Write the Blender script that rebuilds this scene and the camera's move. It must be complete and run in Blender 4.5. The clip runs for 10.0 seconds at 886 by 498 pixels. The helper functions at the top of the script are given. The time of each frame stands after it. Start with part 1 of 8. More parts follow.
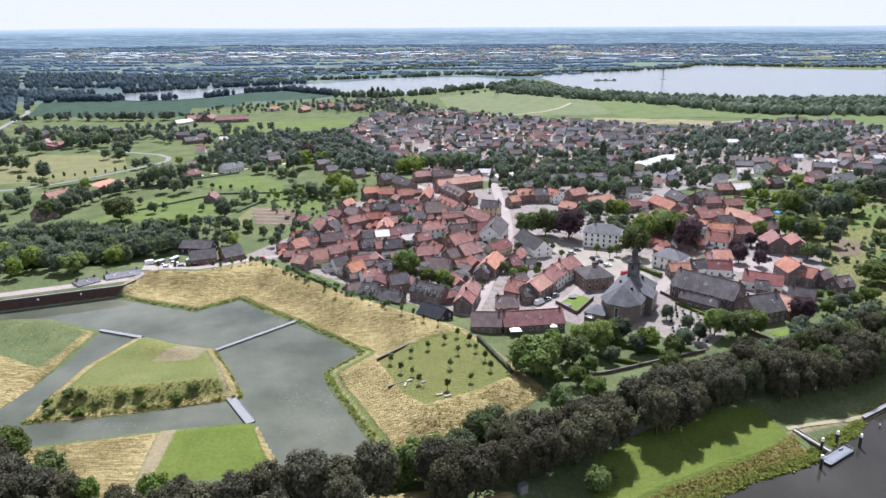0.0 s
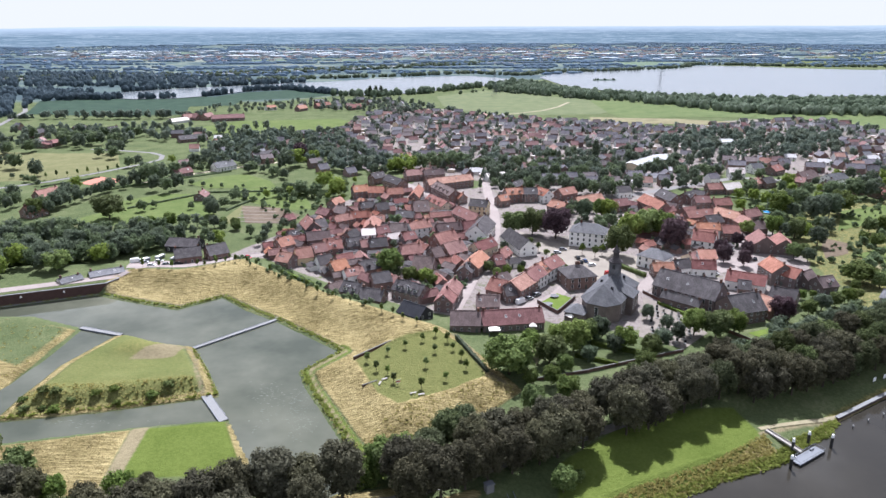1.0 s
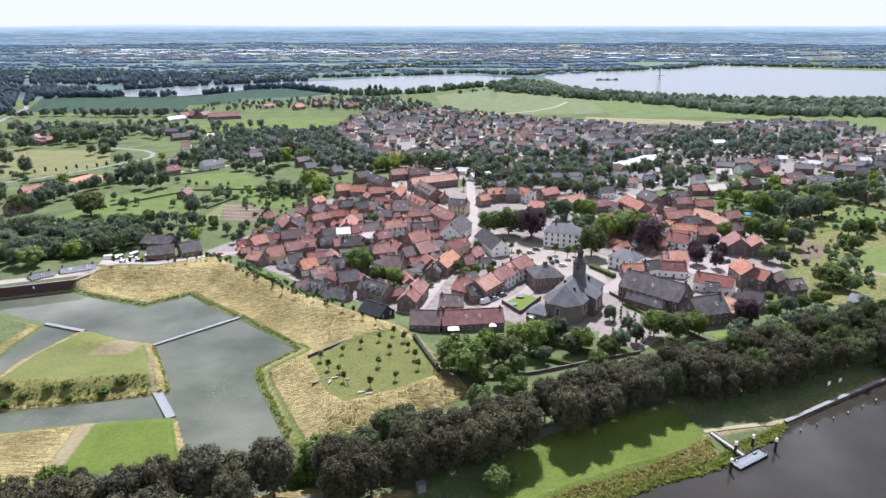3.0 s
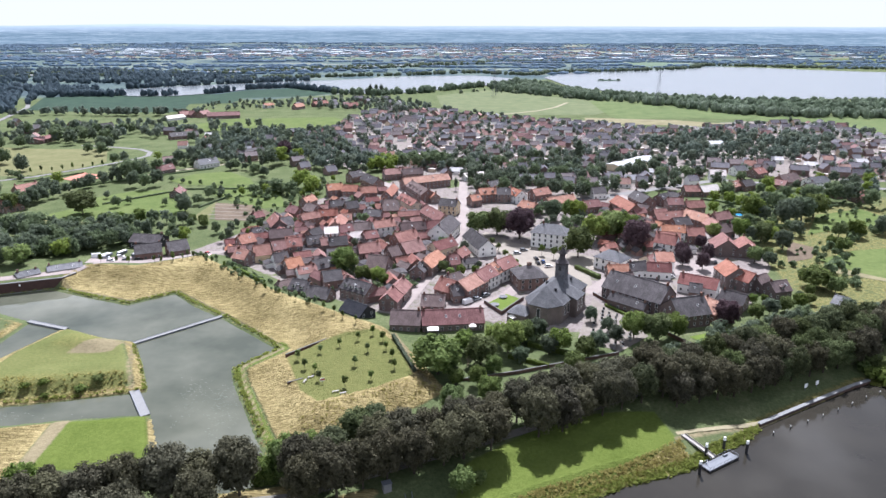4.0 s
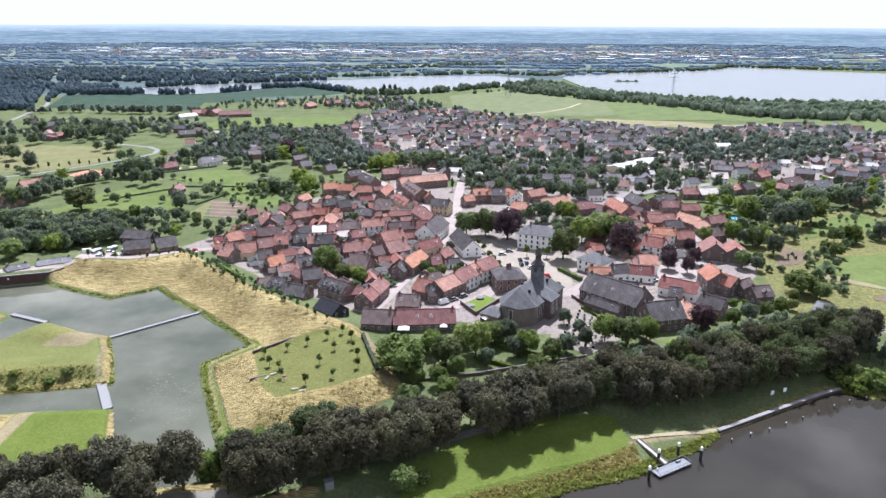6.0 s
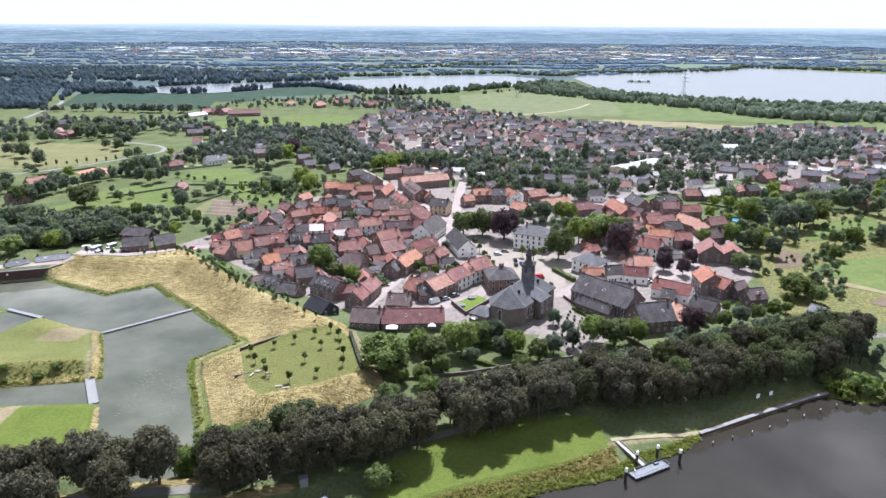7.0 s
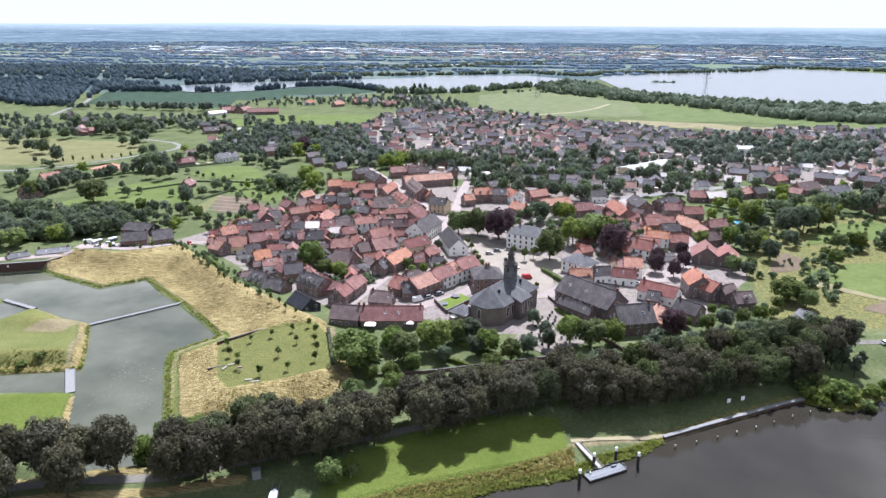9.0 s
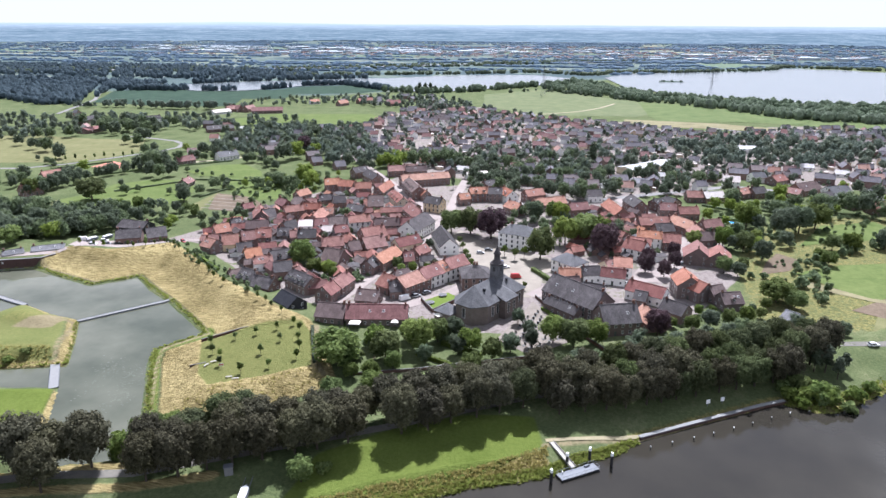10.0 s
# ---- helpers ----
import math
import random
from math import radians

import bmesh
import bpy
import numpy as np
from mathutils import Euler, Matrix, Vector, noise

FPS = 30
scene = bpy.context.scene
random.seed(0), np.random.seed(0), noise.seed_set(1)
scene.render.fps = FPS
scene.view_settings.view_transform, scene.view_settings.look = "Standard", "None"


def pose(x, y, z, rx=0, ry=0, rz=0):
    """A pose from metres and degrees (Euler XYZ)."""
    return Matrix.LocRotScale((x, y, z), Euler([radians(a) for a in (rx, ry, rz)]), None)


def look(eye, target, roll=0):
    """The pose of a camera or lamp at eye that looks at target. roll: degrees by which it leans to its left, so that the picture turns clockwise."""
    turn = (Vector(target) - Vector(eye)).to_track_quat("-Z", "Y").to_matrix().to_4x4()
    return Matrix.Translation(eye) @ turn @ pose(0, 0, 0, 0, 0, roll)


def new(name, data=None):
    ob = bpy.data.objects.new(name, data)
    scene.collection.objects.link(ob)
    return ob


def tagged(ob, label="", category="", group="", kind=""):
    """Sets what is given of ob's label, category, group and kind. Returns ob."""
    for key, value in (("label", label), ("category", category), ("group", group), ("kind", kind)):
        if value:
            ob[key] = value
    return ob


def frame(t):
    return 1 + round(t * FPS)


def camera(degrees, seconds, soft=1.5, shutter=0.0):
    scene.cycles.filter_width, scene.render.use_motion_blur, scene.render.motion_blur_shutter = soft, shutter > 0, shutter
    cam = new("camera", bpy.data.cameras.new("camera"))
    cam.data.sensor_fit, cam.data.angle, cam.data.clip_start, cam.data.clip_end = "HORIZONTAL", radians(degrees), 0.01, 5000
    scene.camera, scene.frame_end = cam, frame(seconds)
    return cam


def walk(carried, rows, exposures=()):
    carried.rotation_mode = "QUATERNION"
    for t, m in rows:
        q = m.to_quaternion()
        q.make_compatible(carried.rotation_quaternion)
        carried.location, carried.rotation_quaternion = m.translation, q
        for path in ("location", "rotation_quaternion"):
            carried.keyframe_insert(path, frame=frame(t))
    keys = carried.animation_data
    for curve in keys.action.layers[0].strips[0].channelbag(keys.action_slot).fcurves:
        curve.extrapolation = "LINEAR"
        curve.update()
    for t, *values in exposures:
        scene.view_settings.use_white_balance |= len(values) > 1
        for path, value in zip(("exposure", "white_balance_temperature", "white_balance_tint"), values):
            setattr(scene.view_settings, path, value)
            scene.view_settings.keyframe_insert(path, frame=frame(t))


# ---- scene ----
cam = camera(66.1, 10.0)
PATH = [
    (0, (-0.208, -0.113, 118.748), (-0.213, 1.788, 118.126), -0.3),
    (0.5, (4.419, -0.132, 118.659), (4.41, 1.769, 118.036), -0.3),
    (1, (9.084, -0.078, 118.561), (9.071, 1.822, 117.937), -0.2),
    (1.5, (13.848, 0.02, 118.505), (13.833, 1.92, 117.881), -0.1),
    (2, (18.775, 0.135, 118.477), (18.759, 2.035, 117.852), 0.0),
    (2.5, (23.75, 0.259, 118.466), (23.721, 2.159, 117.84), 0.0),
    (4, (38.787, 0.493, 118.591), (38.729, 2.392, 117.965), 0.1),
    (4.5, (43.82, 0.689, 118.613), (43.751, 2.587, 117.986), 0.2),
    (5, (48.868, 0.924, 118.625), (48.782, 2.822, 117.999), 0.2),
    (5.5, (53.939, 1.186, 118.628), (53.837, 3.083, 118.002), 0.2),
    (7, (69.127, 1.999, 118.521), (68.959, 3.891, 117.895), 0.3),
    (7.5, (74.075, 2.284, 118.493), (73.899, 4.175, 117.865), 0.3),
    (8, (79.067, 2.636, 118.421), (78.864, 4.525, 117.794), 0.3),
    (8.5, (84.027, 2.998, 118.353), (83.804, 4.884, 117.726), 0.3),
    (9, (88.956, 3.458, 118.298), (88.703, 5.34, 117.671), 0.3),
    (9.5, (93.978, 4.001, 118.269), (93.701, 5.88, 117.64), 0.3),
    (10, (99.102, 4.602, 118.272), (98.819, 6.479, 117.643), 0.3),
]
walk(cam, [(t, look(eye, target, roll)) for t, eye, target, roll in PATH], [(0, 1.06, 5760, 16.5), (7, 1.22, 5740, 16.5), (10, 1.19, 5730, 16.5)])

# ---- world, sun, exposure ----
SUN_ELEVATION, SUN_AZIMUTH = 54.0, 4.0   # degrees; azimuth from +y towards +x
world = bpy.data.worlds.new("world")
scene.world = world
world.use_nodes = True
wn = world.node_tree
sky = wn.nodes.new("ShaderNodeTexSky")
sky.sky_type = "NISHITA"
sky.sun_disc = False
sky.sun_elevation = radians(SUN_ELEVATION)
sky.sun_rotation = radians(SUN_AZIMUTH)
sky.air_density, sky.dust_density, sky.ozone_density = 1.0, 0.6, 2.0
background = wn.nodes["Background"]
# fair-weather clouds and the white haze above the horizon
up = wn.nodes.new("ShaderNodeTexCoord")
flat = wn.nodes.new("ShaderNodeMapping")
flat.inputs["Scale"].default_value = (1.0, 1.0, 3.0)
wn.links.new(up.outputs["Generated"], flat.inputs["Vector"])
puff = wn.nodes.new("ShaderNodeTexNoise")
puff.inputs["Scale"].default_value, puff.inputs["Detail"].default_value, puff.inputs["Roughness"].default_value = 2.6, 6, 0.6
wn.links.new(flat.outputs["Vector"], puff.inputs["Vector"])
split = wn.nodes.new("ShaderNodeSeparateXYZ")
wn.links.new(up.outputs["Generated"], split.inputs["Vector"])
haze = wn.nodes.new("ShaderNodeMapRange")
haze.inputs["From Min"].default_value, haze.inputs["From Max"].default_value = 0.0, 0.35
haze.inputs["To Min"].default_value, haze.inputs["To Max"].default_value = 0.34, 0.0
wn.links.new(split.outputs["Z"], haze.inputs["Value"])
lifted = wn.nodes.new("ShaderNodeMath")
wn.links.new(puff.outputs["Fac"], lifted.inputs[0])
wn.links.new(haze.outputs["Result"], lifted.inputs[1])
cover = wn.nodes.new("ShaderNodeValToRGB")
cover.color_ramp.elements[0].position, cover.color_ramp.elements[1].position = 0.41, 0.61
wn.links.new(lifted.outputs[0], cover.inputs["Fac"])
clouded = wn.nodes.new("ShaderNodeMix")
clouded.data_type = "RGBA"
wn.links.new(cover.outputs["Color"], clouded.inputs[0])
wn.links.new(sky.outputs["Color"], clouded.inputs[6])
clouded.inputs[7].default_value = (10.6, 10.7, 10.8, 1)
bright = wn.nodes.new("ShaderNodeValToRGB")
bright.color_ramp.elements[0].position, bright.color_ramp.elements[1].position = 0.525, 0.635
wn.links.new(puff.outputs["Fac"], bright.inputs["Fac"])
lit = wn.nodes.new("ShaderNodeMix")
lit.data_type = "RGBA"
high = wn.nodes.new("ShaderNodeMapRange")
high.inputs["From Min"].default_value, high.inputs["From Max"].default_value = 0.12, 0.34
wn.links.new(split.outputs["Z"], high.inputs["Value"])
thick = wn.nodes.new("ShaderNodeMath")
thick.operation = "MULTIPLY"
wn.links.new(bright.outputs["Color"], thick.inputs[0])
wn.links.new(high.outputs["Result"], thick.inputs[1])
wn.links.new(thick.outputs[0], lit.inputs[0])
wn.links.new(clouded.outputs[2], lit.inputs[6])
lit.inputs[7].default_value = (20.0, 20.2, 20.4, 1)
wn.links.new(lit.outputs[2], background.inputs["Color"])
background.inputs["Strength"].default_value = 0.042

sun_data = bpy.data.lights.new("sun", "SUN")
sun_data.energy, sun_data.angle, sun_data.color = 5.0, radians(0.8), (1.0, 0.97, 0.93)
sun = new("sun", sun_data)
sun_way = Vector((math.sin(radians(SUN_AZIMUTH)) * math.cos(radians(SUN_ELEVATION)),
                  math.cos(radians(SUN_AZIMUTH)) * math.cos(radians(SUN_ELEVATION)),
                  math.sin(radians(SUN_ELEVATION))))
sun.matrix_world = look(sun_way * 500, (0, 0, 0))

# ---- materials ----
def material(name):
    m = bpy.data.materials.new(name)
    m.use_nodes = True
    nt = m.node_tree
    return m, nt, nt.nodes["Principled BSDF"]


def coords(nt, scale=(1, 1, 1), space="Object"):
    c = nt.nodes.new("ShaderNodeTexCoord")
    mp = nt.nodes.new("ShaderNodeMapping")
    mp.inputs["Scale"].default_value = scale
    nt.links.new(c.outputs[space], mp.inputs["Vector"])
    return mp.outputs["Vector"]


def world_coords(nt, scale=(1, 1, 1)):
    g = nt.nodes.new("ShaderNodeNewGeometry")
    mp = nt.nodes.new("ShaderNodeMapping")
    mp.inputs["Scale"].default_value = scale
    nt.links.new(g.outputs["Position"], mp.inputs["Vector"])
    return mp.outputs["Vector"]


def noise_of(nt, vector, scale, detail=4.0, rough=0.6):
    n = nt.nodes.new("ShaderNodeTexNoise")
    n.inputs["Scale"].default_value = scale
    n.inputs["Detail"].default_value = detail
    n.inputs["Roughness"].default_value = rough
    nt.links.new(vector, n.inputs["Vector"])
    return n.outputs["Fac"]


def ramp(nt, fac, *stops):
    r = nt.nodes.new("ShaderNodeValToRGB")
    e = r.color_ramp.elements
    while len(e) < len(stops):
        e.new(0.5)
    for el, (p, c) in zip(e, stops):
        el.position, el.color = p, (*c, 1)
    nt.links.new(fac, r.inputs["Fac"])
    return r.outputs["Color"]


def math_of(nt, op, a, b=None, c=None, clamp=False):
    n = nt.nodes.new("ShaderNodeMath")
    n.operation, n.use_clamp = op, clamp
    for i, v in enumerate((a, b, c)):
        if v is None:
            continue
        if isinstance(v, (int, float)):
            n.inputs[i].default_value = v
        else:
            nt.links.new(v, n.inputs[i])
    return n.outputs[0]


def mix(nt, fac, a, b, blend="MIX"):
    n = nt.nodes.new("ShaderNodeMix")
    n.data_type, n.blend_type = "RGBA", blend
    for sock, v in ((n.inputs[0], fac), (n.inputs[6], a), (n.inputs[7], b)):
        if isinstance(v, (int, float)):
            sock.default_value = v
        elif isinstance(v, tuple):
            sock.default_value = (*v, 1)
        else:
            nt.links.new(v, sock)
    return n.outputs[2]


def bump(nt, bsdf, height, strength=0.4, distance=0.05):
    b = nt.nodes.new("ShaderNodeBump")
    b.inputs["Strength"].default_value = strength
    b.inputs["Distance"].default_value = distance
    nt.links.new(height, b.inputs["Height"])
    nt.links.new(b.outputs["Normal"], bsdf.inputs["Normal"])


def random_of(nt):
    return nt.nodes.new("ShaderNodeObjectInfo").outputs["Random"]


def vary(nt, color, amount, bsdf):
    """Per-object brightness change of a colour socket, into the base colour."""
    h = nt.nodes.new("ShaderNodeHueSaturation")
    r = random_of(nt)
    nt.links.new(math_of(nt, "MULTIPLY_ADD", r, amount, 1 - amount / 2), h.inputs["Value"])
    nt.links.new(math_of(nt, "MULTIPLY_ADD", r, 0.02, 0.49), h.inputs["Hue"])
    nt.links.new(math_of(nt, "MULTIPLY_ADD", math_of(nt, "FRACT", math_of(nt, "MULTIPLY", r, 7.3)), 0.3, 0.92), h.inputs["Saturation"])
    nt.links.new(color, h.inputs["Color"])
    nt.links.new(h.outputs["Color"], bsdf.inputs["Base Color"])


def tiles(name, dark, mid, light, rough=0.75, amount=0.5):
    """Roof tiles: courses across the slope, weathering at two scales."""
    m, nt, b = material(name)
    v = coords(nt)
    fine = noise_of(nt, v, 3.0, 5, 0.7)
    broad = noise_of(nt, v, 0.35, 3)
    w = nt.nodes.new("ShaderNodeTexWave")
    w.wave_type, w.bands_direction = "BANDS", "Z"
    w.inputs["Scale"].default_value = 1.6
    w.inputs["Distortion"].default_value = 0.4
    nt.links.new(v, w.inputs["Vector"])
    wx = nt.nodes.new("ShaderNodeTexWave")
    wx.wave_type, wx.bands_direction = "BANDS", "X"
    wx.inputs["Scale"].default_value = 1.3
    nt.links.new(v, wx.inputs["Vector"])
    f = math_of(nt, "MULTIPLY_ADD", fine, 0.75, math_of(nt, "MULTIPLY", broad, 0.5))
    # pale run-off streaks down the slope and darker course lines
    run = noise_of(nt, coords(nt, (2.4, 0.25, 0.25)), 1.0, 4, 0.65)
    f = math_of(nt, "MULTIPLY_ADD", run, 0.35, math_of(nt, "SUBTRACT", f, 0.29))
    f = math_of(nt, "MULTIPLY_ADD", w.outputs["Fac"], 0.09, math_of(nt, "SUBTRACT", f, 0.045))
    c = ramp(nt, f, (0.25, dark), (0.5, mid), (0.75, light))
    vary(nt, c, amount, b)
    b.inputs["Roughness"].default_value = rough
    b.inputs["Specular IOR Level"].default_value = 0.1
    h = math_of(nt, "ADD", math_of(nt, "MULTIPLY", w.outputs["Fac"], 0.6), math_of(nt, "MULTIPLY", wx.outputs["Fac"], 0.4))
    bump(nt, b, math_of(nt, "ADD", h, fine), 0.5, 0.05)
    return m


def masonry(name, dark, light, rough=0.9, brick=True):
    m, nt, b = material(name)
    v = coords(nt)
    fine = noise_of(nt, v, 5.0, 4, 0.7)
    broad = noise_of(nt, v, 0.4, 3)
    f = math_of(nt, "MULTIPLY_ADD", fine, 0.5, math_of(nt, "MULTIPLY", broad, 0.5))
    c = ramp(nt, f, (0.3, dark), (0.7, light))
    vary(nt, c, 0.3 if brick else 0.12, b)
    b.inputs["Roughness"].default_value = rough
    bump(nt, b, fine, 0.3, 0.02)
    return m


def plain(name, color, rough=0.6, metal=0.0, speck=0.15):
    m, nt, b = material(name)
    f = noise_of(nt, coords(nt), 2.5, 4, 0.7)
    lo = tuple(x * (1 - speck) for x in color)
    hi = tuple(min(1, x * (1 + speck)) for x in color)
    nt.links.new(ramp(nt, f, (0.3, lo), (0.7, hi)), b.inputs["Base Color"])
    b.inputs["Roughness"].default_value, b.inputs["Metallic"].default_value = rough, metal
    return m


ROOFS = {
    "o": (tiles("orange_tile", (0.13, 0.068, 0.052), (0.27, 0.138, 0.105), (0.43, 0.25, 0.2)), "orange clay-tiled"),
    "r": (tiles("red_tile", (0.085, 0.046, 0.043), (0.185, 0.095, 0.086), (0.31, 0.18, 0.162)), "dull red-tiled"),
    "b": (tiles("brown_tile", (0.055, 0.042, 0.041), (0.11, 0.083, 0.079), (0.19, 0.15, 0.142)), "brown-tiled"),
    "g": (tiles("grey_tile", (0.032, 0.029, 0.029), (0.066, 0.06, 0.061), (0.135, 0.125, 0.125), 0.8), "dark grey"),
    "s": (tiles("slate", (0.055, 0.055, 0.058), (0.105, 0.105, 0.11), (0.18, 0.179, 0.184), 0.6), "grey slate"),
    "p": (tiles("pale_sheet", (0.35, 0.31, 0.29), (0.48, 0.43, 0.40), (0.6, 0.55, 0.52), 0.6), "pale"),
    "k": (tiles("black_tile", (0.012, 0.013, 0.016), (0.02, 0.021, 0.025), (0.035, 0.036, 0.04), 0.5), "black"),
}
# outer village tiles: lighter, greyer copies of ROOFS with haze in the colour
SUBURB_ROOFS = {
    "o": (tiles("suburb_orange_tile", (0.2, 0.125, 0.105), (0.3, 0.185, 0.155), (0.4, 0.27, 0.23)), "haze-paled orange-tiled"),
    "r": (tiles("suburb_red_tile", (0.15, 0.098, 0.092), (0.225, 0.145, 0.136), (0.32, 0.22, 0.205)), "haze-paled red-tiled"),
    "b": (tiles("suburb_brown_tile", (0.105, 0.087, 0.087), (0.158, 0.132, 0.13), (0.23, 0.2, 0.196)), "haze-paled brown-tiled"),
    "g": (tiles("suburb_grey_tile", (0.085, 0.08, 0.087), (0.13, 0.122, 0.132), (0.2, 0.19, 0.2)), "haze-paled grey concrete-tiled"),
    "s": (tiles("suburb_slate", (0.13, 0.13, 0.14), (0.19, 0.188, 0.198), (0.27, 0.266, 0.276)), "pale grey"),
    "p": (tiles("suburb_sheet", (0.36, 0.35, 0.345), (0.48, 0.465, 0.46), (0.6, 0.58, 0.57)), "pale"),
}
WALLS = {
    "b": (masonry("brown_brick", (0.11, 0.074, 0.065), (0.235, 0.162, 0.143)), "brown brick"),
    "d": (masonry("dark_brick", (0.085, 0.066, 0.062), (0.165, 0.125, 0.115)), "dark brick"),
    "w": (masonry("white_render", (0.66, 0.65, 0.62), (0.8, 0.79, 0.76), brick=False), "white-rendered"),
    "c": (masonry("cream_render", (0.45, 0.36, 0.25), (0.6, 0.5, 0.37), brick=False), "cream-rendered"),
    "k": (masonry("black_boards", (0.014, 0.014, 0.016), (0.03, 0.03, 0.034), brick=False), "black-boarded"),
}
FRAME = plain("window_paint", (0.68, 0.67, 0.65), 0.5)
GLASS, _nt, _b = material("window_glass")
_b.inputs["Base Color"].default_value = (0.03, 0.035, 0.04, 1)
_b.inputs["Roughness"].default_value = 0.08
DOOR = plain("door_paint", (0.05, 0.06, 0.05), 0.45)
CHIMNEY = masonry("chimney_brick", (0.08, 0.045, 0.035), (0.17, 0.09, 0.07))
BRICK_WALL = masonry("garden_brick", (0.07, 0.042, 0.034), (0.15, 0.085, 0.065))
QUAY_BRICK = masonry("quay_brick", (0.045, 0.026, 0.022), (0.085, 0.05, 0.042))
CONCRETE = plain("concrete", (0.17, 0.17, 0.168), 0.85)
OLD_CONCRETE = plain("weathered_concrete", (0.11, 0.108, 0.1), 0.9, 0, 0.4)
STONE = plain("pale_stone", (0.3, 0.28, 0.25), 0.8)
METAL = plain("galvanised", (0.13, 0.14, 0.155), 0.75, 0.0)
WHITE = plain("white_paint", (0.8, 0.8, 0.79), 0.45, 0, 0.05)
BLACK_STEEL = plain("black_steel", (0.018, 0.018, 0.02), 0.5)
BARK = plain("bark", (0.055, 0.042, 0.032), 0.95, 0, 0.4)
CANVAS = plain("canvas", (0.75, 0.7, 0.62), 0.8)
RUBBER = plain("rubber", (0.02, 0.02, 0.02), 0.8)


def leaves(name, dark, light, spread=0.35, glow_through=0.36):
    m, nt, b = material(name)
    v = world_coords(nt)
    f = math_of(nt, "MULTIPLY_ADD", noise_of(nt, v, 0.9, 3, 0.7), 0.7, math_of(nt, "MULTIPLY", noise_of(nt, v, 0.12, 2), 0.35))
    isl = nt.nodes.new("ShaderNodeNewGeometry").outputs["Random Per Island"]
    f = math_of(nt, "ADD", f, math_of(nt, "MULTIPLY_ADD", isl, 0.22, -0.11))
    vary(nt, ramp(nt, f, (0.3, dark), (0.72, light)), spread, b)
    b.inputs["Roughness"].default_value = 0.8
    b.inputs["Specular IOR Level"].default_value = 0.1
    tr = nt.nodes.new("ShaderNodeBsdfTranslucent")
    nt.links.new(b.inputs["Base Color"].links[0].from_socket, tr.inputs["Color"])
    ms = nt.nodes.new("ShaderNodeMixShader")
    ms.inputs["Fac"].default_value = glow_through
    out = nt.nodes["Material Output"]
    nt.links.new(b.outputs[0], ms.inputs[1])
    nt.links.new(tr.outputs[0], ms.inputs[2])
    nt.links.new(ms.outputs[0], out.inputs["Surface"])
    return m


LEAF_AVENUE = leaves("leaves_avenue", (0.033, 0.033, 0.021), (0.134, 0.128, 0.084), 0.45)
LEAF_GREEN = leaves("leaves_green", (0.055, 0.082, 0.028), (0.18, 0.22, 0.08), 0.5, 0.42)
LEAF_AVENUE_GREEN = leaves("leaves_avenue_green", (0.036, 0.048, 0.023), (0.13, 0.15, 0.072), 0.4)
LEAF_LIGHT = leaves("leaves_light", (0.11, 0.155, 0.045), (0.27, 0.32, 0.11), 0.4, 0.45)
LEAF_DARK = leaves("leaves_dark", (0.054, 0.073, 0.05), (0.158, 0.187, 0.124), 0.5, 0.45)
# distant copy of leaves_dark, lifted and blued to carry haze in its colour
LEAF_FAR_DARK_HAZED = leaves("leaves_far_dark_hazed", (0.078, 0.104, 0.088), (0.195, 0.23, 0.18), 0.5, 0.5)
# bluer than leaves_green: painted-in atmosphere for trees at middle distance
LEAF_GARDEN = leaves("leaves_garden", (0.065, 0.095, 0.053), (0.195, 0.235, 0.132), 0.5, 0.45)
LEAF_COPPER = leaves("leaves_copper", (0.045, 0.031, 0.036), (0.12, 0.083, 0.09), 0.3)
# distant green leaves, haze mixed in as a paler, greyer tone
LEAF_FAR_HAZED = leaves("leaves_far_hazed", (0.09, 0.118, 0.085), (0.205, 0.24, 0.172), 0.4, 0.5)
# far woods: the blue haze of distance is put into these leaf colours
LEAF_WEST_HAZED = leaves("leaves_west_hazed", (0.095, 0.124, 0.143), (0.145, 0.18, 0.2), 0.4, 0.55)
LEAF_PLAIN_HAZED = leaves("leaves_plain_hazed", (0.155, 0.212, 0.262), (0.25, 0.317, 0.372), 0.4, 0.55)
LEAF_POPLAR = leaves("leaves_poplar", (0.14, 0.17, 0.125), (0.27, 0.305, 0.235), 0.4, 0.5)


def water(name, deep, shallow, rough=0.06, ripple=0.12):
    m, nt, b = material(name)
    v = world_coords(nt)
    c = ramp(nt, noise_of(nt, v, 0.03, 4, 0.6), (0.35, deep), (0.7, shallow))
    nt.links.new(c, b.inputs["Base Color"])
    b.inputs["Roughness"].default_value = rough
    b.inputs["IOR"].default_value = 1.33
    bump(nt, b, math_of(nt, "ADD", noise_of(nt, v, 0.8, 3), math_of(nt, "MULTIPLY", noise_of(nt, v, 0.15, 2), 2.0)), ripple, 0.1)
    return m


WATER_MOAT = water("moat_water", (0.06, 0.065, 0.046), (0.118, 0.12, 0.09), 0.03, 0.05)
WATER_RIVER = water("river_water", (0.023, 0.021, 0.017), (0.032, 0.029, 0.023), 0.05, 0.06)
WATER_LAKE = water("lake_water", (0.105, 0.122, 0.13), (0.135, 0.153, 0.16), 0.2, 0.04)


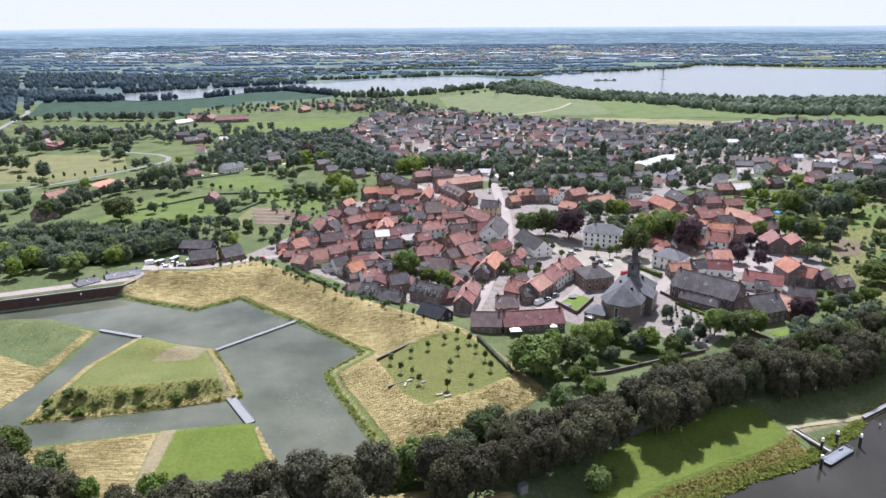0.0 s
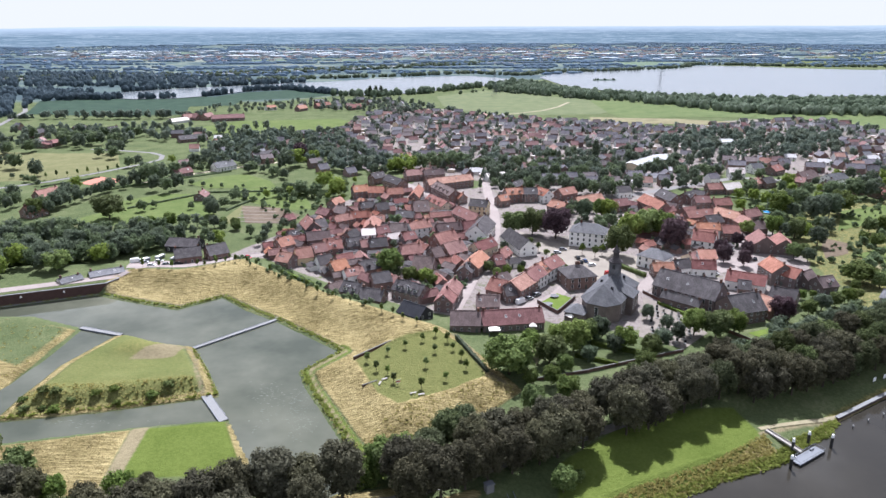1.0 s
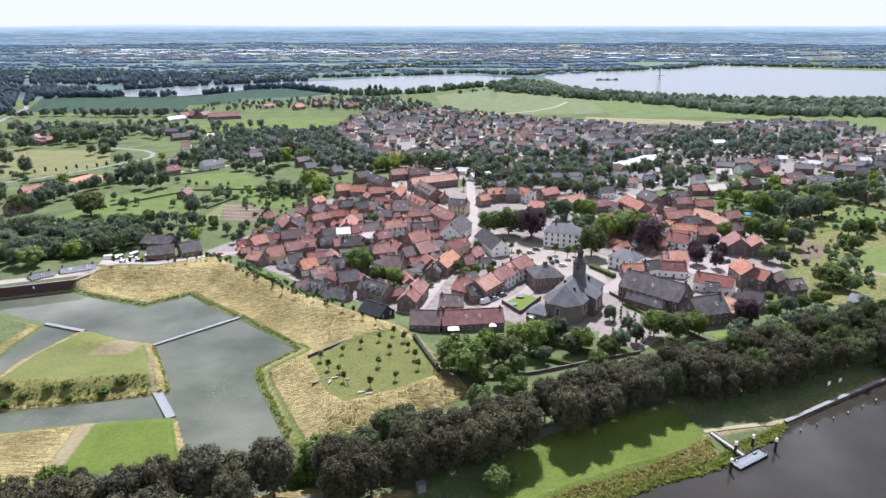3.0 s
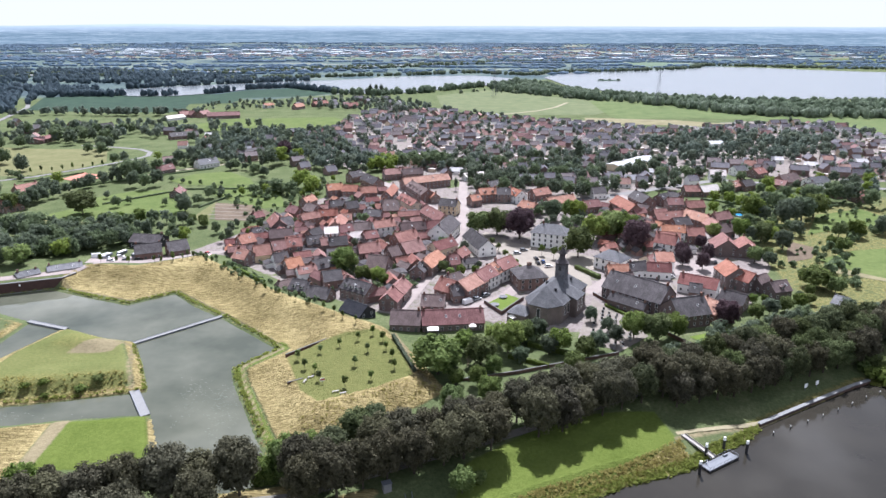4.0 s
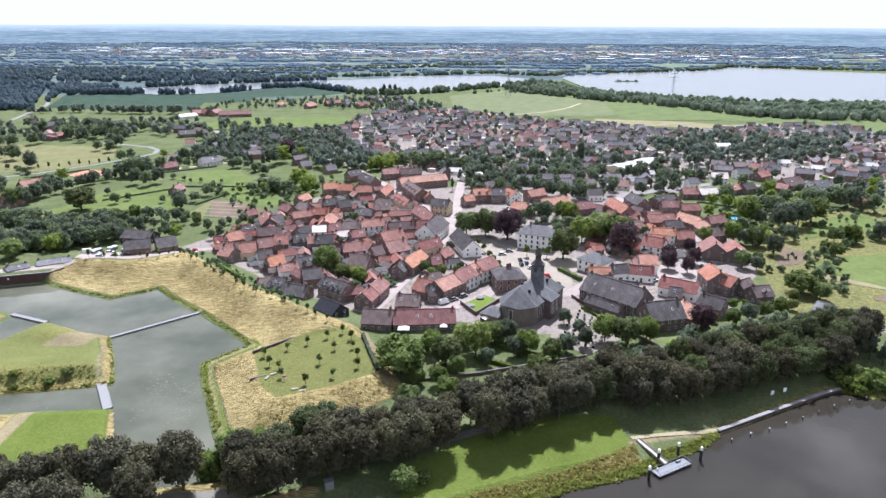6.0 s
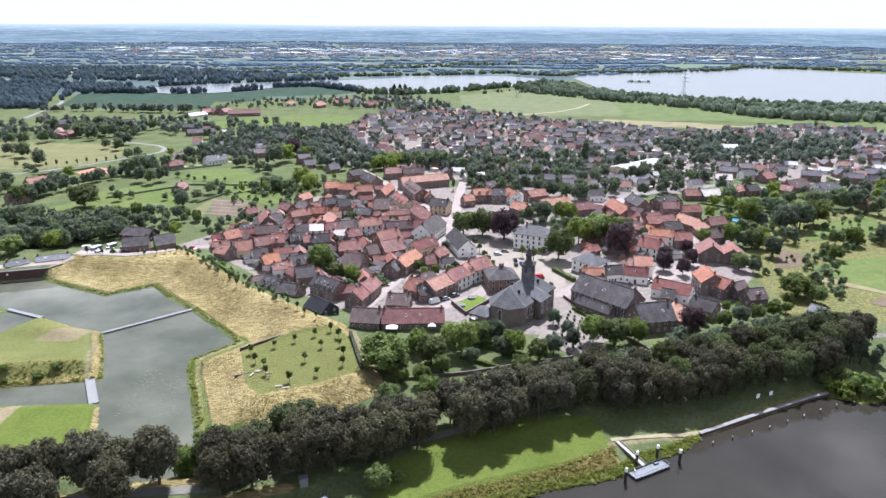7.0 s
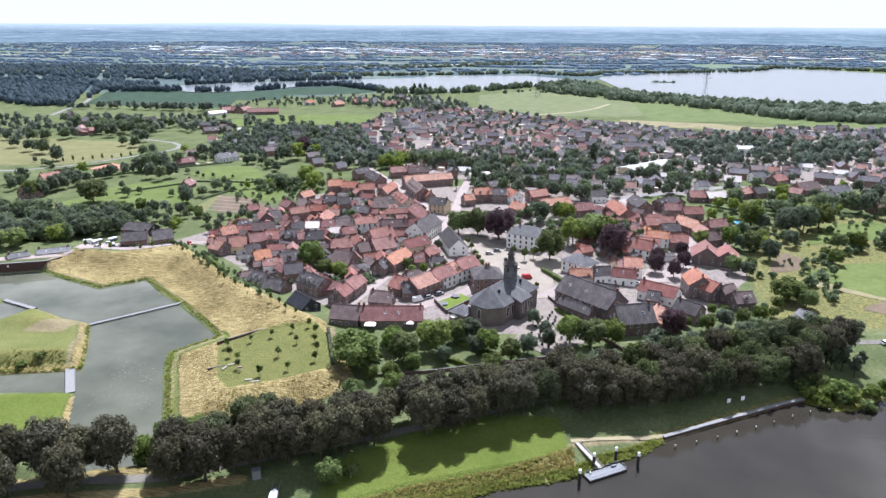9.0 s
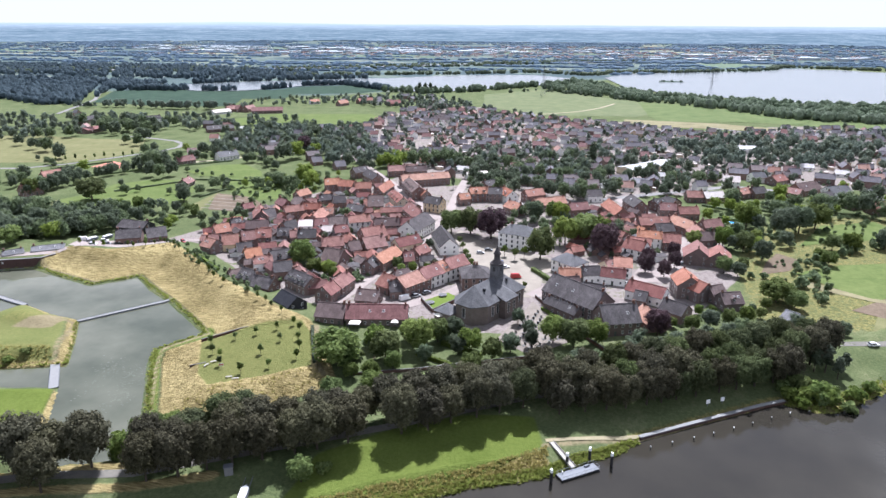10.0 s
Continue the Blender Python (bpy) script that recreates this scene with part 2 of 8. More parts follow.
def turf(name, dark, light, tuft=1.2, rows=0.0, angle=0.0):
    m, nt, b = material(name)
    v = world_coords(nt)
    f = math_of(nt, "MULTIPLY_ADD", noise_of(nt, v, tuft, 5, 0.75), 0.55, math_of(nt, "MULTIPLY", noise_of(nt, v, 0.06, 3), 0.45))
    nt.links.new(ramp(nt, f, (0.35, dark), (0.65, light)), b.inputs["Base Color"])
    b.inputs["Roughness"].default_value = 0.9
    b.inputs["Specular IOR Level"].default_value = 0.03
    bump(nt, b, noise_of(nt, v, 2.0, 4, 0.7), 0.6, 0.15)
    return m


def paving(name, dark, light, scale=1.5):
    m, nt, b = material(name)
    v = world_coords(nt)
    f = math_of(nt, "MULTIPLY_ADD", noise_of(nt, v, scale, 5, 0.7), 0.5, math_of(nt, "MULTIPLY", noise_of(nt, v, 0.15, 3), 0.5))
    nt.links.new(ramp(nt, f, (0.35, dark), (0.65, light)), b.inputs["Base Color"])
    b.inputs["Roughness"].default_value = 0.9
    bump(nt, b, noise_of(nt, v, 6, 3), 0.3, 0.02)
    return m


LAWN = turf("lawn", (0.075, 0.115, 0.022), (0.13, 0.17, 0.04))
FIELD_GREEN = turf("field_green", (0.068, 0.098, 0.029), (0.12, 0.146, 0.052), 0.3)
# field_green with some blue added as haze, for the farther fields
FIELD_FAR = turf("field_far", (0.072, 0.102, 0.04), (0.118, 0.142, 0.06), 0.05)
FIELD_DARK = turf("field_dark", (0.026, 0.046, 0.033), (0.042, 0.068, 0.046), 0.03)
FIELD_PALE = turf("field_pale", (0.108, 0.112, 0.05), (0.165, 0.16, 0.08), 0.2)
FIELD_STRAW = turf("field_straw", (0.14, 0.128, 0.075), (0.22, 0.2, 0.115), 0.2)
FIELD_MEADOW = turf("field_meadow", (0.088, 0.11, 0.056), (0.14, 0.153, 0.08), 0.05)
SOIL = turf("soil", (0.09, 0.07, 0.05), (0.16, 0.125, 0.09), 0.5)
ASPHALT = paving("asphalt", (0.12, 0.115, 0.11), (0.18, 0.172, 0.165))
LANE = paving("worn_lane", (0.085, 0.08, 0.07), (0.15, 0.138, 0.115), 0.8)
PAVERS = paving("clay_pavers", (0.19, 0.155, 0.14), (0.26, 0.22, 0.20))
GRAVEL = paving("gravel", (0.16, 0.138, 0.108), (0.235, 0.205, 0.165))
TRODDEN = paving("trodden_path", (0.17, 0.148, 0.085), (0.26, 0.225, 0.135))
GRAVE_GRAVEL = paving("churchyard_gravel", (0.11, 0.092, 0.075), (0.2, 0.172, 0.142), 0.8)
SANDPATH = paving("sand_path", (0.34, 0.29, 0.2), (0.48, 0.42, 0.3))


def ground_material():
    """Meadow with dry straw banks, mown lawn, bare paths and scrub where the masks say so."""
    m, nt, b = material("ground_cover")
    v = world_coords(nt)
    tuft = noise_of(nt, v, 0.9, 6, 0.75)
    patch = noise_of(nt, v, 0.05, 4, 0.6)
    edge = math_of(nt, "MULTIPLY_ADD", noise_of(nt, v, 0.6, 4, 0.7), 2.4, -1.2)
    f = math_of(nt, "MULTIPLY_ADD", tuft, 0.6, math_of(nt, "MULTIPLY", patch, 0.4))
    grass = ramp(nt, f, (0.36, (0.055, 0.074, 0.031)), (0.52, (0.092, 0.112, 0.05)), (0.68, (0.155, 0.158, 0.086)))
    mow = nt.nodes.new("ShaderNodeTexNoise")
    mow.inputs["Scale"].default_value = 1.0
    mow.inputs["Detail"].default_value = 5
    mow.inputs["Roughness"].default_value = 0.7
    streak = world_coords(nt, (0.22, 1.9, 1.0))
    streak.node.inputs["Rotation"].default_value = (0, 0, radians(41))
    nt.links.new(streak, mow.inputs["Vector"])
    sf = math_of(nt, "MULTIPLY_ADD", mow.outputs["Fac"], 0.65, math_of(nt, "MULTIPLY", patch, 0.35))
    straw = ramp(nt, sf, (0.36, (0.075, 0.062, 0.024)), (0.48, (0.215, 0.173, 0.077)), (0.61, (0.4, 0.33, 0.16)))
    lawn = ramp(nt, f, (0.35, (0.07, 0.097, 0.019)), (0.65, (0.116, 0.145, 0.035)))
    bare = ramp(nt, f, (0.35, (0.13, 0.11, 0.066)), (0.65, (0.245, 0.208, 0.125)))
    scrub = ramp(nt, tuft, (0.38, (0.075, 0.08, 0.026)), (0.64, (0.235, 0.205, 0.085)))

    def mask(name, wobble):
        a = nt.nodes.new("ShaderNodeAttribute")
        a.attribute_name = name
        d = math_of(nt, "MULTIPLY_ADD", edge, wobble, a.outputs["Fac"])
        return math_of(nt, "MULTIPLY_ADD", d, 1.2, 0.5, clamp=True)

    # far plain: a patchwork of fields and copses, distance haze painted into its blue-grey tones
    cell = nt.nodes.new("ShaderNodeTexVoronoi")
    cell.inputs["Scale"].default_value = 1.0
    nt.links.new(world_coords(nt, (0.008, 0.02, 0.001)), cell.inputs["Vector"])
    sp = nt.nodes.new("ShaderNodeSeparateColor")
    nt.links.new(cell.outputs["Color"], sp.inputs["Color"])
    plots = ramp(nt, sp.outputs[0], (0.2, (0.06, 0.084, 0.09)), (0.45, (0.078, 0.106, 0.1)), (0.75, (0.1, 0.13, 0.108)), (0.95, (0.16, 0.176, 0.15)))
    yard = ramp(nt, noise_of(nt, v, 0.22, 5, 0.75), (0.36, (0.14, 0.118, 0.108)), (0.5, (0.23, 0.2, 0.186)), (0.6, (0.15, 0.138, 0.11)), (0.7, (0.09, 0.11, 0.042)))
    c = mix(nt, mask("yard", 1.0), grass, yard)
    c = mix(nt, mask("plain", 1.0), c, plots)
    c = mix(nt, mask("straw", 0.8), c, straw)
    c = mix(nt, mask("scrub", 1.6), c, scrub)
    c = mix(nt, mask("lawn", 0.3), c, lawn)
    dry = ramp(nt, f, (0.35, (0.1, 0.115, 0.036)), (0.65, (0.165, 0.165, 0.06)))
    c = mix(nt, mask("park", 0.2), c, dry)
    c = mix(nt, mask("bare", 0.5), c, bare)
    nt.links.new(c, b.inputs["Base Color"])
    b.inputs["Roughness"].default_value = 0.95
    b.inputs["Specular IOR Level"].default_value = 0.03
    bump(nt, b, math_of(nt, "ADD", tuft, math_of(nt, "MULTIPLY", mow.outputs["Fac"], math_of(nt, "MULTIPLY", mask("straw", 0.8), 1.9))), 1.0, 0.45)
    return m


GROUND = ground_material()

# ---- mesh helpers ----
class Geo:
    """Collects vertices and faces of one mesh."""

    def __init__(self):
        self.v, self.f = [], []

    def poly(self, pts):
        n = len(self.v)
        self.v += [tuple(p) for p in pts]
        self.f.append(tuple(range(n, n + len(pts))))

    def box(self, cx, cy, cz, sx, sy, sz, turn=0.0):
        """Box by centre of its base and size."""
        c, s = math.cos(radians(turn)), math.sin(radians(turn))
        n = len(self.v)
        for z in (cz, cz + sz):
            for x, y in ((-1, -1), (1, -1), (1, 1), (-1, 1)):
                x, y = x * sx / 2, y * sy / 2
                self.v.append((cx + x * c - y * s, cy + x * s + y * c, z))
        self.f += [tuple(n + i for i in q) for q in
                   ((3, 2, 1, 0), (4, 5, 6, 7), (0, 1, 5, 4), (1, 2, 6, 5), (2, 3, 7, 6), (3, 0, 4, 7))]
        return self

    def slab(self, pts, thick):
        """A plate below the outline pts, with its edges."""
        n, k = len(self.v), len(pts)
        self.v += [tuple(p) for p in pts] + [(p[0], p[1], p[2] - thick) for p in pts]
        self.f.append(tuple(range(n, n + k)))
        self.f.append(tuple(range(n + 2 * k - 1, n + k - 1, -1)))
        for i in range(k):
            j = (i + 1) % k
            self.f.append((n + i, n + k + i, n + k + j, n + j))
        return self

    def tube(self, x, y, z0, z1, r0, r1, sides=8, dx=0.0, dy=0.0):
        n = len(self.v)
        for z, r, ox, oy in ((z0, r0, 0, 0), (z1, r1, dx, dy)):
            for i in range(sides):
                a = 2 * math.pi * i / sides
                self.v.append((x + ox + r * math.cos(a), y + oy + r * math.sin(a), z))
        for i in range(sides):
            j = (i + 1) % sides
            self.f.append((n + i, n + j, n + sides + j, n + sides + i))
        self.f.append(tuple(n + sides + i for i in range(sides)))
        self.f.append(tuple(n + i for i in reversed(range(sides))))
        return self

    def mesh(self, name, mat, smooth=False):
        me = bpy.data.meshes.new(name)
        me.from_pydata(self.v, [], self.f)
        me.materials.append(mat)
        if smooth:
            me.polygons.foreach_set("use_smooth", [True] * len(me.polygons))
        me.update()
        return me


def thing(name, m, label, category, group="", kind=""):
    ob = new(name)
    ob.matrix_world = m
    ob.empty_display_size = 0.5
    return tagged(ob, label, category, group, kind)


def part(name, data, parent, label="", m=None):
    ob = new(name, data)
    ob.parent = parent
    if m is not None:
        ob.matrix_local = m
    return tagged(ob, label)


def single(name, data, label, category, kind="", group="", m=None):
    ob = new(name, data)
    if m is not None:
        ob.matrix_world = m
    return tagged(ob, label, category, group, kind)


# ---- ground ----
def signed(px, py, poly):
    """Distance to a polygon's outline, positive inside."""
    d2 = np.full(px.shape, 1e12)
    inside = np.zeros(px.shape, bool)
    for (ax, ay), (bx, by) in zip(poly, poly[1:] + poly[:1]):
        ex, ey = bx - ax, by - ay
        t = np.clip(((px - ax) * ex + (py - ay) * ey) / (ex * ex + ey * ey), 0, 1)
        d2 = np.minimum(d2, (px - ax - t * ex) ** 2 + (py - ay - t * ey) ** 2)
        cross = (ay > py) != (by > py)
        inside ^= cross & (px < (bx - ax) * (py - ay) / (by - ay + 1e-12) + ax)
    return np.where(inside, 1, -1) * np.sqrt(d2)


def along(px, py, line):
    """Distance to a polyline."""
    d2 = np.full(px.shape, 1e12)
    for (ax, ay), (bx, by) in zip(line, line[1:]):
        ex, ey = bx - ax, by - ay
        t = np.clip(((px - ax) * ex + (py - ay) * ey) / (ex * ex + ey * ey), 0, 1)
        d2 = np.minimum(d2, (px - ax - t * ex) ** 2 + (py - ay - t * ey) ** 2)
    return np.sqrt(d2)


MOAT_OUTER = [(-330, 205), (-260, 247), (-196, 275.5), (-153.7, 292.1), (-138, 285.8), (-110, 275.2), (-94.1, 289.4), (-78.7, 274.3),
              (-63.2, 262.8), (-42.1, 243.7), (-32.1, 234.8), (-44.5, 218.5), (-39.7, 207.2), (-22.8, 175.9), (-14, 160),
              (-10, 152), (-26, 145), (-60, 132), (-150, 118), (-330, 90)]
ISLE_MID = [(-124.1, 250.2), (-104, 241.8), (-89.6, 238.7), (-79, 221.7), (-67.9, 201.8), (-71.4, 200.8), (-105.5, 191.6),
            (-134.2, 186.2), (-134.3, 204.2), (-132.8, 224.3)]
ISLE_LEFT = [(-345, 190), (-260, 240), (-205, 262), (-184, 268), (-169.3, 267.9), (-141.6, 255.7), (-141.7, 233.5), (-144, 211.2),
             (-146.7, 196.3), (-160, 178), (-345, 120)]
ISLE_LOW = [(-123.1, 174.6), (-87.4, 182.8), (-60.6, 187.3), (-52.6, 172.8), (-46, 162), (-36, 148), (-60, 134), (-150, 120), (-345, 92), (-345, 110), (-160, 164)]
CREST = [(-153, 308), (-141.6, 307.7), (-120, 305.9), (-109.5, 311.3), (-95.5, 321), (-71.2, 299.2), (-46.5, 275.9), (-20.5, 257.4), (-4.1, 245.1)]
PARK = [(-24, 219.2), (-7.3, 237.8), (5.9, 243.9), (15, 230.7), (22.3, 207.1), (11.2, 197.7), (-6.1, 188.3), (-13.6, 196)]
BASTION = [(-30, 230), (-20, 257), (-4, 250), (8, 247), (18, 232), (34, 200), (25, 190), (6.8, 175.5), (-10, 166), (-20, 170), (-38, 207), (-42, 219)]
DIKE = [(-345, 95), (-150, 113), (-60, 126), (-29.7, 137.9), (-4.8, 143), (55.7, 174), (98.6, 199), (131, 211), (190, 240), (229, 261), (330, 330)]
RIVER_BANK = [(-400, 20), (-40, 90), (30, 126), (62, 146), (81.9, 155.8), (95.3, 161.3), (103.8, 165), (114, 173), (123.1, 178), (132, 186.6),
              (154.7, 200.6), (179.7, 215.8), (190.3, 211.5), (197, 213), (209.7, 223.2), (260, 262), (520, 520), (900, 700), (900, -300), (-400, -300)]
QUAY = [(-330, 214), (-262, 249.5), (-196.5, 278), (-151, 296), (-149, 300), (-152, 312), (-160, 322), (-205, 318), (-330, 270)]
VILLAGE_Z = 2.5


def smooth01(t):
    t = np.clip(t, 0, 1)
    return t * t * (3 - 2 * t)


def ground_z(x, y):
    x, y = np.atleast_1d(np.asarray(x, float)), np.atleast_1d(np.asarray(y, float))
    moat, mid = signed(x, y, MOAT_OUTER), signed(x, y, ISLE_MID)
    left, low, river = signed(x, y, ISLE_LEFT), signed(x, y, ISLE_LOW), signed(x, y, RIVER_BANK)
    crest, dike = along(x, y, CREST), along(x, y, DIKE)
    bast = signed(x, y, BASTION)
    z = np.full(x.shape, VILLAGE_Z)
    # rampart: rises from the shore to the crest, falls gently to the village
    ramp_out = smooth01((-moat - 3) / 20.0)
    near_ramp = np.exp(-(crest / 12.0) ** 2)
    z = np.maximum(z, VILLAGE_Z + 4.3 * near_ramp)
    z = np.where(bast > -4, np.maximum(z, VILLAGE_Z + 3.6 * smooth01((bast + 4) / 16)), z)
    shore = np.where(moat < 0, 0.35 + (z - 0.35) * ramp_out + 0.25 * smooth01(-moat / 1.5), z)
    z = np.where((x < 40) & (y < 330) & (x > -240), shore, z)
    quay = signed(x, y, QUAY)
    z = np.where(quay > -8, z + (5.0 - z) * smooth01((quay + np.where(moat > -4, 1, 8)) / np.where(moat > -4, 1, 8)), z)
    park = signed(x, y, PARK)
    z = z + (5.0 - z) * smooth01((park + 0.6) / 1.2)
    # dike under the avenue
    z = np.maximum(z, 4.0 * (1 - smooth01((dike - 4) / 14.0)))
    # moat bed and islands
    bed = -1.5 * smooth01(moat / 3.0)
    z = np.where(moat > 0, bed, z)
    for d, top in ((left, 1.3), (low, 1.3)):
        z = np.where(d > -3, np.maximum(z, np.where(d > 0, 0.2 + top * smooth01(d / 4), -1.5 * smooth01(-d / 3) + 0.2)), z)
    bank = np.minimum(along(x, y, [(-124, 250), (-133, 224), (-134.3, 204), (-134, 186.2)]) / 1.0, along(x, y, [(-134, 186.2), (-105.5, 191.6), (-71, 201)]))
    ridge = 3.4 * smooth01((bank - 2.5) / 7) * (1 - 0.35 * smooth01((bank - 14) / 10))
    mound = 2.3 * np.exp(-(((x + 107) / 8) ** 2 + ((y - 231) / 5.5) ** 2)) - 0.9 * np.exp(-(((x + 98) / 9) ** 2 + ((y - 224) / 3.5) ** 2))
    z = np.where(mid > -3, np.maximum(z, np.where(mid > 0, 0.2 + 0.6 * smooth01(mid / 2) + (ridge + mound) * smooth01(mid / 6), -1.5 * smooth01(-mid / 3) + 0.2)), z)
    # river
    z = np.where(river > -26, z * (1 - smooth01((river + 26) / 26)) + (0.15 + 1.4 * smooth01(-river / 9)) * smooth01((river + 26) / 26), z)
    z = np.where(river > 0, -1.8 * smooth01(river / 4), z)
    return z


def gz(x, y):
    if y > 350 and -400 < x < 300:
        return VILLAGE_Z
    return float(ground_z(x, y)[0])


def spread(lo, hi, step, far_lo, far_hi, grow=1.22):
    mid = list(np.arange(lo, hi + 0.01, step))
    s, v = step, hi
    while v < far_hi:
        s *= grow
        v += s
        mid.append(min(v, far_hi))
    s, v = step, lo
    while v > far_lo:
        s *= grow
        v -= s
        mid.insert(0, max(v, far_lo))
    return np.array(mid)


def build_ground():
    xs, ys = spread(-215, 245, 1.7, -4900, 4900), spread(120, 335, 1.7, -600, 4900)
    gx, gy = np.meshgrid(xs, ys)
    px, py = gx.ravel(), gy.ravel()
    pz = ground_z(px, py)
    rough = np.array([noise.noise((a * 0.35, b * 0.35, 0)) for a, b in zip(px, py)])
    near = (np.abs(px) < 300) & (py < 400)
    pz = pz + np.where(near & (pz > 0.4), 0.12 * rough, 0)
    nx, ny = len(xs), len(ys)
    idx = np.arange(nx * ny).reshape(ny, nx)
    faces = np.stack([idx[:-1, :-1], idx[:-1, 1:], idx[1:, 1:], idx[1:, :-1]], -1).reshape(-1, 4)
    me = bpy.data.meshes.new("ground")
    me.from_pydata(np.stack([px, py, pz], -1).tolist(), [], faces.tolist())
    me.polygons.foreach_set("use_smooth", [True] * len(me.polygons))
    moat = signed(px, py, MOAT_OUTER)
    park, bast = signed(px, py, PARK), signed(px, py, BASTION)
    low, left, mid = signed(px, py, ISLE_LOW), signed(px, py, ISLE_LEFT), signed(px, py, ISLE_MID)
    crest = along(px, py, CREST)
    rampart = signed(px, py, [(-150, 294), (-153.7, 311), (-141, 311), (-120, 309), (-95, 326), (-69, 302), (-44, 279), (-17, 260), (-2, 249),
                              (-24, 233), (-34, 240), (-60, 264.5), (-76, 277), (-93, 292), (-110, 279), (-137, 289)])
    straw = np.maximum(rampart, np.minimum(bast, -moat - 5.2))
    straw = np.maximum(straw, signed(px, py, [(-123, 172), (-88, 180.5), (-84, 150), (-120, 128), (-180, 150)]))
    straw = np.maximum(straw, np.minimum(signed(px, py, [(-178, 263), (-143, 253), (-144, 200), (-190, 200)]), 1.6 - left * 0.35))
    straw = np.maximum(straw, signed(px, py, [(-300, 120), (-146, 192), (-146, 220), (-175, 235), (-300, 235)]))
    straw = np.maximum(straw, signed(px, py, [(-61, 186), (-57, 184), (-44, 160), (-48, 158)]))
    straw = np.maximum(straw, 2.0 - along(px, py, [(-60, 131), (-29, 142.5), (-5, 147.5), (12, 156)]))
    straw = np.maximum(straw, np.minimum(1.6 - np.abs(mid - 1.8) * 0.9, 1.0))
    straw = np.maximum(straw, 1.6 - along(px, py, [(-60, 121), (-29, 133), (-2, 139), (16, 147)]))
    river = signed(px, py, RIVER_BANK)
    straw = np.maximum(straw, np.minimum(np.minimum(-river - 2.5, river + 9), signed(px, py, [(30, 110), (106, 168), (98, 182), (30, 145)])))
    lawn = np.maximum(park - 4, signed(px, py, [(-84, 181), (-61, 186), (-52, 168), (-46, 158), (-84, 156)]))
    lawn = np.maximum(lawn, signed(px, py, [(36, 138), (62, 148.5), (86, 160.5), (103, 177), (100, 190), (78, 186), (58, 175), (40, 160)]))
    lawn = np.maximum(lawn, np.minimum(np.minimum(-moat - 1.2, moat + 4.8), np.minimum(bast + 10, 240 - py)) - 0.3)
    bare = 0.9 - along(px, py, [(-73.5, 203), (-79, 213), (-87, 233), (-98, 237)])
    bare = np.maximum(bare, signed(px, py, [(-108, 223), (-92, 226), (-91, 233), (-100, 235.5)]))
    bare = np.maximum(bare, 0.75 - along(px, py, [(-152, 296), (-137.5, 289.5), (-110, 279), (-95, 292.5), (-76.5, 277.5), (-40, 246.5), (-29.5, 234.5), (-40.5, 219.5), (-36, 207), (-20, 176)]))
    bare = np.maximum(bare, signed(px, py, [(-88, 182.5), (-83, 183), (-80, 150), (-84, 150)]))
    bare = np.maximum(bare, 0.9 - along(px, py, [(103, 177), (115, 181.5), (135, 188), (150, 196)]))
    bare = np.maximum(bare, 1.3 - along(px, py, [(28, 203), (22.5, 212), (17, 231), (12, 243)]))
    scrub = np.minimum(signed(px, py, [(-131, 189), (-105.5, 194), (-76, 203), (-80, 210), (-106, 205), (-133, 204)]), 3.0)
    scrub = np.maximum(scrub, signed(px, py, [(-116, 227), (-104, 226), (-99, 234), (-104, 240), (-113, 236)]))
    scrub = np.maximum(scrub, np.minimum(2.2 + moat, 1.4 - (moat > 0) * 9) - 1.0)
    scrub = np.maximum(scrub, np.minimum(5 + river, 3) - 1.5)
    scrub = np.maximum(scrub, np.minimum(signed(px, py, [(190, 268), (330, 300), (460, 420), (340, 480), (240, 440), (198, 350)]) / 6, 0.15))
    yard = signed(px, py, [(-108, 342), (-86, 336), (-63, 313), (-39, 293), (0, 266), (14, 262), (50, 258), (62, 248), (100, 250), (165, 280), (195, 330), (200, 380), (185, 440), (160, 480), (60, 480), (0, 530), (-60, 470), (-80, 400), (-105, 350)])
    # grows with distance; brings in the haze-tinted colours of the far plain
    plain_hazed = np.clip((py - 1120 - 0.9 * np.maximum(0, px + 280)) / 40, -6, 6)
    yard = np.maximum(yard, signed(px, py, [(-84, 586), (-120, 671), (-132, 764), (-104, 917), (-68, 1010), (56, 925), (162, 865), (285, 802), (389, 856), (457, 870), (505, 775), (640, 780), (640, 560), (364, 535), (240, 560), (205, 500), (60, 500), (-60, 600)]) / 3)
    for name, values in (("yard", yard), ("park", np.maximum(park + 0.2, np.minimum(mid - 4, 0.25))), ("plain", plain_hazed), ("straw", straw), ("lawn", lawn), ("bare", bare), ("scrub", scrub)):
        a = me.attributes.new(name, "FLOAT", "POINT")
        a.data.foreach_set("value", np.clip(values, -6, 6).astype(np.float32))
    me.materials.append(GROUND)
    single("ground", me, "grassy flood plain with dry straw ramparts and mown lawns", "ground", "structure")


build_ground()


def sheet(name, mat, pts, z, label, category, kind="structure"):
    g = Geo()
    g.poly([(x, y, z) for x, y in pts])
    return single(name, g.mesh(name, mat), label, category, kind)


sheet("water_moat", WATER_MOAT, [(-335, 80), (-5, 130), (-5, 300), (-335, 300)], 0.0, "still grey-green moat water with light ripples", "water")
sheet("water_river", WATER_RIVER, [(-400, -300), (950, -300), (950, 760), (515, 545), (250, 280), (120, 190), (60, 160), (-400, 40)], 0.02, "dark brown slow river water", "water")


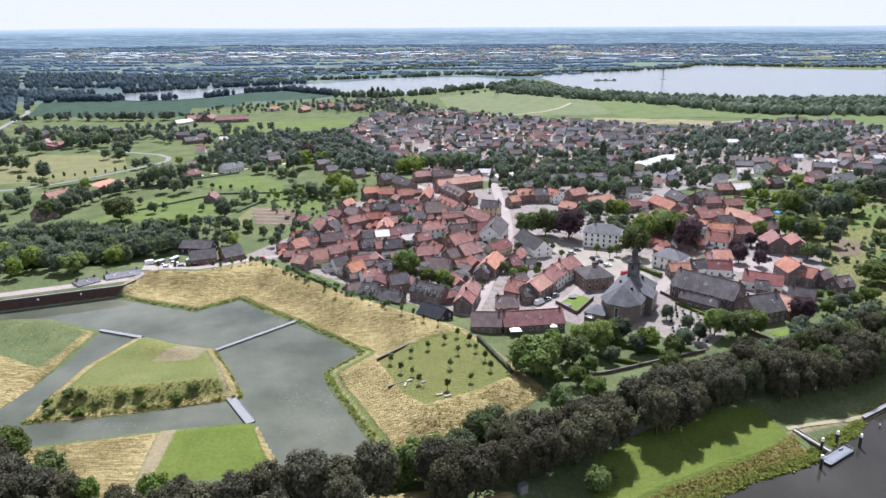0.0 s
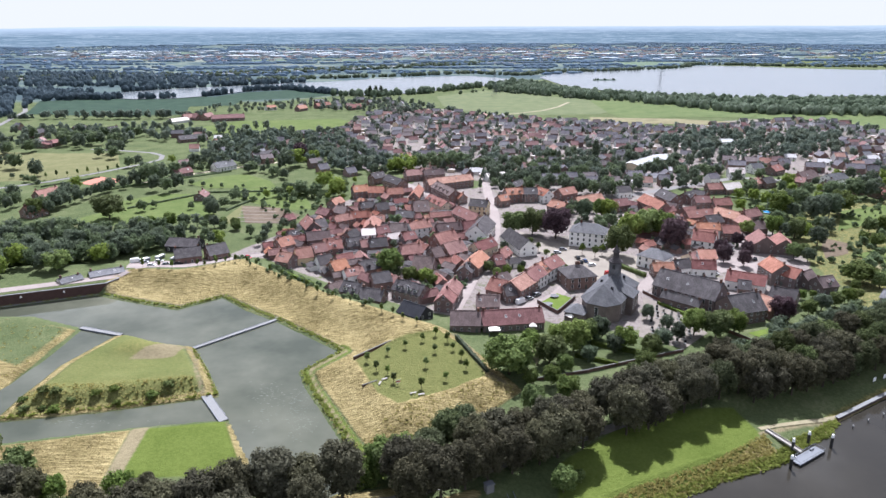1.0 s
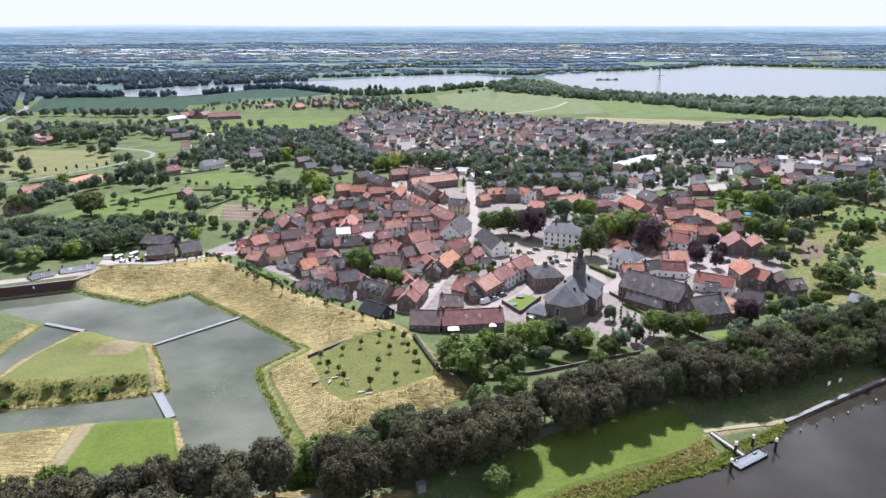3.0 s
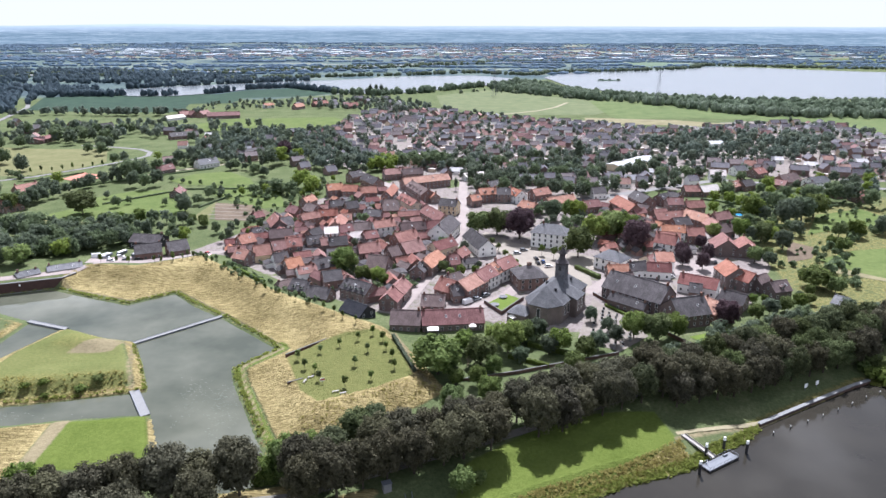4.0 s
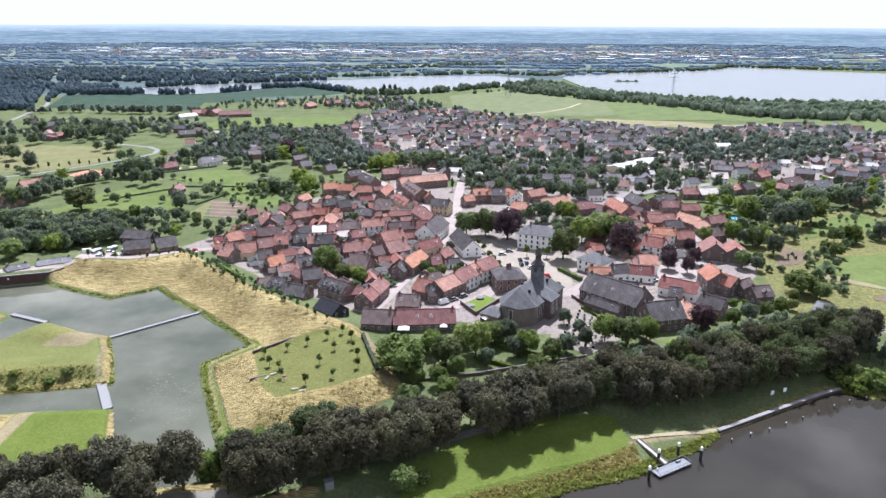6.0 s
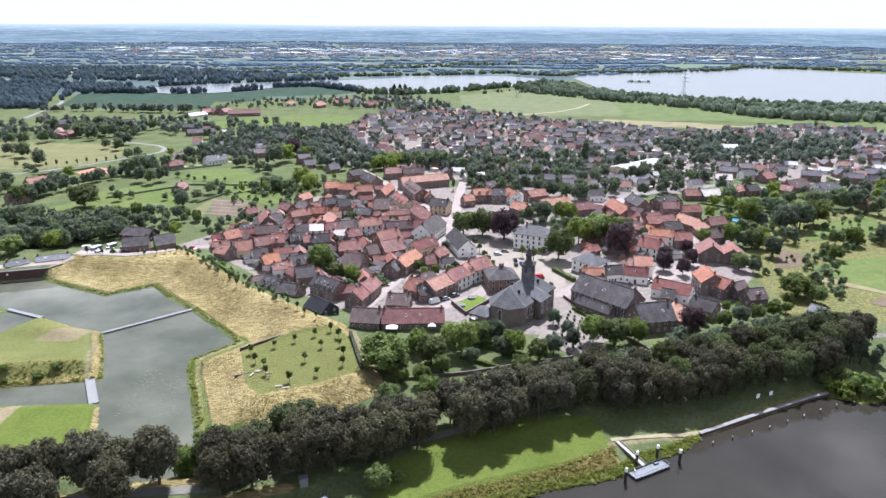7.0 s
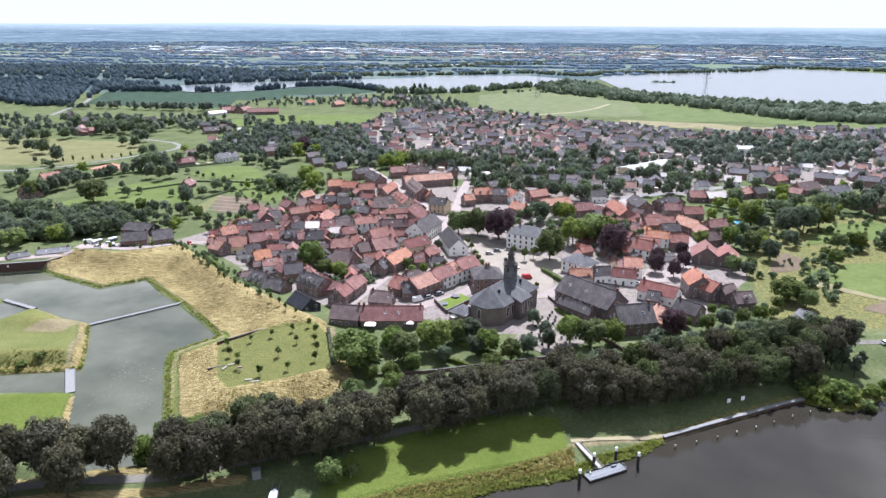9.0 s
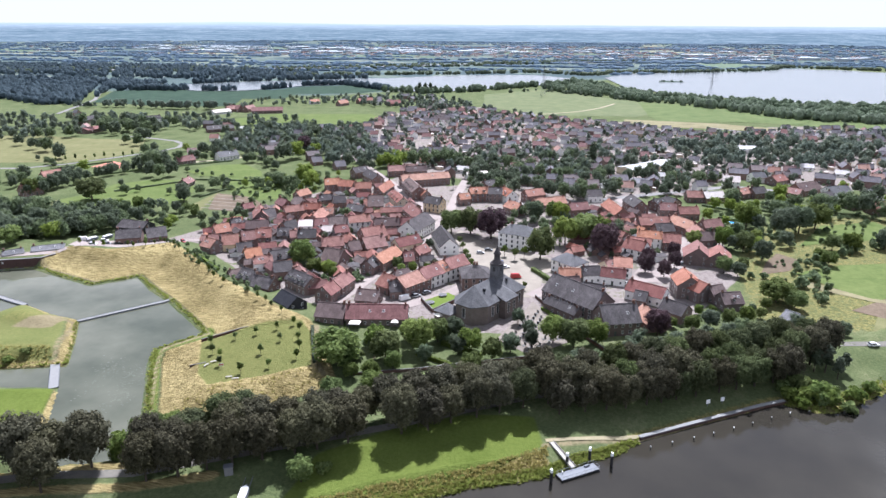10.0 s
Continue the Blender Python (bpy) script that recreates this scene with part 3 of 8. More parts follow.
def ribbon(name, mat, line, width, label, category, lift=0.07, follow=True, z=None):
    """A road or path laid over the ground along a line."""
    pts = []
    for (ax, ay), (bx, by) in zip(line, line[1:]):
        n = max(1, int(math.hypot(bx - ax, by - ay) / 4))
        pts += [(ax + (bx - ax) * i / n, ay + (by - ay) * i / n) for i in range(n)]
    pts.append(line[-1])
    g = Geo()
    rows = []
    for i, (x, y) in enumerate(pts):
        ax, ay = pts[max(0, i - 1)]
        bx, by = pts[min(len(pts) - 1, i + 1)]
        d = math.hypot(bx - ax, by - ay)
        ox, oy = -(by - ay) / d * width / 2, (bx - ax) / d * width / 2
        rows.append(((x + ox, y + oy), (x - ox, y - oy)))
    xy = np.array([p for r in rows for p in r])
    zz = ground_z(xy[:, 0], xy[:, 1]) + lift + 0.05 if z is None else np.full(len(xy), z)
    g.v = [(float(a), float(b), float(c)) for (a, b), c in zip(xy, zz)]
    g.f = [(2 * i, 2 * i + 1, 2 * i + 3, 2 * i + 2) for i in range(len(rows) - 1)]
    return single(name, g.mesh(name, mat), label, category, "structure")

# ---- trees ----
def crown_mesh(name, mat, seed, lobes, leaf, count, core=0.6):
    """Leaf clumps scattered over overlapping lobes (x, y, z, rx, rz), with an uneven dark inner mass that closes the gaps."""
    rng = np.random.default_rng(seed)
    verts, faces = [], []
    for lx, ly, lz, rx, rz in lobes:
        base = len(verts)
        ring, rows = (6, 4) if count > 400 else (6, 3)
        for r in range(rows + 1):
            th = math.pi * r / rows
            for k in range(ring):
                ph = 2 * math.pi * k / ring
                w = core * (1 + rng.uniform(-0.16, 0.16))
                verts.append((lx + rx * w * math.sin(th) * math.cos(ph), ly + rx * w * math.sin(th) * math.sin(ph), lz + rz * w * math.cos(th)))
        for r in range(rows):
            for k in range(ring):
                a, b = base + r * ring + k, base + r * ring + (k + 1) % ring
                faces.append((a, a + ring, b + ring, b))
    area = np.array([rx * rx + 2 * rx * rz for _, _, _, rx, rz in lobes])
    share = np.maximum(4, (count * area / area.sum()).astype(int))
    for (lx, ly, lz, rx, rz), n in zip(lobes, share):
        d = rng.normal(size=(n, 3))
        d /= np.linalg.norm(d, axis=1)[:, None]
        d[:, 2] = np.where(d[:, 2] < -0.55, -d[:, 2], d[:, 2])
        rad = rng.uniform(0.7, 1.14, n)[:, None]
        p = d * rad * np.array([rx, rx, rz]) + np.array([lx, ly, lz])
        nrm = d + rng.normal(scale=0.38, size=(n, 3))
        nrm /= np.linalg.norm(nrm, axis=1)[:, None]
        t = np.cross(nrm, rng.normal(size=(n, 3)))
        t /= np.linalg.norm(t, axis=1)[:, None]
        s = np.cross(nrm, t)
        size = leaf * rng.uniform(0.6, 1.35, n)[:, None]
        q = [p + t * size * a + s * size * b * 0.75 + nrm * size * c for a, b, c in ((-1, -0.35, 0), (0.1, -1, 0.22), (1, 0.3, 0), (-0.1, 1, 0.22))]
        base = len(verts)
        verts += np.stack(q, 1).reshape(-1, 3).tolist()
        faces += [(base + 4 * i, base + 4 * i + 1, base + 4 * i + 2, base + 4 * i + 3) for i in range(n)]
    me = bpy.data.meshes.new(name)
    me.from_pydata(verts, [], faces)
    me.materials.append(mat)
    me.update()
    return me


def lobes_round(seed, r, h, z0, n):
    """Lobes of a full, uneven crown from z0 to h."""
    rng = np.random.default_rng(seed)
    mid, half = (z0 + h) / 2, (h - z0) / 2
    out = [(0, 0, mid, r * 0.66, half * 0.86)]
    small = 1.0 if n < 12 else 0.76
    for i in range(n):
        a = 2.4 * i + rng.uniform(-0.4, 0.4)
        u = -0.72 + 1.62 * (i + rng.uniform(0.1, 0.9)) / n
        k = r * math.sqrt(max(0.05, 1 - 0.85 * u * u)) * rng.uniform(0.48, 0.72)
        lr = r * rng.uniform(0.3, 0.46) * small
        out.append((k * math.cos(a), k * math.sin(a), mid + u * half * 0.8, lr, min(lr * rng.uniform(0.85, 1.2), half * 0.5)))
    return out


def trunk_mesh(name, r, h, limbs, seed, spread_r):
    rng = random.Random(seed)
    g = Geo()
    g.tube(0, 0, -0.5, h * 0.5, r, r * 0.75, 7)
    g.tube(0, 0, h * 0.5, h, r * 0.75, r * 0.35, 7, rng.uniform(-0.3, 0.3), rng.uniform(-0.3, 0.3))
    for i in range(limbs):
        a = 2 * math.pi * i / max(1, limbs) + rng.uniform(-0.4, 0.4)
        d = spread_r * rng.uniform(0.5, 0.8)
        z = h * rng.uniform(0.4, 0.65)
        g.tube(0, 0, z, z + h * 0.45, r * 0.45, r * 0.12, 5, d * math.cos(a), d * math.sin(a))
    return g.mesh(name, BARK)


protos = {}


def tree_kind(kind, label, mat, height, radius, z0, n_lobes, leaf, count, variants=2, limbs=4, trunk=0.3, category="tree", name="tree"):
    protos[kind] = []
    for i in range(variants):
        seed = 31 * len(protos) + i
        lobes = lobes_round(seed, radius, height, z0, n_lobes)
        protos[kind].append((name, label, category,
                             trunk_mesh("trunk", trunk, z0 + (height - z0) * 0.5, limbs, seed, radius) if limbs >= 0 else None,
                             crown_mesh("crown", mat, seed, lobes, leaf, count), height))


tree_kind("avenue", "tall dark brown-green avenue tree on the grassy dike", LEAF_AVENUE, 14, 6.5, 2.0, 34, 0.33, 5000, 4, 5, 0.36)
tree_kind("avenue_green", "tall mid-green avenue tree on the grassy dike", LEAF_AVENUE_GREEN, 14, 6.5, 2.0, 34, 0.33, 5000, 3, 5, 0.36)
tree_kind("green", "leafy green garden tree among houses", LEAF_GREEN, 10, 5.2, 1.0, 20, 0.38, 2200, 4, 4, 0.26)
tree_kind("light", "fresh yellow-green broadleaf tree among houses", LEAF_LIGHT, 11, 5.6, 1.2, 20, 0.38, 2300, 2, 4, 0.28)
tree_kind("dark", "dark green dense tree among houses", LEAF_DARK, 11, 5.2, 1.0, 20, 0.38, 2200, 4, 4, 0.28)
tree_kind("copper", "copper beech with dark purple foliage", LEAF_COPPER, 12, 6.4, 1.2, 22, 0.38, 2400, 2, 4, 0.35)
tree_kind("slim", "narrow upright dark conifer", LEAF_DARK, 12, 1.9, 0.8, 4, 0.5, 350, 2, 0, 0.2)
tree_kind("pollard", "small clipped lime tree along the square", LEAF_GREEN, 5, 1.9, 2.0, 4, 0.4, 260, 2, 3, 0.14)
tree_kind("young", "young park tree with a small oval crown on the lawn", LEAF_GREEN, 4.6, 1.05, 1.2, 4, 0.26, 260, 3, 2, 0.07)
tree_kind("shrub", "rounded green shrub in the grass", LEAF_GREEN, 2.4, 1.9, 0.1, 5, 0.4, 200, 3, -1, category="shrub", name="shrub")
tree_kind("mid_green", "", LEAF_GARDEN, 10, 4.6, 0.6, 11, 0.46, 560, 4, -1)
tree_kind("mid_dark", "", LEAF_DARK, 10.5, 4.6, 0.6, 11, 0.46, 560, 4, -1)
tree_kind("mid_light", "", LEAF_LIGHT, 10, 4.6, 0.6, 11, 0.46, 560, 2, -1)
tree_kind("low_green", "", LEAF_GARDEN, 2.4, 1.9, 0.1, 4, 0.5, 90, 2, -1)
tree_kind("far", "green tree on the village edge", LEAF_FAR_HAZED, 10, 4.4, 0.4, 6, 0.74, 180, 4, 0, 0.25)
tree_kind("far_dark", "dark green tree on the village edge", LEAF_FAR_DARK_HAZED, 10.5, 4.2, 0.4, 6, 0.74, 180, 4, 0, 0.25)
tree_counter = random.Random(5)


FAR_KIND = {"green": "mid_green", "dark": "mid_dark", "light": "mid_light", "far": "far", "far_dark": "far_dark"}


def plant(kind, x, y, height=None, wide=1.0, z=None, group=""):
    name, label, category, trunk, crown, h0 = tree_counter.choice(protos[kind])
    if y > 425 and kind in FAR_KIND:
        return plant_stuff(FAR_KIND[kind], x, y, height or h0, 0.95 + (wide - 1) * 0.5)
    k, wide = (height or h0 * tree_counter.uniform(0.85, 1.12)) / h0, 0.95 + (wide - 1) * (0.9 if y < 330 else 0.5)
    z = gz(x, y) if z is None else z
    base = thing(name, Matrix.Translation((x, y, z)) @ Matrix.Rotation(tree_counter.uniform(0, 6.28), 4, "Z") @ Matrix.Diagonal((k * wide, k * wide, k, 1)), label, category, group)
    if trunk:
        part("trunk", trunk, base)
    part("crown" if trunk else "foliage", crown, base)
    return base


heaps = {}


def plant_stuff(kind, x, y, height, wide=1.0):
    """Trees that nobody could count go into one mesh a kind."""
    crown, h0 = tree_counter.choice(protos[kind])[4:6]
    co = np.empty(len(crown.vertices) * 3, np.float32)
    crown.vertices.foreach_get("co", co)
    k, a = height / h0, tree_counter.uniform(0, 6.28)
    c, s = math.cos(a) * k * wide, math.sin(a) * k * wide
    co = co.reshape(-1, 3)
    moved = np.stack([co[:, 0] * c - co[:, 1] * s + x, co[:, 0] * s + co[:, 1] * c + y, co[:, 2] * k + gz(x, y)], -1)
    idx = np.empty(len(crown.polygons) * 4, np.int32)
    crown.polygons.foreach_get("vertices", idx)
    heap = heaps.setdefault(kind, [[], [], 0, crown.materials[0]])
    heap[0].append(moved)
    heap[1].append(idx.reshape(-1, 4) + heap[2])
    heap[2] += len(co)


def flush_stuff(label_of):
    for kind, (vs, fs, _, mat) in heaps.items():
        v, f = np.concatenate(vs), np.concatenate(fs)
        me = bpy.data.meshes.new("foliage")
        me.vertices.add(len(v))
        me.vertices.foreach_set("co", v.ravel())
        me.loops.add(f.size)
        me.loops.foreach_set("vertex_index", f.ravel().astype(np.int32))
        me.polygons.add(len(f))
        me.polygons.foreach_set("loop_start", np.arange(0, f.size, 4, dtype=np.int32))
        me.polygons.foreach_set("loop_total", np.full(len(f), 4, dtype=np.int32))
        me.materials.append(mat)
        me.update(calc_edges=True)
        single("tree_mass", me, label_of[kind], "trees", "stuff")

# ---- houses ----
def wall_mesh(L, W, eave, ridge, mat, hip):
    """Walls with gables, or level walls under a hipped roof; with a sunken foot."""
    g = Geo()
    x, y, t = L / 2, W / 2, -1.2
    if hip:
        g.box(0, 0, t, L, W, eave - t)
        return g.mesh("wall", mat)
    r = ridge - 0.22
    a = [(-x, -y, t), (-x, y, t), (-x, y, eave), (-x, 0, r), (-x, -y, eave)]
    b = [(x, p[1], p[2]) for p in a]
    g.v = a + b
    g.f = [(0, 1, 2, 3, 4)[::-1], (5, 6, 7, 8, 9), (0, 5, 9, 4), (1, 2, 7, 6), (4, 9, 8, 3), (2, 3, 8, 7), (0, 1, 6, 5)]
    return g.mesh("wall", mat)


def roof_mesh(L, W, eave, ridge, mat, hip):
    g = Geo()
    slope = (ridge - eave) / (W / 2)
    o = 0.45
    x, y, e = L / 2 + 0.3, W / 2 + o, eave - slope * o + 0.12
    if hip:
        h = max(0.6, L / 2 - W * 0.42)
        ridge_a, ridge_b = (-h, 0, ridge), (h, 0, ridge)
        x = L / 2 + o
        c = [(-x, -y, e), (x, -y, e), (x, y, e), (-x, y, e)]
        g.slab([c[0], c[1], ridge_b, ridge_a], 0.16)
        g.slab([c[2], c[3], ridge_a, ridge_b], 0.16)
        g.slab([c[1], c[2], ridge_b], 0.16)
        g.slab([c[3], c[0], ridge_a], 0.16)
    else:
        g.slab([(-x, -y, e), (x, -y, e), (x, 0, ridge), (-x, 0, ridge)], 0.18)
        g.slab([(x, y, e), (-x, y, e), (-x, 0, ridge), (x, 0, ridge)], 0.18)
        g.box(0, 0, ridge - 0.06, 2 * x, 0.34, 0.16)
    return g.mesh("roof", mat)


def window_meshes(w, h):
    """A frame ring standing proud of the wall and the pane inside it, in the plane y = 0 looking to -y, from the sill up. The third mesh is both in one."""
    b, out, back = 0.08, -0.09, -0.03

    def loop(dx, z0, z1, y):
        return [(-dx, y, z0), (dx, y, z0), (dx, y, z1), (-dx, y, z1)]

    made = []
    for joined in (False, True):
        f = Geo()
        f.v = loop(w / 2, 0, h, 0.05) + loop(w / 2, 0, h, out) + loop(w / 2 - b, b, h - b, out) + loop(w / 2 - b, b, h - b, back)
        for k in range(3):
            for i in range(4):
                j = (i + 1) % 4
                f.f.append((4 * k + i, 4 * k + j, 4 * k + 4 + j, 4 * k + 4 + i))
        if joined:
            f.f.append((12, 13, 14, 15))
        me = f.mesh("window", FRAME)
        if joined:
            me.materials.append(GLASS)
            me.polygons[len(me.polygons) - 1].material_index = 1
        made.append(me)
    pane = Geo().box(0, -0.01, b, w - 2 * b, 0.03, h - 2 * b).mesh("pane", GLASS)
    return made[0], pane, made[1]


def add_window(base, style, m, fine, name="window"):
    wnd = part(name, style[0] if fine else style[2], base, m=m)
    if fine:
        part("pane", style[1], wnd)


WINDOW_SMALL, WINDOW_TALL = window_meshes(1.0, 1.3), window_meshes(1.15, 1.75)
SKYLIGHT = window_meshes(0.9, 1.2)
DOOR_MESH = Geo().box(0, -0.02, 0, 1.0, 0.1, 2.1).mesh("door", DOOR)
house_random = random.Random(11)
built = []          # centres and radii of all houses


def chimney_mesh(h, w=0.7):
    g = Geo()
    g.box(0, 0, -1.0, w, w, 1.0 + h).box(0, 0, h - 0.15, w + 0.16, w + 0.16, 0.15)
    g.tube(0.12, 0, h, h + 0.3, 0.11, 0.1, 6)
    return g.mesh("chimney", CHIMNEY)


CHIMNEYS = [chimney_mesh(0.9), chimney_mesh(1.3, 0.85)]


def house(x, y, heading, L, W, eave, ridge, roof, wall, hip=False, windows=True, z=VILLAGE_Z, name="house", skylights=0):
    rnd = house_random
    L = max(L, 5.0)
    roof_mat, roof_word = ROOFS[roof]
    wall_mat, wall_word = WALLS[wall]
    storeys = "two-storey" if eave >= 5 else "low"
    base = thing(name, pose(x, y, z, 0, 0, heading), f"{storeys} {wall_word} house with {'hipped ' if hip else ''}{roof_word} roof", "house", "village houses")
    part("wall", wall_mesh(L, W, eave, ridge, wall_mat, hip), base)
    part("roof", roof_mesh(L, W, eave, ridge, roof_mat, hip), base)
    slope = (ridge - eave) / (W / 2)
    for side in ([-1] if L < 9 else [-1, 1]):
        if rnd.random() < 0.75:
            part("chimney", rnd.choice(CHIMNEYS), base, m=pose(side * (L / 2 - 0.9 if not hip else max(0.3, L / 2 - W * 0.45)), rnd.choice((0, 0, 0.6)), ridge - 0.1))
    built.append((x, y, max(L, W) / 2 + 1))
    if not windows:
        return base
    floors = [0.95] + ([3.55] if eave >= 4.9 else []) + ([6.2] if eave >= 8 else [])
    style = WINDOW_TALL if eave >= 6 else WINDOW_SMALL
    n = max(2, int(L / 2.9))
    fine = y < 300
    ch, sh = math.cos(radians(heading)), math.sin(radians(heading))
    for sgn, turn in ((-1, 0), (1, 180)):
        if -sgn * ch < -0.25 and y > 280:      # inner rows: walls turned away from the camera get no windows
            continue
        door_at = rnd.randrange(n)
        for fl, zf in enumerate(floors):
            for i in range(n):
                wx = (i + 0.5) / n * L - L / 2
                m = pose(wx, sgn * (W / 2 + 0.012), zf, 0, 0, turn)
                if fl == 0 and i == door_at:
                    part("door", DOOR_MESH, base, m=pose(wx, sgn * (W / 2 + 0.012), 0, 0, 0, turn))
                    continue
                if zf + 1.5 > eave + 0.3:
                    continue
                add_window(base, style, m, fine)
    for sgn, turn in ((-1, -90), (1, 90)):
        if -sgn * sh < -0.25 and y > 280:
            continue
        for zf in floors + ([floors[-1] + 2.5] if not hip and ridge - eave > 2.5 else []):
            spots = (-W / 4, W / 4) if zf + 1.6 < eave + 1.0 else (0,)
            for wy in spots:
                m = pose(sgn * (L / 2 + 0.012), wy, zf, 0, 0, turn)
                add_window(base, WINDOW_SMALL, m, fine)
    if not hip and rnd.random() < 0.5 or skylights:
        tilt = math.degrees(math.atan(slope))
        for i in range(skylights or rnd.choice((1, 2))):
            sx = rnd.uniform(-L * 0.35, L * 0.35)
            zz = eave + (ridge - eave) * 0.42
            yy = -(ridge - zz) / slope
            add_window(base, SKYLIGHT, pose(sx, yy - 0.02, zz + 0.06, -(90 - tilt)), fine, "skylight")
    return base


DORMER_WALL = {k: Geo().box(0, 0, 0, 1.7, 2.6, 1.55).mesh("dormer", w[0]) for k, w in WALLS.items()}
DORMER_WINDOW = window_meshes(1.2, 1.0)


def dormer_roof(mat):
    g = Geo()
    g.slab([(-1.1, -1.55, 1.45), (0, -1.55, 2.25), (0, 1.6, 2.25), (-1.1, 1.6, 1.45)][::-1], 0.1)
    g.slab([(1.1, 1.6, 1.45), (0, 1.6, 2.25), (0, -1.55, 2.25), (1.1, -1.55, 1.45)][::-1], 0.1)
    g.poly([(-0.85, -1.302, 1.5), (0.85, -1.302, 1.5), (0, -1.302, 2.15)])
    return g.mesh("dormer_roof", mat)


DORMER_ROOF = {k: dormer_roof(r[0]) for k, r in ROOFS.items()}


def dormers(base, n, L, W, eave, ridge, roof, wall):
    """Small gabled dormers in a row on the front slope."""
    slope = (ridge - eave) / (W / 2)
    y = -W * 0.27
    for i in range(n):
        d = part("dormer", DORMER_WALL[wall], base, m=pose((i + 0.5) / n * L * 0.84 - L * 0.42, y, ridge + slope * (y - 1.3) - 0.35))
        part("dormer_roof", DORMER_ROOF[roof], d)
        part("dormer_window", DORMER_WINDOW[2], d, m=pose(0, -1.312, 0.42))


# north rows
house(-52.8, 471.2, 23, 11.0, 9, 5.5, 9, 'o', 'b')
house(-40.6, 467.5, -6, 10.8, 9, 5.5, 9, 'o', 'b')
house(-28.0, 465.1, 12, 11.5, 8, 5, 8.5, 'o', 'b')
house(-12.5, 463.7, -96, 24.7, 7, 5, 8.5, 'o', 'b')
house(10.1, 500.1, 29, 37.6, 10, 5.5, 9, 'o', 'b')
house(-45.3, 517.8, 48, 12.2, 8, 5, 8.5, 'g', 'b')
house(-30.0, 501.1, -54, 21.5, 9, 5, 8.5, 'g', 'b')
house(-17.6, 528.2, 22, 13.9, 9, 5, 8.5, 'r', 'b')
house(-2.0, 529.2, 19, 16.5, 8, 5, 8.5, 'b', 'b')
dormers(house(8.2, 467.8, -65, 30.6, 10, 6, 9.5, 'b', 'b'), 4, 30.6, 10, 6, 9.5, 'b', 'b')
house(17.1, 458.0, -61, 11.2, 7, 4, 7, 'o', 'b')
dormers(house(3.2, 438.6, -62, 24.1, 8, 5, 8, 'r', 'c'), 3, 24.1, 8, 5, 8, 'r', 'c')
house(21.8, 403.2, -61, 25.4, 9, 5, 9, 'r', 'b')
house(29.8, 427.1, -19, 11.8, 9, 6, 9.5, 'g', 'c')
house(28.1, 373.6, -106, 23.8, 12, 6, 11, 'g', 'w')
house(-8.2, 422.8, 12, 9.8, 13, 4.5, 10, 'b', 'b')
house(-16.9, 407.0, -10, 11.1, 9, 4.5, 7.5, 'g', 'b')
house(-33.2, 423.5, 26, 7.9, 9, 5, 8.5, 'g', 'b')
house(-43.2, 427.9, 22, 9.2, 8, 5, 8, 'g', 'b')
house(-65.8, 443.6, 64, 11.1, 7, 3.5, 6.5, 'o', 'b')
house(-56.6, 414.9, -35, 9.3, 9, 5, 8.5, 'b', 'b')
house(-67.8, 415.0, -40, 10.3, 8, 4, 7, 'r', 'b')
house(-54.4, 396.9, 37, 11.8, 7, 5, 8, 'o', 'b')
house(-44.0, 402.3, 10, 11.3, 7, 5.5, 8.5, 'o', 'b')
house(-33.0, 398.6, 3, 8.2, 7, 4, 7, 'o', 'b')
house(-35.3, 385.9, -90, 17.5, 9, 4.5, 8, 'o', 'b')
house(-72.2, 387.6, -65, 16.5, 9, 4, 8, 'o', 'd')
house(-67.0, 387.6, 34, 7.3, 10, 4, 7.5, 'g', 'w')
# middle rows
house(-35.4, 366.1, 12, 7.5, 8, 5.5, 8, 'p', 'w')
house(-28.6, 371.1, 29, 8.0, 8, 5, 8, 'r', 'b')
house(-19.9, 376.9, 16, 11.1, 8, 4.5, 8, 'b', 'b')
house(-7.3, 377.8, 26, 12.7, 8, 6, 9, 'o', 'w')
house(9.8, 376.3, 18, 14.6, 8, 5, 8.5, 'b', 'b')
house(21.1, 379.9, 21, 8.2, 8, 5, 8.5, 'r', 'b')
house(-62.8, 361.2, 19, 12.6, 9, 4.5, 8, 'b', 'b')
house(-78.9, 348.8, 42, 8.4, 9, 5, 8.5, 'o', 'b')
house(-78.3, 366.0, 39, 5.9, 7, 4, 7, 'g', 'b')
dormers(house(-51.0, 342.1, 18, 8.2, 9, 5.5, 9, 'r', 'b'), 1, 8.2, 9, 5.5, 9, 'r', 'w')
dormers(house(-41.3, 348.4, 19, 7.8, 9, 5, 8.5, 'g', 'b'), 1, 7.8, 9, 5, 8.5, 'g', 'w')
house(-35.3, 347.3, 23, 3.0, 7, 4.5, 7.5, 'r', 'b')
house(-28.5, 348.6, 16, 9.6, 9, 4.5, 8, 'g', 'b')
house(-21.4, 362.0, 25, 8.7, 7, 4, 6.5, 'p', 'w')
house(-12.7, 359.6, 29, 7.7, 8, 5, 8, 'r', 'b')
house(-10.3, 337.1, 19, 11.3, 9, 4.5, 8, 'r', 'b')
house(7.3, 353.1, 38, 13.3, 11, 5.5, 10, 'r', 'b')
house(11.6, 337.5, 38, 11.8, 11, 5, 9.5, 'r', 'b')
house(3.0, 330.6, 33, 5.7, 9, 5, 8.5, 'b', 'b')
house(-64.8, 330.5, 24, 8.2, 9, 4.5, 8.5, 'o', 'c')
house(-58.1, 337.8, 29, 6.8, 8, 5, 8.5, 'r', 'b')
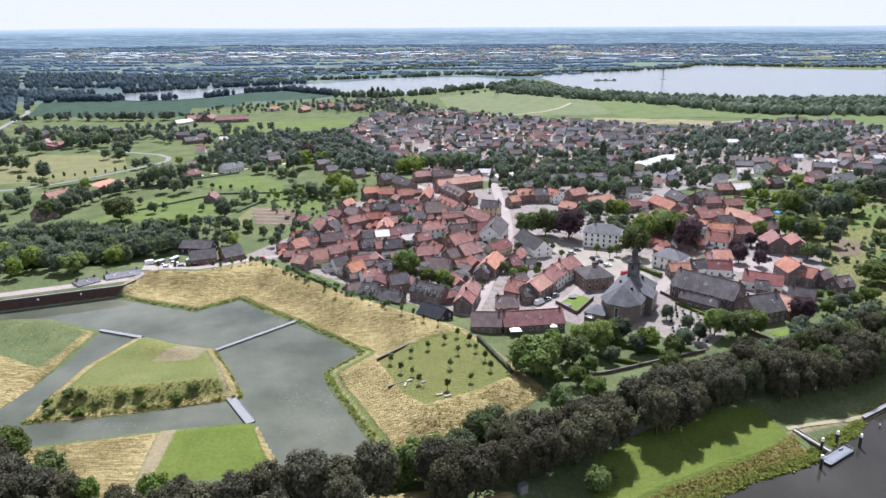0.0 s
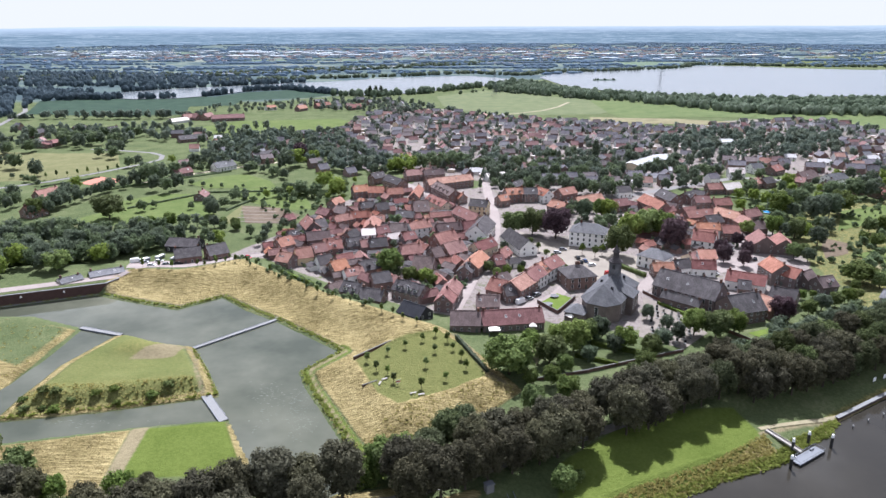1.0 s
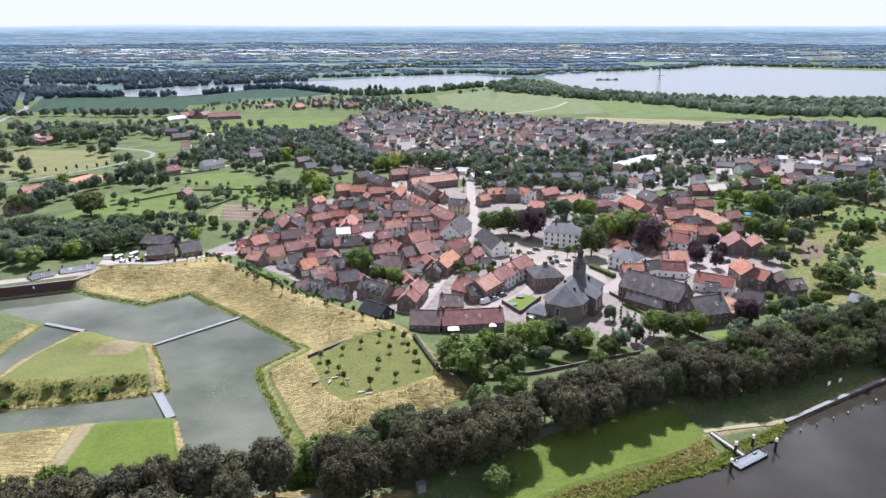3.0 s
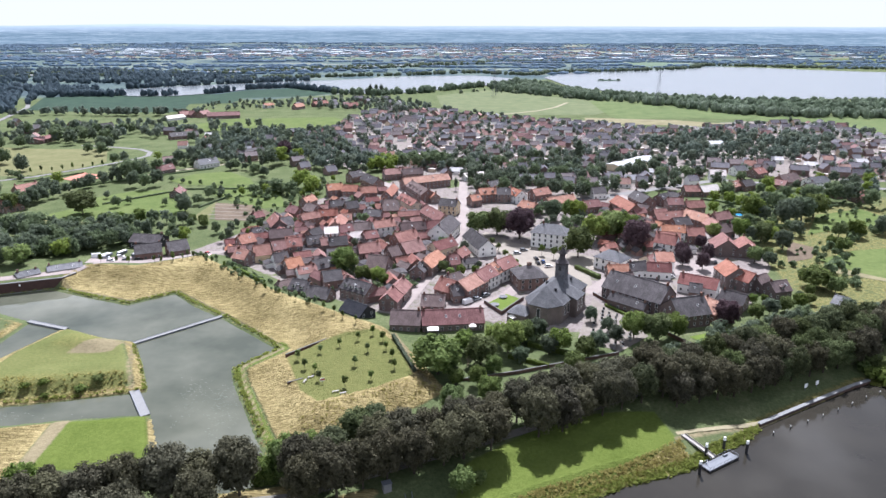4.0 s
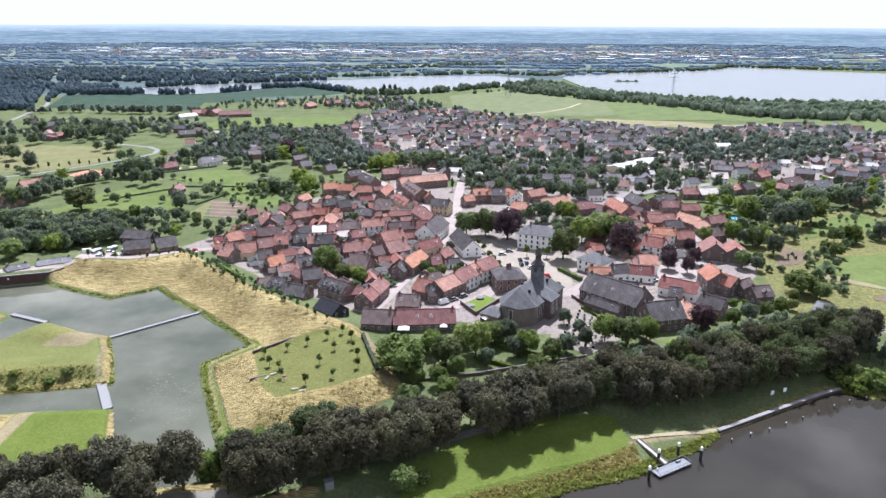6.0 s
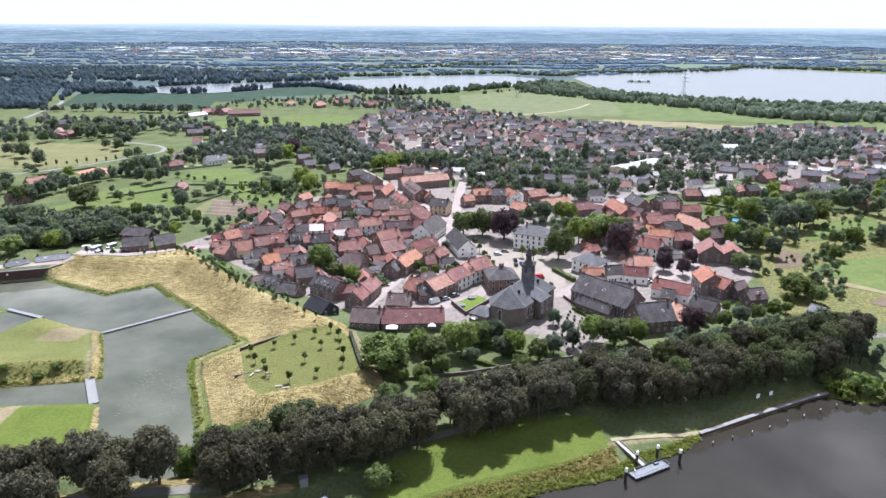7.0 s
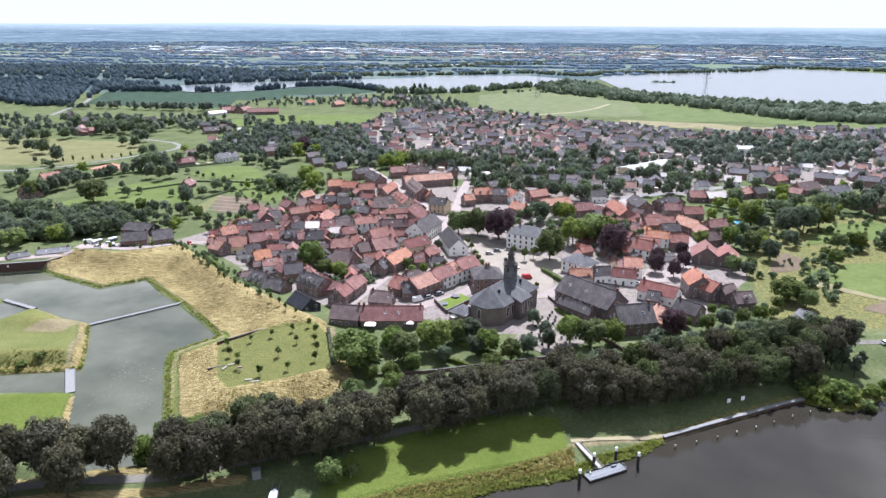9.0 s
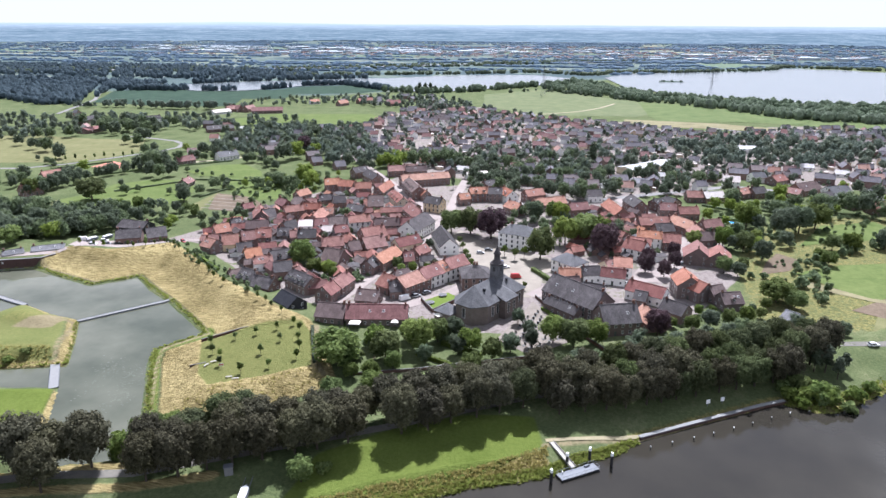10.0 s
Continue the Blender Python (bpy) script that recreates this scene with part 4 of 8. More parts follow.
house(-71.8, 323.1, -24, 7.9, 9, 5, 8.5, 'o', 'b')
house(-52.5, 320.2, 32, 7.4, 8, 4.5, 8, 'g', 'w')
house(-44.0, 311.0, 36, 8.0, 9, 5, 8.5, 'o', 'b')
house(-35.8, 304.1, 29, 9.0, 7, 4.5, 7, 'o', 'w')
dormers(house(-28.6, 313.3, 38, 13.8, 9, 4.5, 8, 'g', 'b'), 2, 13.8, 9, 4.5, 8, 'g', 'b')
house(-2.1, 313.8, -12, 9.9, 13, 4, 9.5, 'b', 'b')
house(22.7, 318.4, 70, 18.0, 9, 5, 8.5, 'o', 'b')
house(17.9, 308.5, 77, 8.5, 7, 4.5, 7.5, 'g', 'b')
house(28.1, 344.8, 46, 14.8, 8, 4.5, 8, 'r', 'c')
house(10.8, 280.9, -102, 12.3, 8, 5, 8.5, 'r', 'b')
house(8.2, 270.2, -103, 8.2, 8, 5, 8.5, 'r', 'b')
house(-22.0, 295.4, 24, 8.5, 9, 4.5, 8, 'g', 'b')
dormers(house(-7.0, 281.2, -34, 15.3, 9, 5, 8.5, 'g', 'b'), 4, 15.3, 9, 5, 8.5, 'g', 'w')
dormers(house(-32.9, 282.9, -24, 9.2, 9, 4.5, 8, 'g', 'b'), 2, 9.2, 9, 4.5, 8, 'g', 'w')
house(-42.2, 288.6, 43, 7.9, 6, 3, 5.5, 'b', 'b')
house(-23.6, 277.2, -16, 10.6, 9, 3.5, 7, 'g', 'b')
house(-4.3, 257.9, -38, 11.8, 9, 4.5, 8, 'k', 'k')
# street east
house(16.4, 251.7, -2, 11.9, 11, 3.5, 7.5, 'b', 'd')
house(34.8, 253.2, 8, 24.7, 11, 3.5, 7.5, 'r', 'd')
house(26.5, 271.0, -4, 9.8, 9, 3, 6.5, 'b', 'b')
house(32.4, 286.1, -34, 8.2, 10, 4, 8, 'o', 'b')
house(36.0, 280.3, 20, 4.7, 8, 4, 7.5, 'g', 'b')
house(41.8, 287.4, 55, 16.5, 10, 5.5, 9, 'o', 'b')
house(48.1, 296.7, 53, 12.0, 10, 6, 9.5, 'r', 'w')
dormers(house(53.0, 304.4, 53, 11.5, 10, 6, 9.5, 'o', 'w'), 1, 11.5, 10, 6, 9.5, 'o', 'w')
house(58.2, 310.2, 48, 11.8, 10, 6.5, 10, 'r', 'w')
house(34.0, 319.8, 23, 5.0, 8, 4.5, 8, 'r', 'b')
house(47.6, 352.7, -70, 25.1, 10, 4.5, 9, 'g', 'w')
house(37.5, 333, 62, 9.5, 7, 4, 7, 'r', 'b')
house(42.5, 325, 20, 7, 5, 2.8, 4.6, 'g', 'w')
house(34.5, 300, 40, 8, 6, 3, 5.6, 'b', 'b')
# square east
house(69.8, 300.3, 14, 13.8, 14, 6, 10, 'g', 'b', hip=True)
house(87.2, 361.1, -19, 19.3, 12, 8.5, 12.5, 's', 'w', hip=True)
house(113.7, 325.1, -43, 14.2, 11, 6, 9.5, 's', 'w', hip=True)
house(113.2, 311.2, 3, 10.0, 7, 4, 7, 'o', 'b')
dormers(house(111.9, 295.4, 20, 10.4, 9, 4.5, 8.5, 'b', 'd'), 2, 10.4, 9, 4.5, 8.5, 'b', 'd')
house(138.8, 324.9, -3, 8.5, 11, 6, 9, 'o', 'w')
house(132.6, 326.1, 31, 5.6, 9, 4, 7, 'r', 'c')
house(150.4, 358.6, -12, 12.4, 10, 6, 9.5, 'r', 'w')
house(157.9, 375.1, -7, 13.0, 8, 5.5, 8.5, 'o', 'w')
house(168.9, 370.6, -4, 9.1, 9, 5, 8.5, 'r', 'b')
house(165.2, 408.9, 15, 19.7, 9, 4, 7.5, 'r', 'b')
house(168.4, 395.8, 17, 10.6, 9, 4, 7.5, 'g', 'b')
house(181.1, 404.4, -58, 17.6, 9, 5, 8.5, 'o', 'b')
house(186.2, 390.2, -84, 12.1, 9, 4.5, 8, 'o', 'b')
house(188.4, 381.9, 22, 10.7, 9, 4, 7.5, 'b', 'b')
house(197.4, 410.8, 27, 12.9, 8, 3.5, 7, 'r', 'b')
house(189.4, 437.0, 10, 12.4, 8, 4, 7.5, 'r', 'b')
house(177.6, 440.6, 3, 10.3, 9, 5, 8.5, 'r', 'b')
house(173.8, 454.1, 36, 9.0, 9, 5, 8, 'g', 'b')
house(182.6, 458.0, -52, 10.0, 9, 5, 8, 'g', 'b')
house(158.9, 450.1, -75, 19.6, 10, 5, 9, 'g', 'b')
house(144.6, 433.7, -75, 25.8, 10, 4.5, 8.5, 'o', 'b')
house(201.8, 482.5, 4, 10.9, 9, 4, 7.5, 'r', 'b')
house(214.1, 483.3, 18, 14.0, 9, 4, 7.5, 'p', 'b')
house(178.6, 351.6, 82, 14.5, 13, 4.5, 9.5, 'r', 'd')
house(188.6, 349.4, 78, 14.3, 12, 4, 8.5, 'r', 'd')
house(164.9, 304.4, -85, 12.6, 11, 6.5, 10.5, 'o', 'd')
house(169.5, 298.4, -54, 8.1, 9, 5.5, 9, 'o', 'd')
house(175.8, 298.3, 32, 7.6, 8, 4, 7.5, 'b', 'd')
dormers(house(180.2, 290.6, 17, 8.9, 9, 4, 7.5, 'b', 'd'), 1, 8.9, 9, 4, 7.5, 'b', 'd')
house(146.6, 293.9, -31, 16.7, 9, 4.5, 8, 'r', 'w')
house(143.4, 288.4, -20, 5.2, 8, 3.5, 6.5, 'g', 'b')
house(155.6, 275.9, -39, 10.4, 9, 4, 7.5, 'g', 'b')
house(144.1, 265.7, -67, 11.5, 9, 4, 7.5, 'o', 'b')
house(115.8, 280, -43, 28, 14, 6, 12, 'g', 'd')
house(109.5, 271, -43, 17, 5, 4, 6.2, 'g', 'd')
house(130.5, 261, 18, 15, 13, 5.5, 11, 'g', 'd')
# north square
dormers(house(55.2, 459.8, 19, 13.1, 9, 6, 9.5, 'o', 'b'), 2, 13.1, 9, 6, 9.5, 'o', 'b')
house(66.4, 460.4, 3, 9.3, 9, 6, 9.5, 'g', 'b')
dormers(house(75.1, 460.6, -59, 13.4, 9, 5.5, 9, 'o', 'w'), 2, 13.4, 9, 5.5, 9, 'o', 'w')
house(46.2, 447.8, 29, 7.3, 8, 4.5, 7.5, 'o', 'b')
house(92.2, 466.8, 33, 13.9, 9, 4.5, 8, 'o', 'b')
house(81.6, 428.7, -49, 12.9, 9, 4.5, 8, 'o', 'b')
house(103.2, 444.4, 29, 21.8, 9, 4.5, 8, 'o', 'b')
house(121.2, 434.0, 24, 12.8, 9, 4.5, 8, 'r', 'b')
house(133.4, 471.9, 14, 9.7, 9, 4.5, 8, 'g', 'w')
house(46.6, 528.0, 26, 16.7, 9, 4, 6, 'p', 'w')
house(61.2, 492.5, 38, 13.4, 9, 4.5, 7.5, 'g', 'b')
# west side
house(-44.5, 363.0, 55, 8.3, 9, 4.5, 8, 'g', 'b')
house(-125.6, 333.8, 24, 12.9, 11, 4, 7.5, 'g', 'b')
house(-112.2, 338.2, 36, 10.0, 11, 4, 8, 'g', 'b')
house(-134.2, 353.6, -6, 17.3, 11, 3.5, 6.5, 'g', 'k')
house(-168.8, 299.2, 45, 9.4, 8, 3.2, 4.6, 's', 'w')
house(-156.2, 309.1, 32, 15.0, 9, 3.2, 4.6, 's', 'w')
house(-181.2, 570.4, 49, 18.3, 11, 3.5, 7.5, 's', 'w')
house(-261.8, 722.7, 38, 28.9, 12, 3.5, 7, 'g', 'b')
house(-224.3, 699.2, 61, 16.1, 9, 3.5, 7, 'r', 'b')
house(-206.4, 543.7, 54, 15.1, 8, 3.5, 7, 'r', 'd')
house(-164.1, 466.7, 93, 11.8, 8, 3, 6, 'r', 'd')
house(-257.1, 422.5, 66, 12.8, 10, 4, 8, 'o', 'b')
house(-273.5, 466.8, 63, 15.9, 10, 4, 8, 'o', 'b')
house(-89.9, 407.7, 48, 7.0, 7, 2.5, 5, 'r', 'd')
house(-397.2, 691.1, 79, 23.2, 16, 4, 6, 'r', 'b')
house(-447.6, 755.8, 82, 22.1, 10, 4.5, 8, 'g', 'b')
house(-274.4, 887.7, 20, 40.6, 14, 4, 8, 'r', 'b')
house(-325.8, 894.5, 52, 20.8, 10, 4, 8, 'r', 'b')
house(-331.5, 868.0, 59, 25.6, 12, 3, 6, 'p', 'w')
house(-160.1, 624.9, 48, 26.5, 12, 3.5, 6.5, 'g', 'b')
# east side
house(262.1, 554.0, 21, 10.9, 10, 4.5, 8, 's', 'w')
house(274.9, 548.0, 37, 13.3, 10, 4, 7.5, 'r', 'b')
house(285.6, 519.7, 35, 21.4, 12, 4, 8.5, 'b', 'b')
house(273.1, 506.1, -36, 12.1, 10, 4, 7, 'r', 'b')
house(288.9, 491.6, 40, 13.1, 9, 4.5, 8, 'g', 'b')
house(303.8, 511.1, 22, 17.0, 11, 5, 8.5, 's', 'w')
house(304.3, 480.7, 26, 11.1, 9, 4, 7, 's', 'b')
house(313.2, 468.3, 18, 10.3, 11, 4, 8, 'r', 'b')
house(331.1, 512.6, 26, 12.4, 11, 4.5, 8, 'g', 'w')
house(238.2, 499.9, 37, 11.6, 9, 4, 7, 'o', 'b')
house(248.2, 502.1, 29, 11.1, 9, 4, 7.5, 'g', 'b')
house(238.1, 533.8, -10, 11.9, 11, 5, 8.5, 'p', 'w')
house(200.9, 274.8, -46, 5.6, 9, 4, 6.5, 's', 'b')
# farms west
house(-324.9, 898.5, -35, 28.6, 9, 4, 8, 'r', 'b')
house(-304.5, 897.8, 82, 21.1, 10, 4.5, 8.5, 'r', 'b')
house(-200.6, 990.9, 64, 19.4, 9, 4, 8, 'o', 'b')
house(-176.4, 1027.8, 50, 26.0, 10, 4, 8, 'o', 'b')
house(-125.7, 1004.7, 54, 22.5, 9, 4, 8, 'r', 'b')
house(-247.8, 1003.8, 43, 14.6, 9, 4, 7, 'o', 'w')
house(-415.0, 787.0, 60, 14.3, 10, 4.5, 8, 'g', 'b')
house(-376.6, 781.4, 49, 16.7, 9, 4, 7.5, 'g', 'w')
# houses beside the church hall
house(133.6, 313.2, -10, 11.1, 7, 4.2, 7.5, 'r', 'w')
house(122.8, 313.6, 17, 8.7, 7, 4.5, 7.8, 'g', 'w')
house(124.0, 296.5, -16, 9.6, 6, 3.2, 5.6, 'g', 'w')
house(148.2, 352.4, -32, 11.3, 9, 6, 10, 'r', 'w')


# ---- church ----
CHURCH_BRICK = masonry("church_brick", (0.085, 0.068, 0.06), (0.17, 0.14, 0.125))


def church():
    base = thing("church", pose(72.5, 261, VILLAGE_Z, 0, 0, 60), "dark brick village church with grey slate roof and slender bell turret", "church")
    W, L, eave, ridge = 16.0, 27.0, 8.0, 14.5
    y = W / 2
    foot = [(0, -y), (L, -y), (L, y), (0, y), (-5.5, y * 0.5), (-5.5, -y * 0.5)]
    g = Geo()
    g.slab([(a, b, eave) for a, b in foot], eave + 1)
    part("wall", g.mesh("wall", CHURCH_BRICK), base)
    o = 0.6
    ev = [(-0.3, -y - o), (L + o, -y - o), (L + o, y + o), (-0.3, y + o), (-6.2, y * 0.5 + 0.3), (-6.2, -y * 0.5 - 0.3)]
    top0, top1 = (1.5, 0, ridge), (L - 6, 0, ridge)
    e3 = [(a, b, eave + 0.05) for a, b in ev]
    g = Geo()
    g.slab([e3[0], e3[1], top1, top0], 0.2)
    g.slab([e3[1], e3[2], top1], 0.2)
    g.slab([e3[2], e3[3], top0, top1], 0.2)
    g.slab([e3[3], e3[4], top0], 0.2)
    g.slab([e3[4], e3[5], top0], 0.2)
    g.slab([e3[5], e3[0], top0], 0.2)
    part("roof", g.mesh("roof", ROOFS["s"][0]), base, "grey slate roof")
    # cross arm towards the churchyard
    g = Geo()
    g.box(13, -y - 1.2, -1, 9, 3.2, eave + 1)
    part("side_chapel", g.mesh("side_chapel", CHURCH_BRICK), base)
    g = Geo()
    g.slab([(8.2, -y - 3.2, eave), (17.8, -y - 3.2, eave), (13, -3, ridge - 1.6)], 0.2)
    g.slab([(8.2, -3, eave + 3), (8.2, -y - 3.2, eave), (13, -3, ridge - 1.6)], 0.2)
    g.slab([(17.8, -y - 3.2, eave), (17.8, -3, eave + 3), (13, -3, ridge - 1.6)], 0.2)
    part("side_roof", g.mesh("side_roof", ROOFS["s"][0]), base)
    # low sacristy
    g = Geo().box(-5.5, 8, -1, 8, 8, 5)
    part("sacristy", g.mesh("sacristy", CHURCH_BRICK), base)
    g = Geo()
    c = [(-9.9, 3.6, 4), (-1.1, 3.6, 4), (-1.1, 12.4, 4), (-9.9, 12.4, 4)]
    for a, b in zip(c, c[1:] + c[:1]):
        g.slab([a, b, (-5.5, 8, 7)], 0.15)
    part("sacristy_roof", g.mesh("sacristy_roof", ROOFS["s"][0]), base)
    # turret
    tx = 17.5
    turret = part("turret", Geo().box(0, 0, 0, 4.2, 4.2, 8).mesh("turret", ROOFS["s"][0]), base, "slate-clad bell turret", pose(tx, 0, ridge - 3))
    g = Geo()
    for z0, z1, r0, r1 in ((8, 8.5, 3.1, 3.1), (8.5, 10.2, 2.7, 1.3), (10.2, 12.4, 1.25, 1.25), (12.4, 13.0, 1.7, 1.5), (13.0, 15.6, 1.3, 0.18)):
        g.tube(0, 0, z0, z1, r0, r1, 8)
    part("spire", g.mesh("spire", ROOFS["g"][0]), turret)
    part("cross", Geo().box(0, 0, 15.5, 0.14, 0.14, 2.2).box(0, 0, 16.8, 0.9, 0.13, 0.16).mesh("cross", BLACK_STEEL), turret)
    for sgn in (-1, 1):
        for px_, py_, turn in ((0, -2.1, 0), (2.1, 0, 90), (-2.1, 0, -90), (0, 2.1, 180)):
            if sgn > 0:
                part("louvre", Geo().box(0, -0.04, 5.2, 1.2, 0.12, 1.9).mesh("louvre", BLACK_STEEL), turret, m=pose(px_, py_, 0, 0, 0, turn))
    arch = window_meshes(1.5, 4.4)
    for i in range(4):
        for sx in (3.5, 7.0, 19.5, 23.5)[i:i + 1]:
            add_window(base, arch, pose(sx, -y - 0.012, 2.4), True)
    add_window(base, arch, pose(11, -y - 2.812, 2.4), True)
    add_window(base, arch, pose(15, -y - 2.812, 2.4), True)
    add_window(base, arch, pose(-5.512, 0, 2.4, 0, 0, -90), True)
    for sx, sy in ((4, -3.2), (10, 3.2), (20, -3.5)):
        part("roof_dormer", Geo().box(0, 0, -0.6, 0.7, 0.9, 1.3).box(0, 0, 0.7, 0.9, 1.1, 0.12).mesh("roof_dormer", ROOFS["k"][0]), base, m=pose(sx, sy, ridge - 2.2))
    built.append((80, 272, 20))


church()

# church hall wing with a lean-to aisle is among the houses; its gable chimney and terrace here
# ---- streets and yards ----
ribbon("street_main", PAVERS, [(11, 266), (16, 285), (21.5, 309.4), (27.9, 339.4), (36.9, 380.7), (39.5, 424.4), (38.5, 478), (39, 530)], 6.4, "narrow clay-paved village street", "road", 0.09)
ribbon("street_diagonal", PAVERS, [(36, 408), (28, 420), (-10, 492), (-58, 571), (-112, 682)], 6.5, "long straight clay-paved street between houses", "road", 0.10)
ribbon("street_barn", PAVERS, [(12, 262), (20, 263), (40, 268), (58, 285), (66, 300)], 6, "clay-paved lane beside the barn", "road", 0.11)
ribbon("street_east", PAVERS, [(163, 322), (165.3, 334), (178, 372), (179, 395), (176, 420), (163, 448), (150, 480)], 7, "clay-paved lane between brick houses", "road", 0.09)
ribbon("street_south", PAVERS, [(96, 290), (112, 312), (140, 318), (163, 322)], 7, "clay-paved lane beside the church hall", "road", 0.10)
ribbon("street_north", ASPHALT, [(39, 470), (80, 452), (130, 470), (180, 500), (240, 534), (300, 514), (420, 500)], 7, "asphalt village road", "road", 0.08)
ribbon("road_dike", LANE, [(-345, 96), (-150, 114), (-60, 127), (-29.7, 139), (-4.8, 144), (55.7, 175.5), (98.6, 200.5), (131, 212), (190, 241), (206, 256), (229, 261), (330, 300)], 3.4, "grey asphalt dike road under the avenue", "road", 0.08)
ribbon("road_west", ASPHALT, [(-400, 480), (-352.6, 498), (-330, 502), (-305, 524), (-280, 562), (-260, 597), (-254, 618), (-260, 637), (-276, 652), (-310, 664), (-345, 672)], 4.5, "pale asphalt country road", "road", 0.08)
ribbon("road_gardens", SANDPATH, [(-240, 500), (-210.8, 543.6), (-166.8, 583.3), (-120, 620)], 4, "pale sandy lane", "path", 0.09)
ribbon("quay_street", PAVERS, [(-330, 222), (-262, 257), (-198, 284), (-152, 303), (-135, 322), (-100, 338), (-84, 345)], 6, "pale clay-paved quay street", "road", 0.1)
ribbon("parking_quay", PAVERS, [(-152, 322), (-140, 326), (-124, 327), (-100, 332)], 15, "clay-paved parking ground behind the rampart", "pavement", 0.05)
sheet("square", GRAVEL, [(47, 372), (52, 386), (66, 366), (82, 358), (97, 349), (104, 344), (112, 338), (107, 326), (101, 318), (100, 300), (96, 288), (88, 288), (70, 318), (66, 334), (58, 350)], VILLAGE_Z + 0.14, "pale sandy village square", "pavement")
sheet("churchyard", GRAVE_GRAVEL, [(84, 243), (90, 262), (97, 284), (108, 262), (112, 246), (98, 232)], VILLAGE_Z + 0.12, "pale gravel churchyard", "pavement")
sheet("copper_tree_yard", PAVERS, [(142, 318), (148, 336), (166, 340), (163, 316)], VILLAGE_Z + 0.13, "clay-paved yard", "pavement")

ribbon("path_landing", TRODDEN, [(103.5, 179.5), (110, 181.5), (118, 183.5), (126, 186), (132, 188.5)], 1.5, "pale sandy path from the landing to the river wall", "path", 0.14)
# ---- bridges over the moat ----
def footbridge(a, b, width, z, label):
    L = math.hypot(b[0] - a[0], b[1] - a[1])
    base = thing("footbridge", pose((a[0] + b[0]) / 2, (a[1] + b[1]) / 2, z, 0, 0, math.degrees(math.atan2(b[1] - a[1], b[0] - a[0]))), label, "bridge", "moat footbridges")
    part("deck", Geo().box(0, 0, 0, L, width, 0.18).mesh("deck", CONCRETE), base)
    for s in (-1, 1):
        part("edge_beam", Geo().box(0, s * (width / 2 + 0.06), -0.35, L, 0.12, 0.65).mesh("edge_beam", METAL), base)
    for i in range(int(L / 6) + 1):
        part("pile", Geo().tube(0, 0, -2.5, 0, 0.15, 0.15, 8).mesh("pile", BLACK_STEEL), base, m=pose(-L / 2 + 0.5 + i * (L - 1) / max(1, int(L / 6)), 0, 0))


footbridge((-89.0, 237.3), (-62.5, 265.2), 1.7, 0.35, "long pale concrete footbridge low over the moat")
footbridge((-142.5, 256.2), (-122.5, 249.3), 2.0, 0.35, "short pale concrete footbridge between grassy islands")
footbridge((-72.8, 202.5), (-61.5, 186.5), 2.8, 0.35, "broad pale concrete footbridge over the moat arm")

# ---- quay wall ----
def quay_wall():
    line = [(-330, 213), (-262, 248.5), (-196.2, 276.6), (-150, 295.2), (-147, 302)]
    base = thing("quay_wall", pose(0, 0, 0), "long dark brick quay wall with pale coping above the moat", "wall", kind="structure")
    for (ax, ay), (bx, by) in zip(line, line[1:]):
        L, h = math.hypot(bx - ax, by - ay), math.degrees(math.atan2(by - ay, bx - ax))
        m = pose((ax + bx) / 2, (ay + by) / 2, 0, 0, 0, h)
        part("wall_face", Geo().box(0, 0, -1.5, L, 0.7, 6.5).mesh("wall_face", QUAY_BRICK), base, m=m)
        part("coping", Geo().box(0, 0, 5.0, L + 0.1, 0.9, 0.25).mesh("coping", CONCRETE), base, m=m)
        part("base_ledge", Geo().box(0, -0.75, -0.6, L, 0.8, 1.0).mesh("base_ledge", CONCRETE), base, m=m)
    for x, y in ((-182, 282.3), (-166, 288.7)):
        part("wall_lamp", Geo().box(x, y - 0.5, 3.2, 0.7, 0.3, 0.9).mesh("wall_lamp", WHITE), base)


quay_wall()

# ---- landing stage ----
def landing_stage():
    base = thing("landing_stage", pose(112.6, 168.0, 0, 0, 0, 33), "grey steel floating landing stage moored to black piles", "pontoon")
    part("hull", Geo().box(0, 0, -0.5, 12.5, 3.2, 1.15).mesh("hull", BLACK_STEEL), base)
    part("deck", Geo().box(0, 0, 0.655, 12.3, 3.0, 0.1).mesh("deck", METAL), base)
    for s in (-1, 1):
        part("side_rail", Geo().box(0, s * 1.5, 1.6, 12.3, 0.07, 0.07).mesh("side_rail", METAL), base)
        part("end_rail", Geo().box(s * 6.1, 0, 1.6, 0.07, 3.0, 0.07).mesh("end_rail", METAL), base)
        for i in range(9):
            part("rail_post", Geo().box(-6 + i * 1.5, s * 1.5, 0.755, 0.06, 0.06, 0.85).mesh("rail_post", METAL), base)
    part("bollard", Geo().tube(-4.5, 1.0, 0.7, 1.5, 0.22, 0.16, 8).mesh("bollard", WHITE), base)
    part("bench", Geo().box(3.5, 0.9, 0.75, 1.6, 0.5, 0.5).mesh("bench", METAL), base)
    gang = thing("gangway", look((105.2, 178.8, 2.1), (111.3, 169.3, 1.0)) @ pose(0, 0, 0, 0, 0, 0), "galvanised steel gangway down to the landing stage", "gangway")
    L = 11.4
    part("walkway", Geo().box(0, 0, 0, 1.6, 0.15, L).mesh("walkway", STONE), gang, m=pose(0, 0, -L))
    for s in (-1, 1):
        part("side_truss", Geo().box(s * 0.8, 0.3, 0, 0.08, 0.4, L).mesh("side_truss", STONE), gang, m=pose(0, 0, -L))


landing_stage()


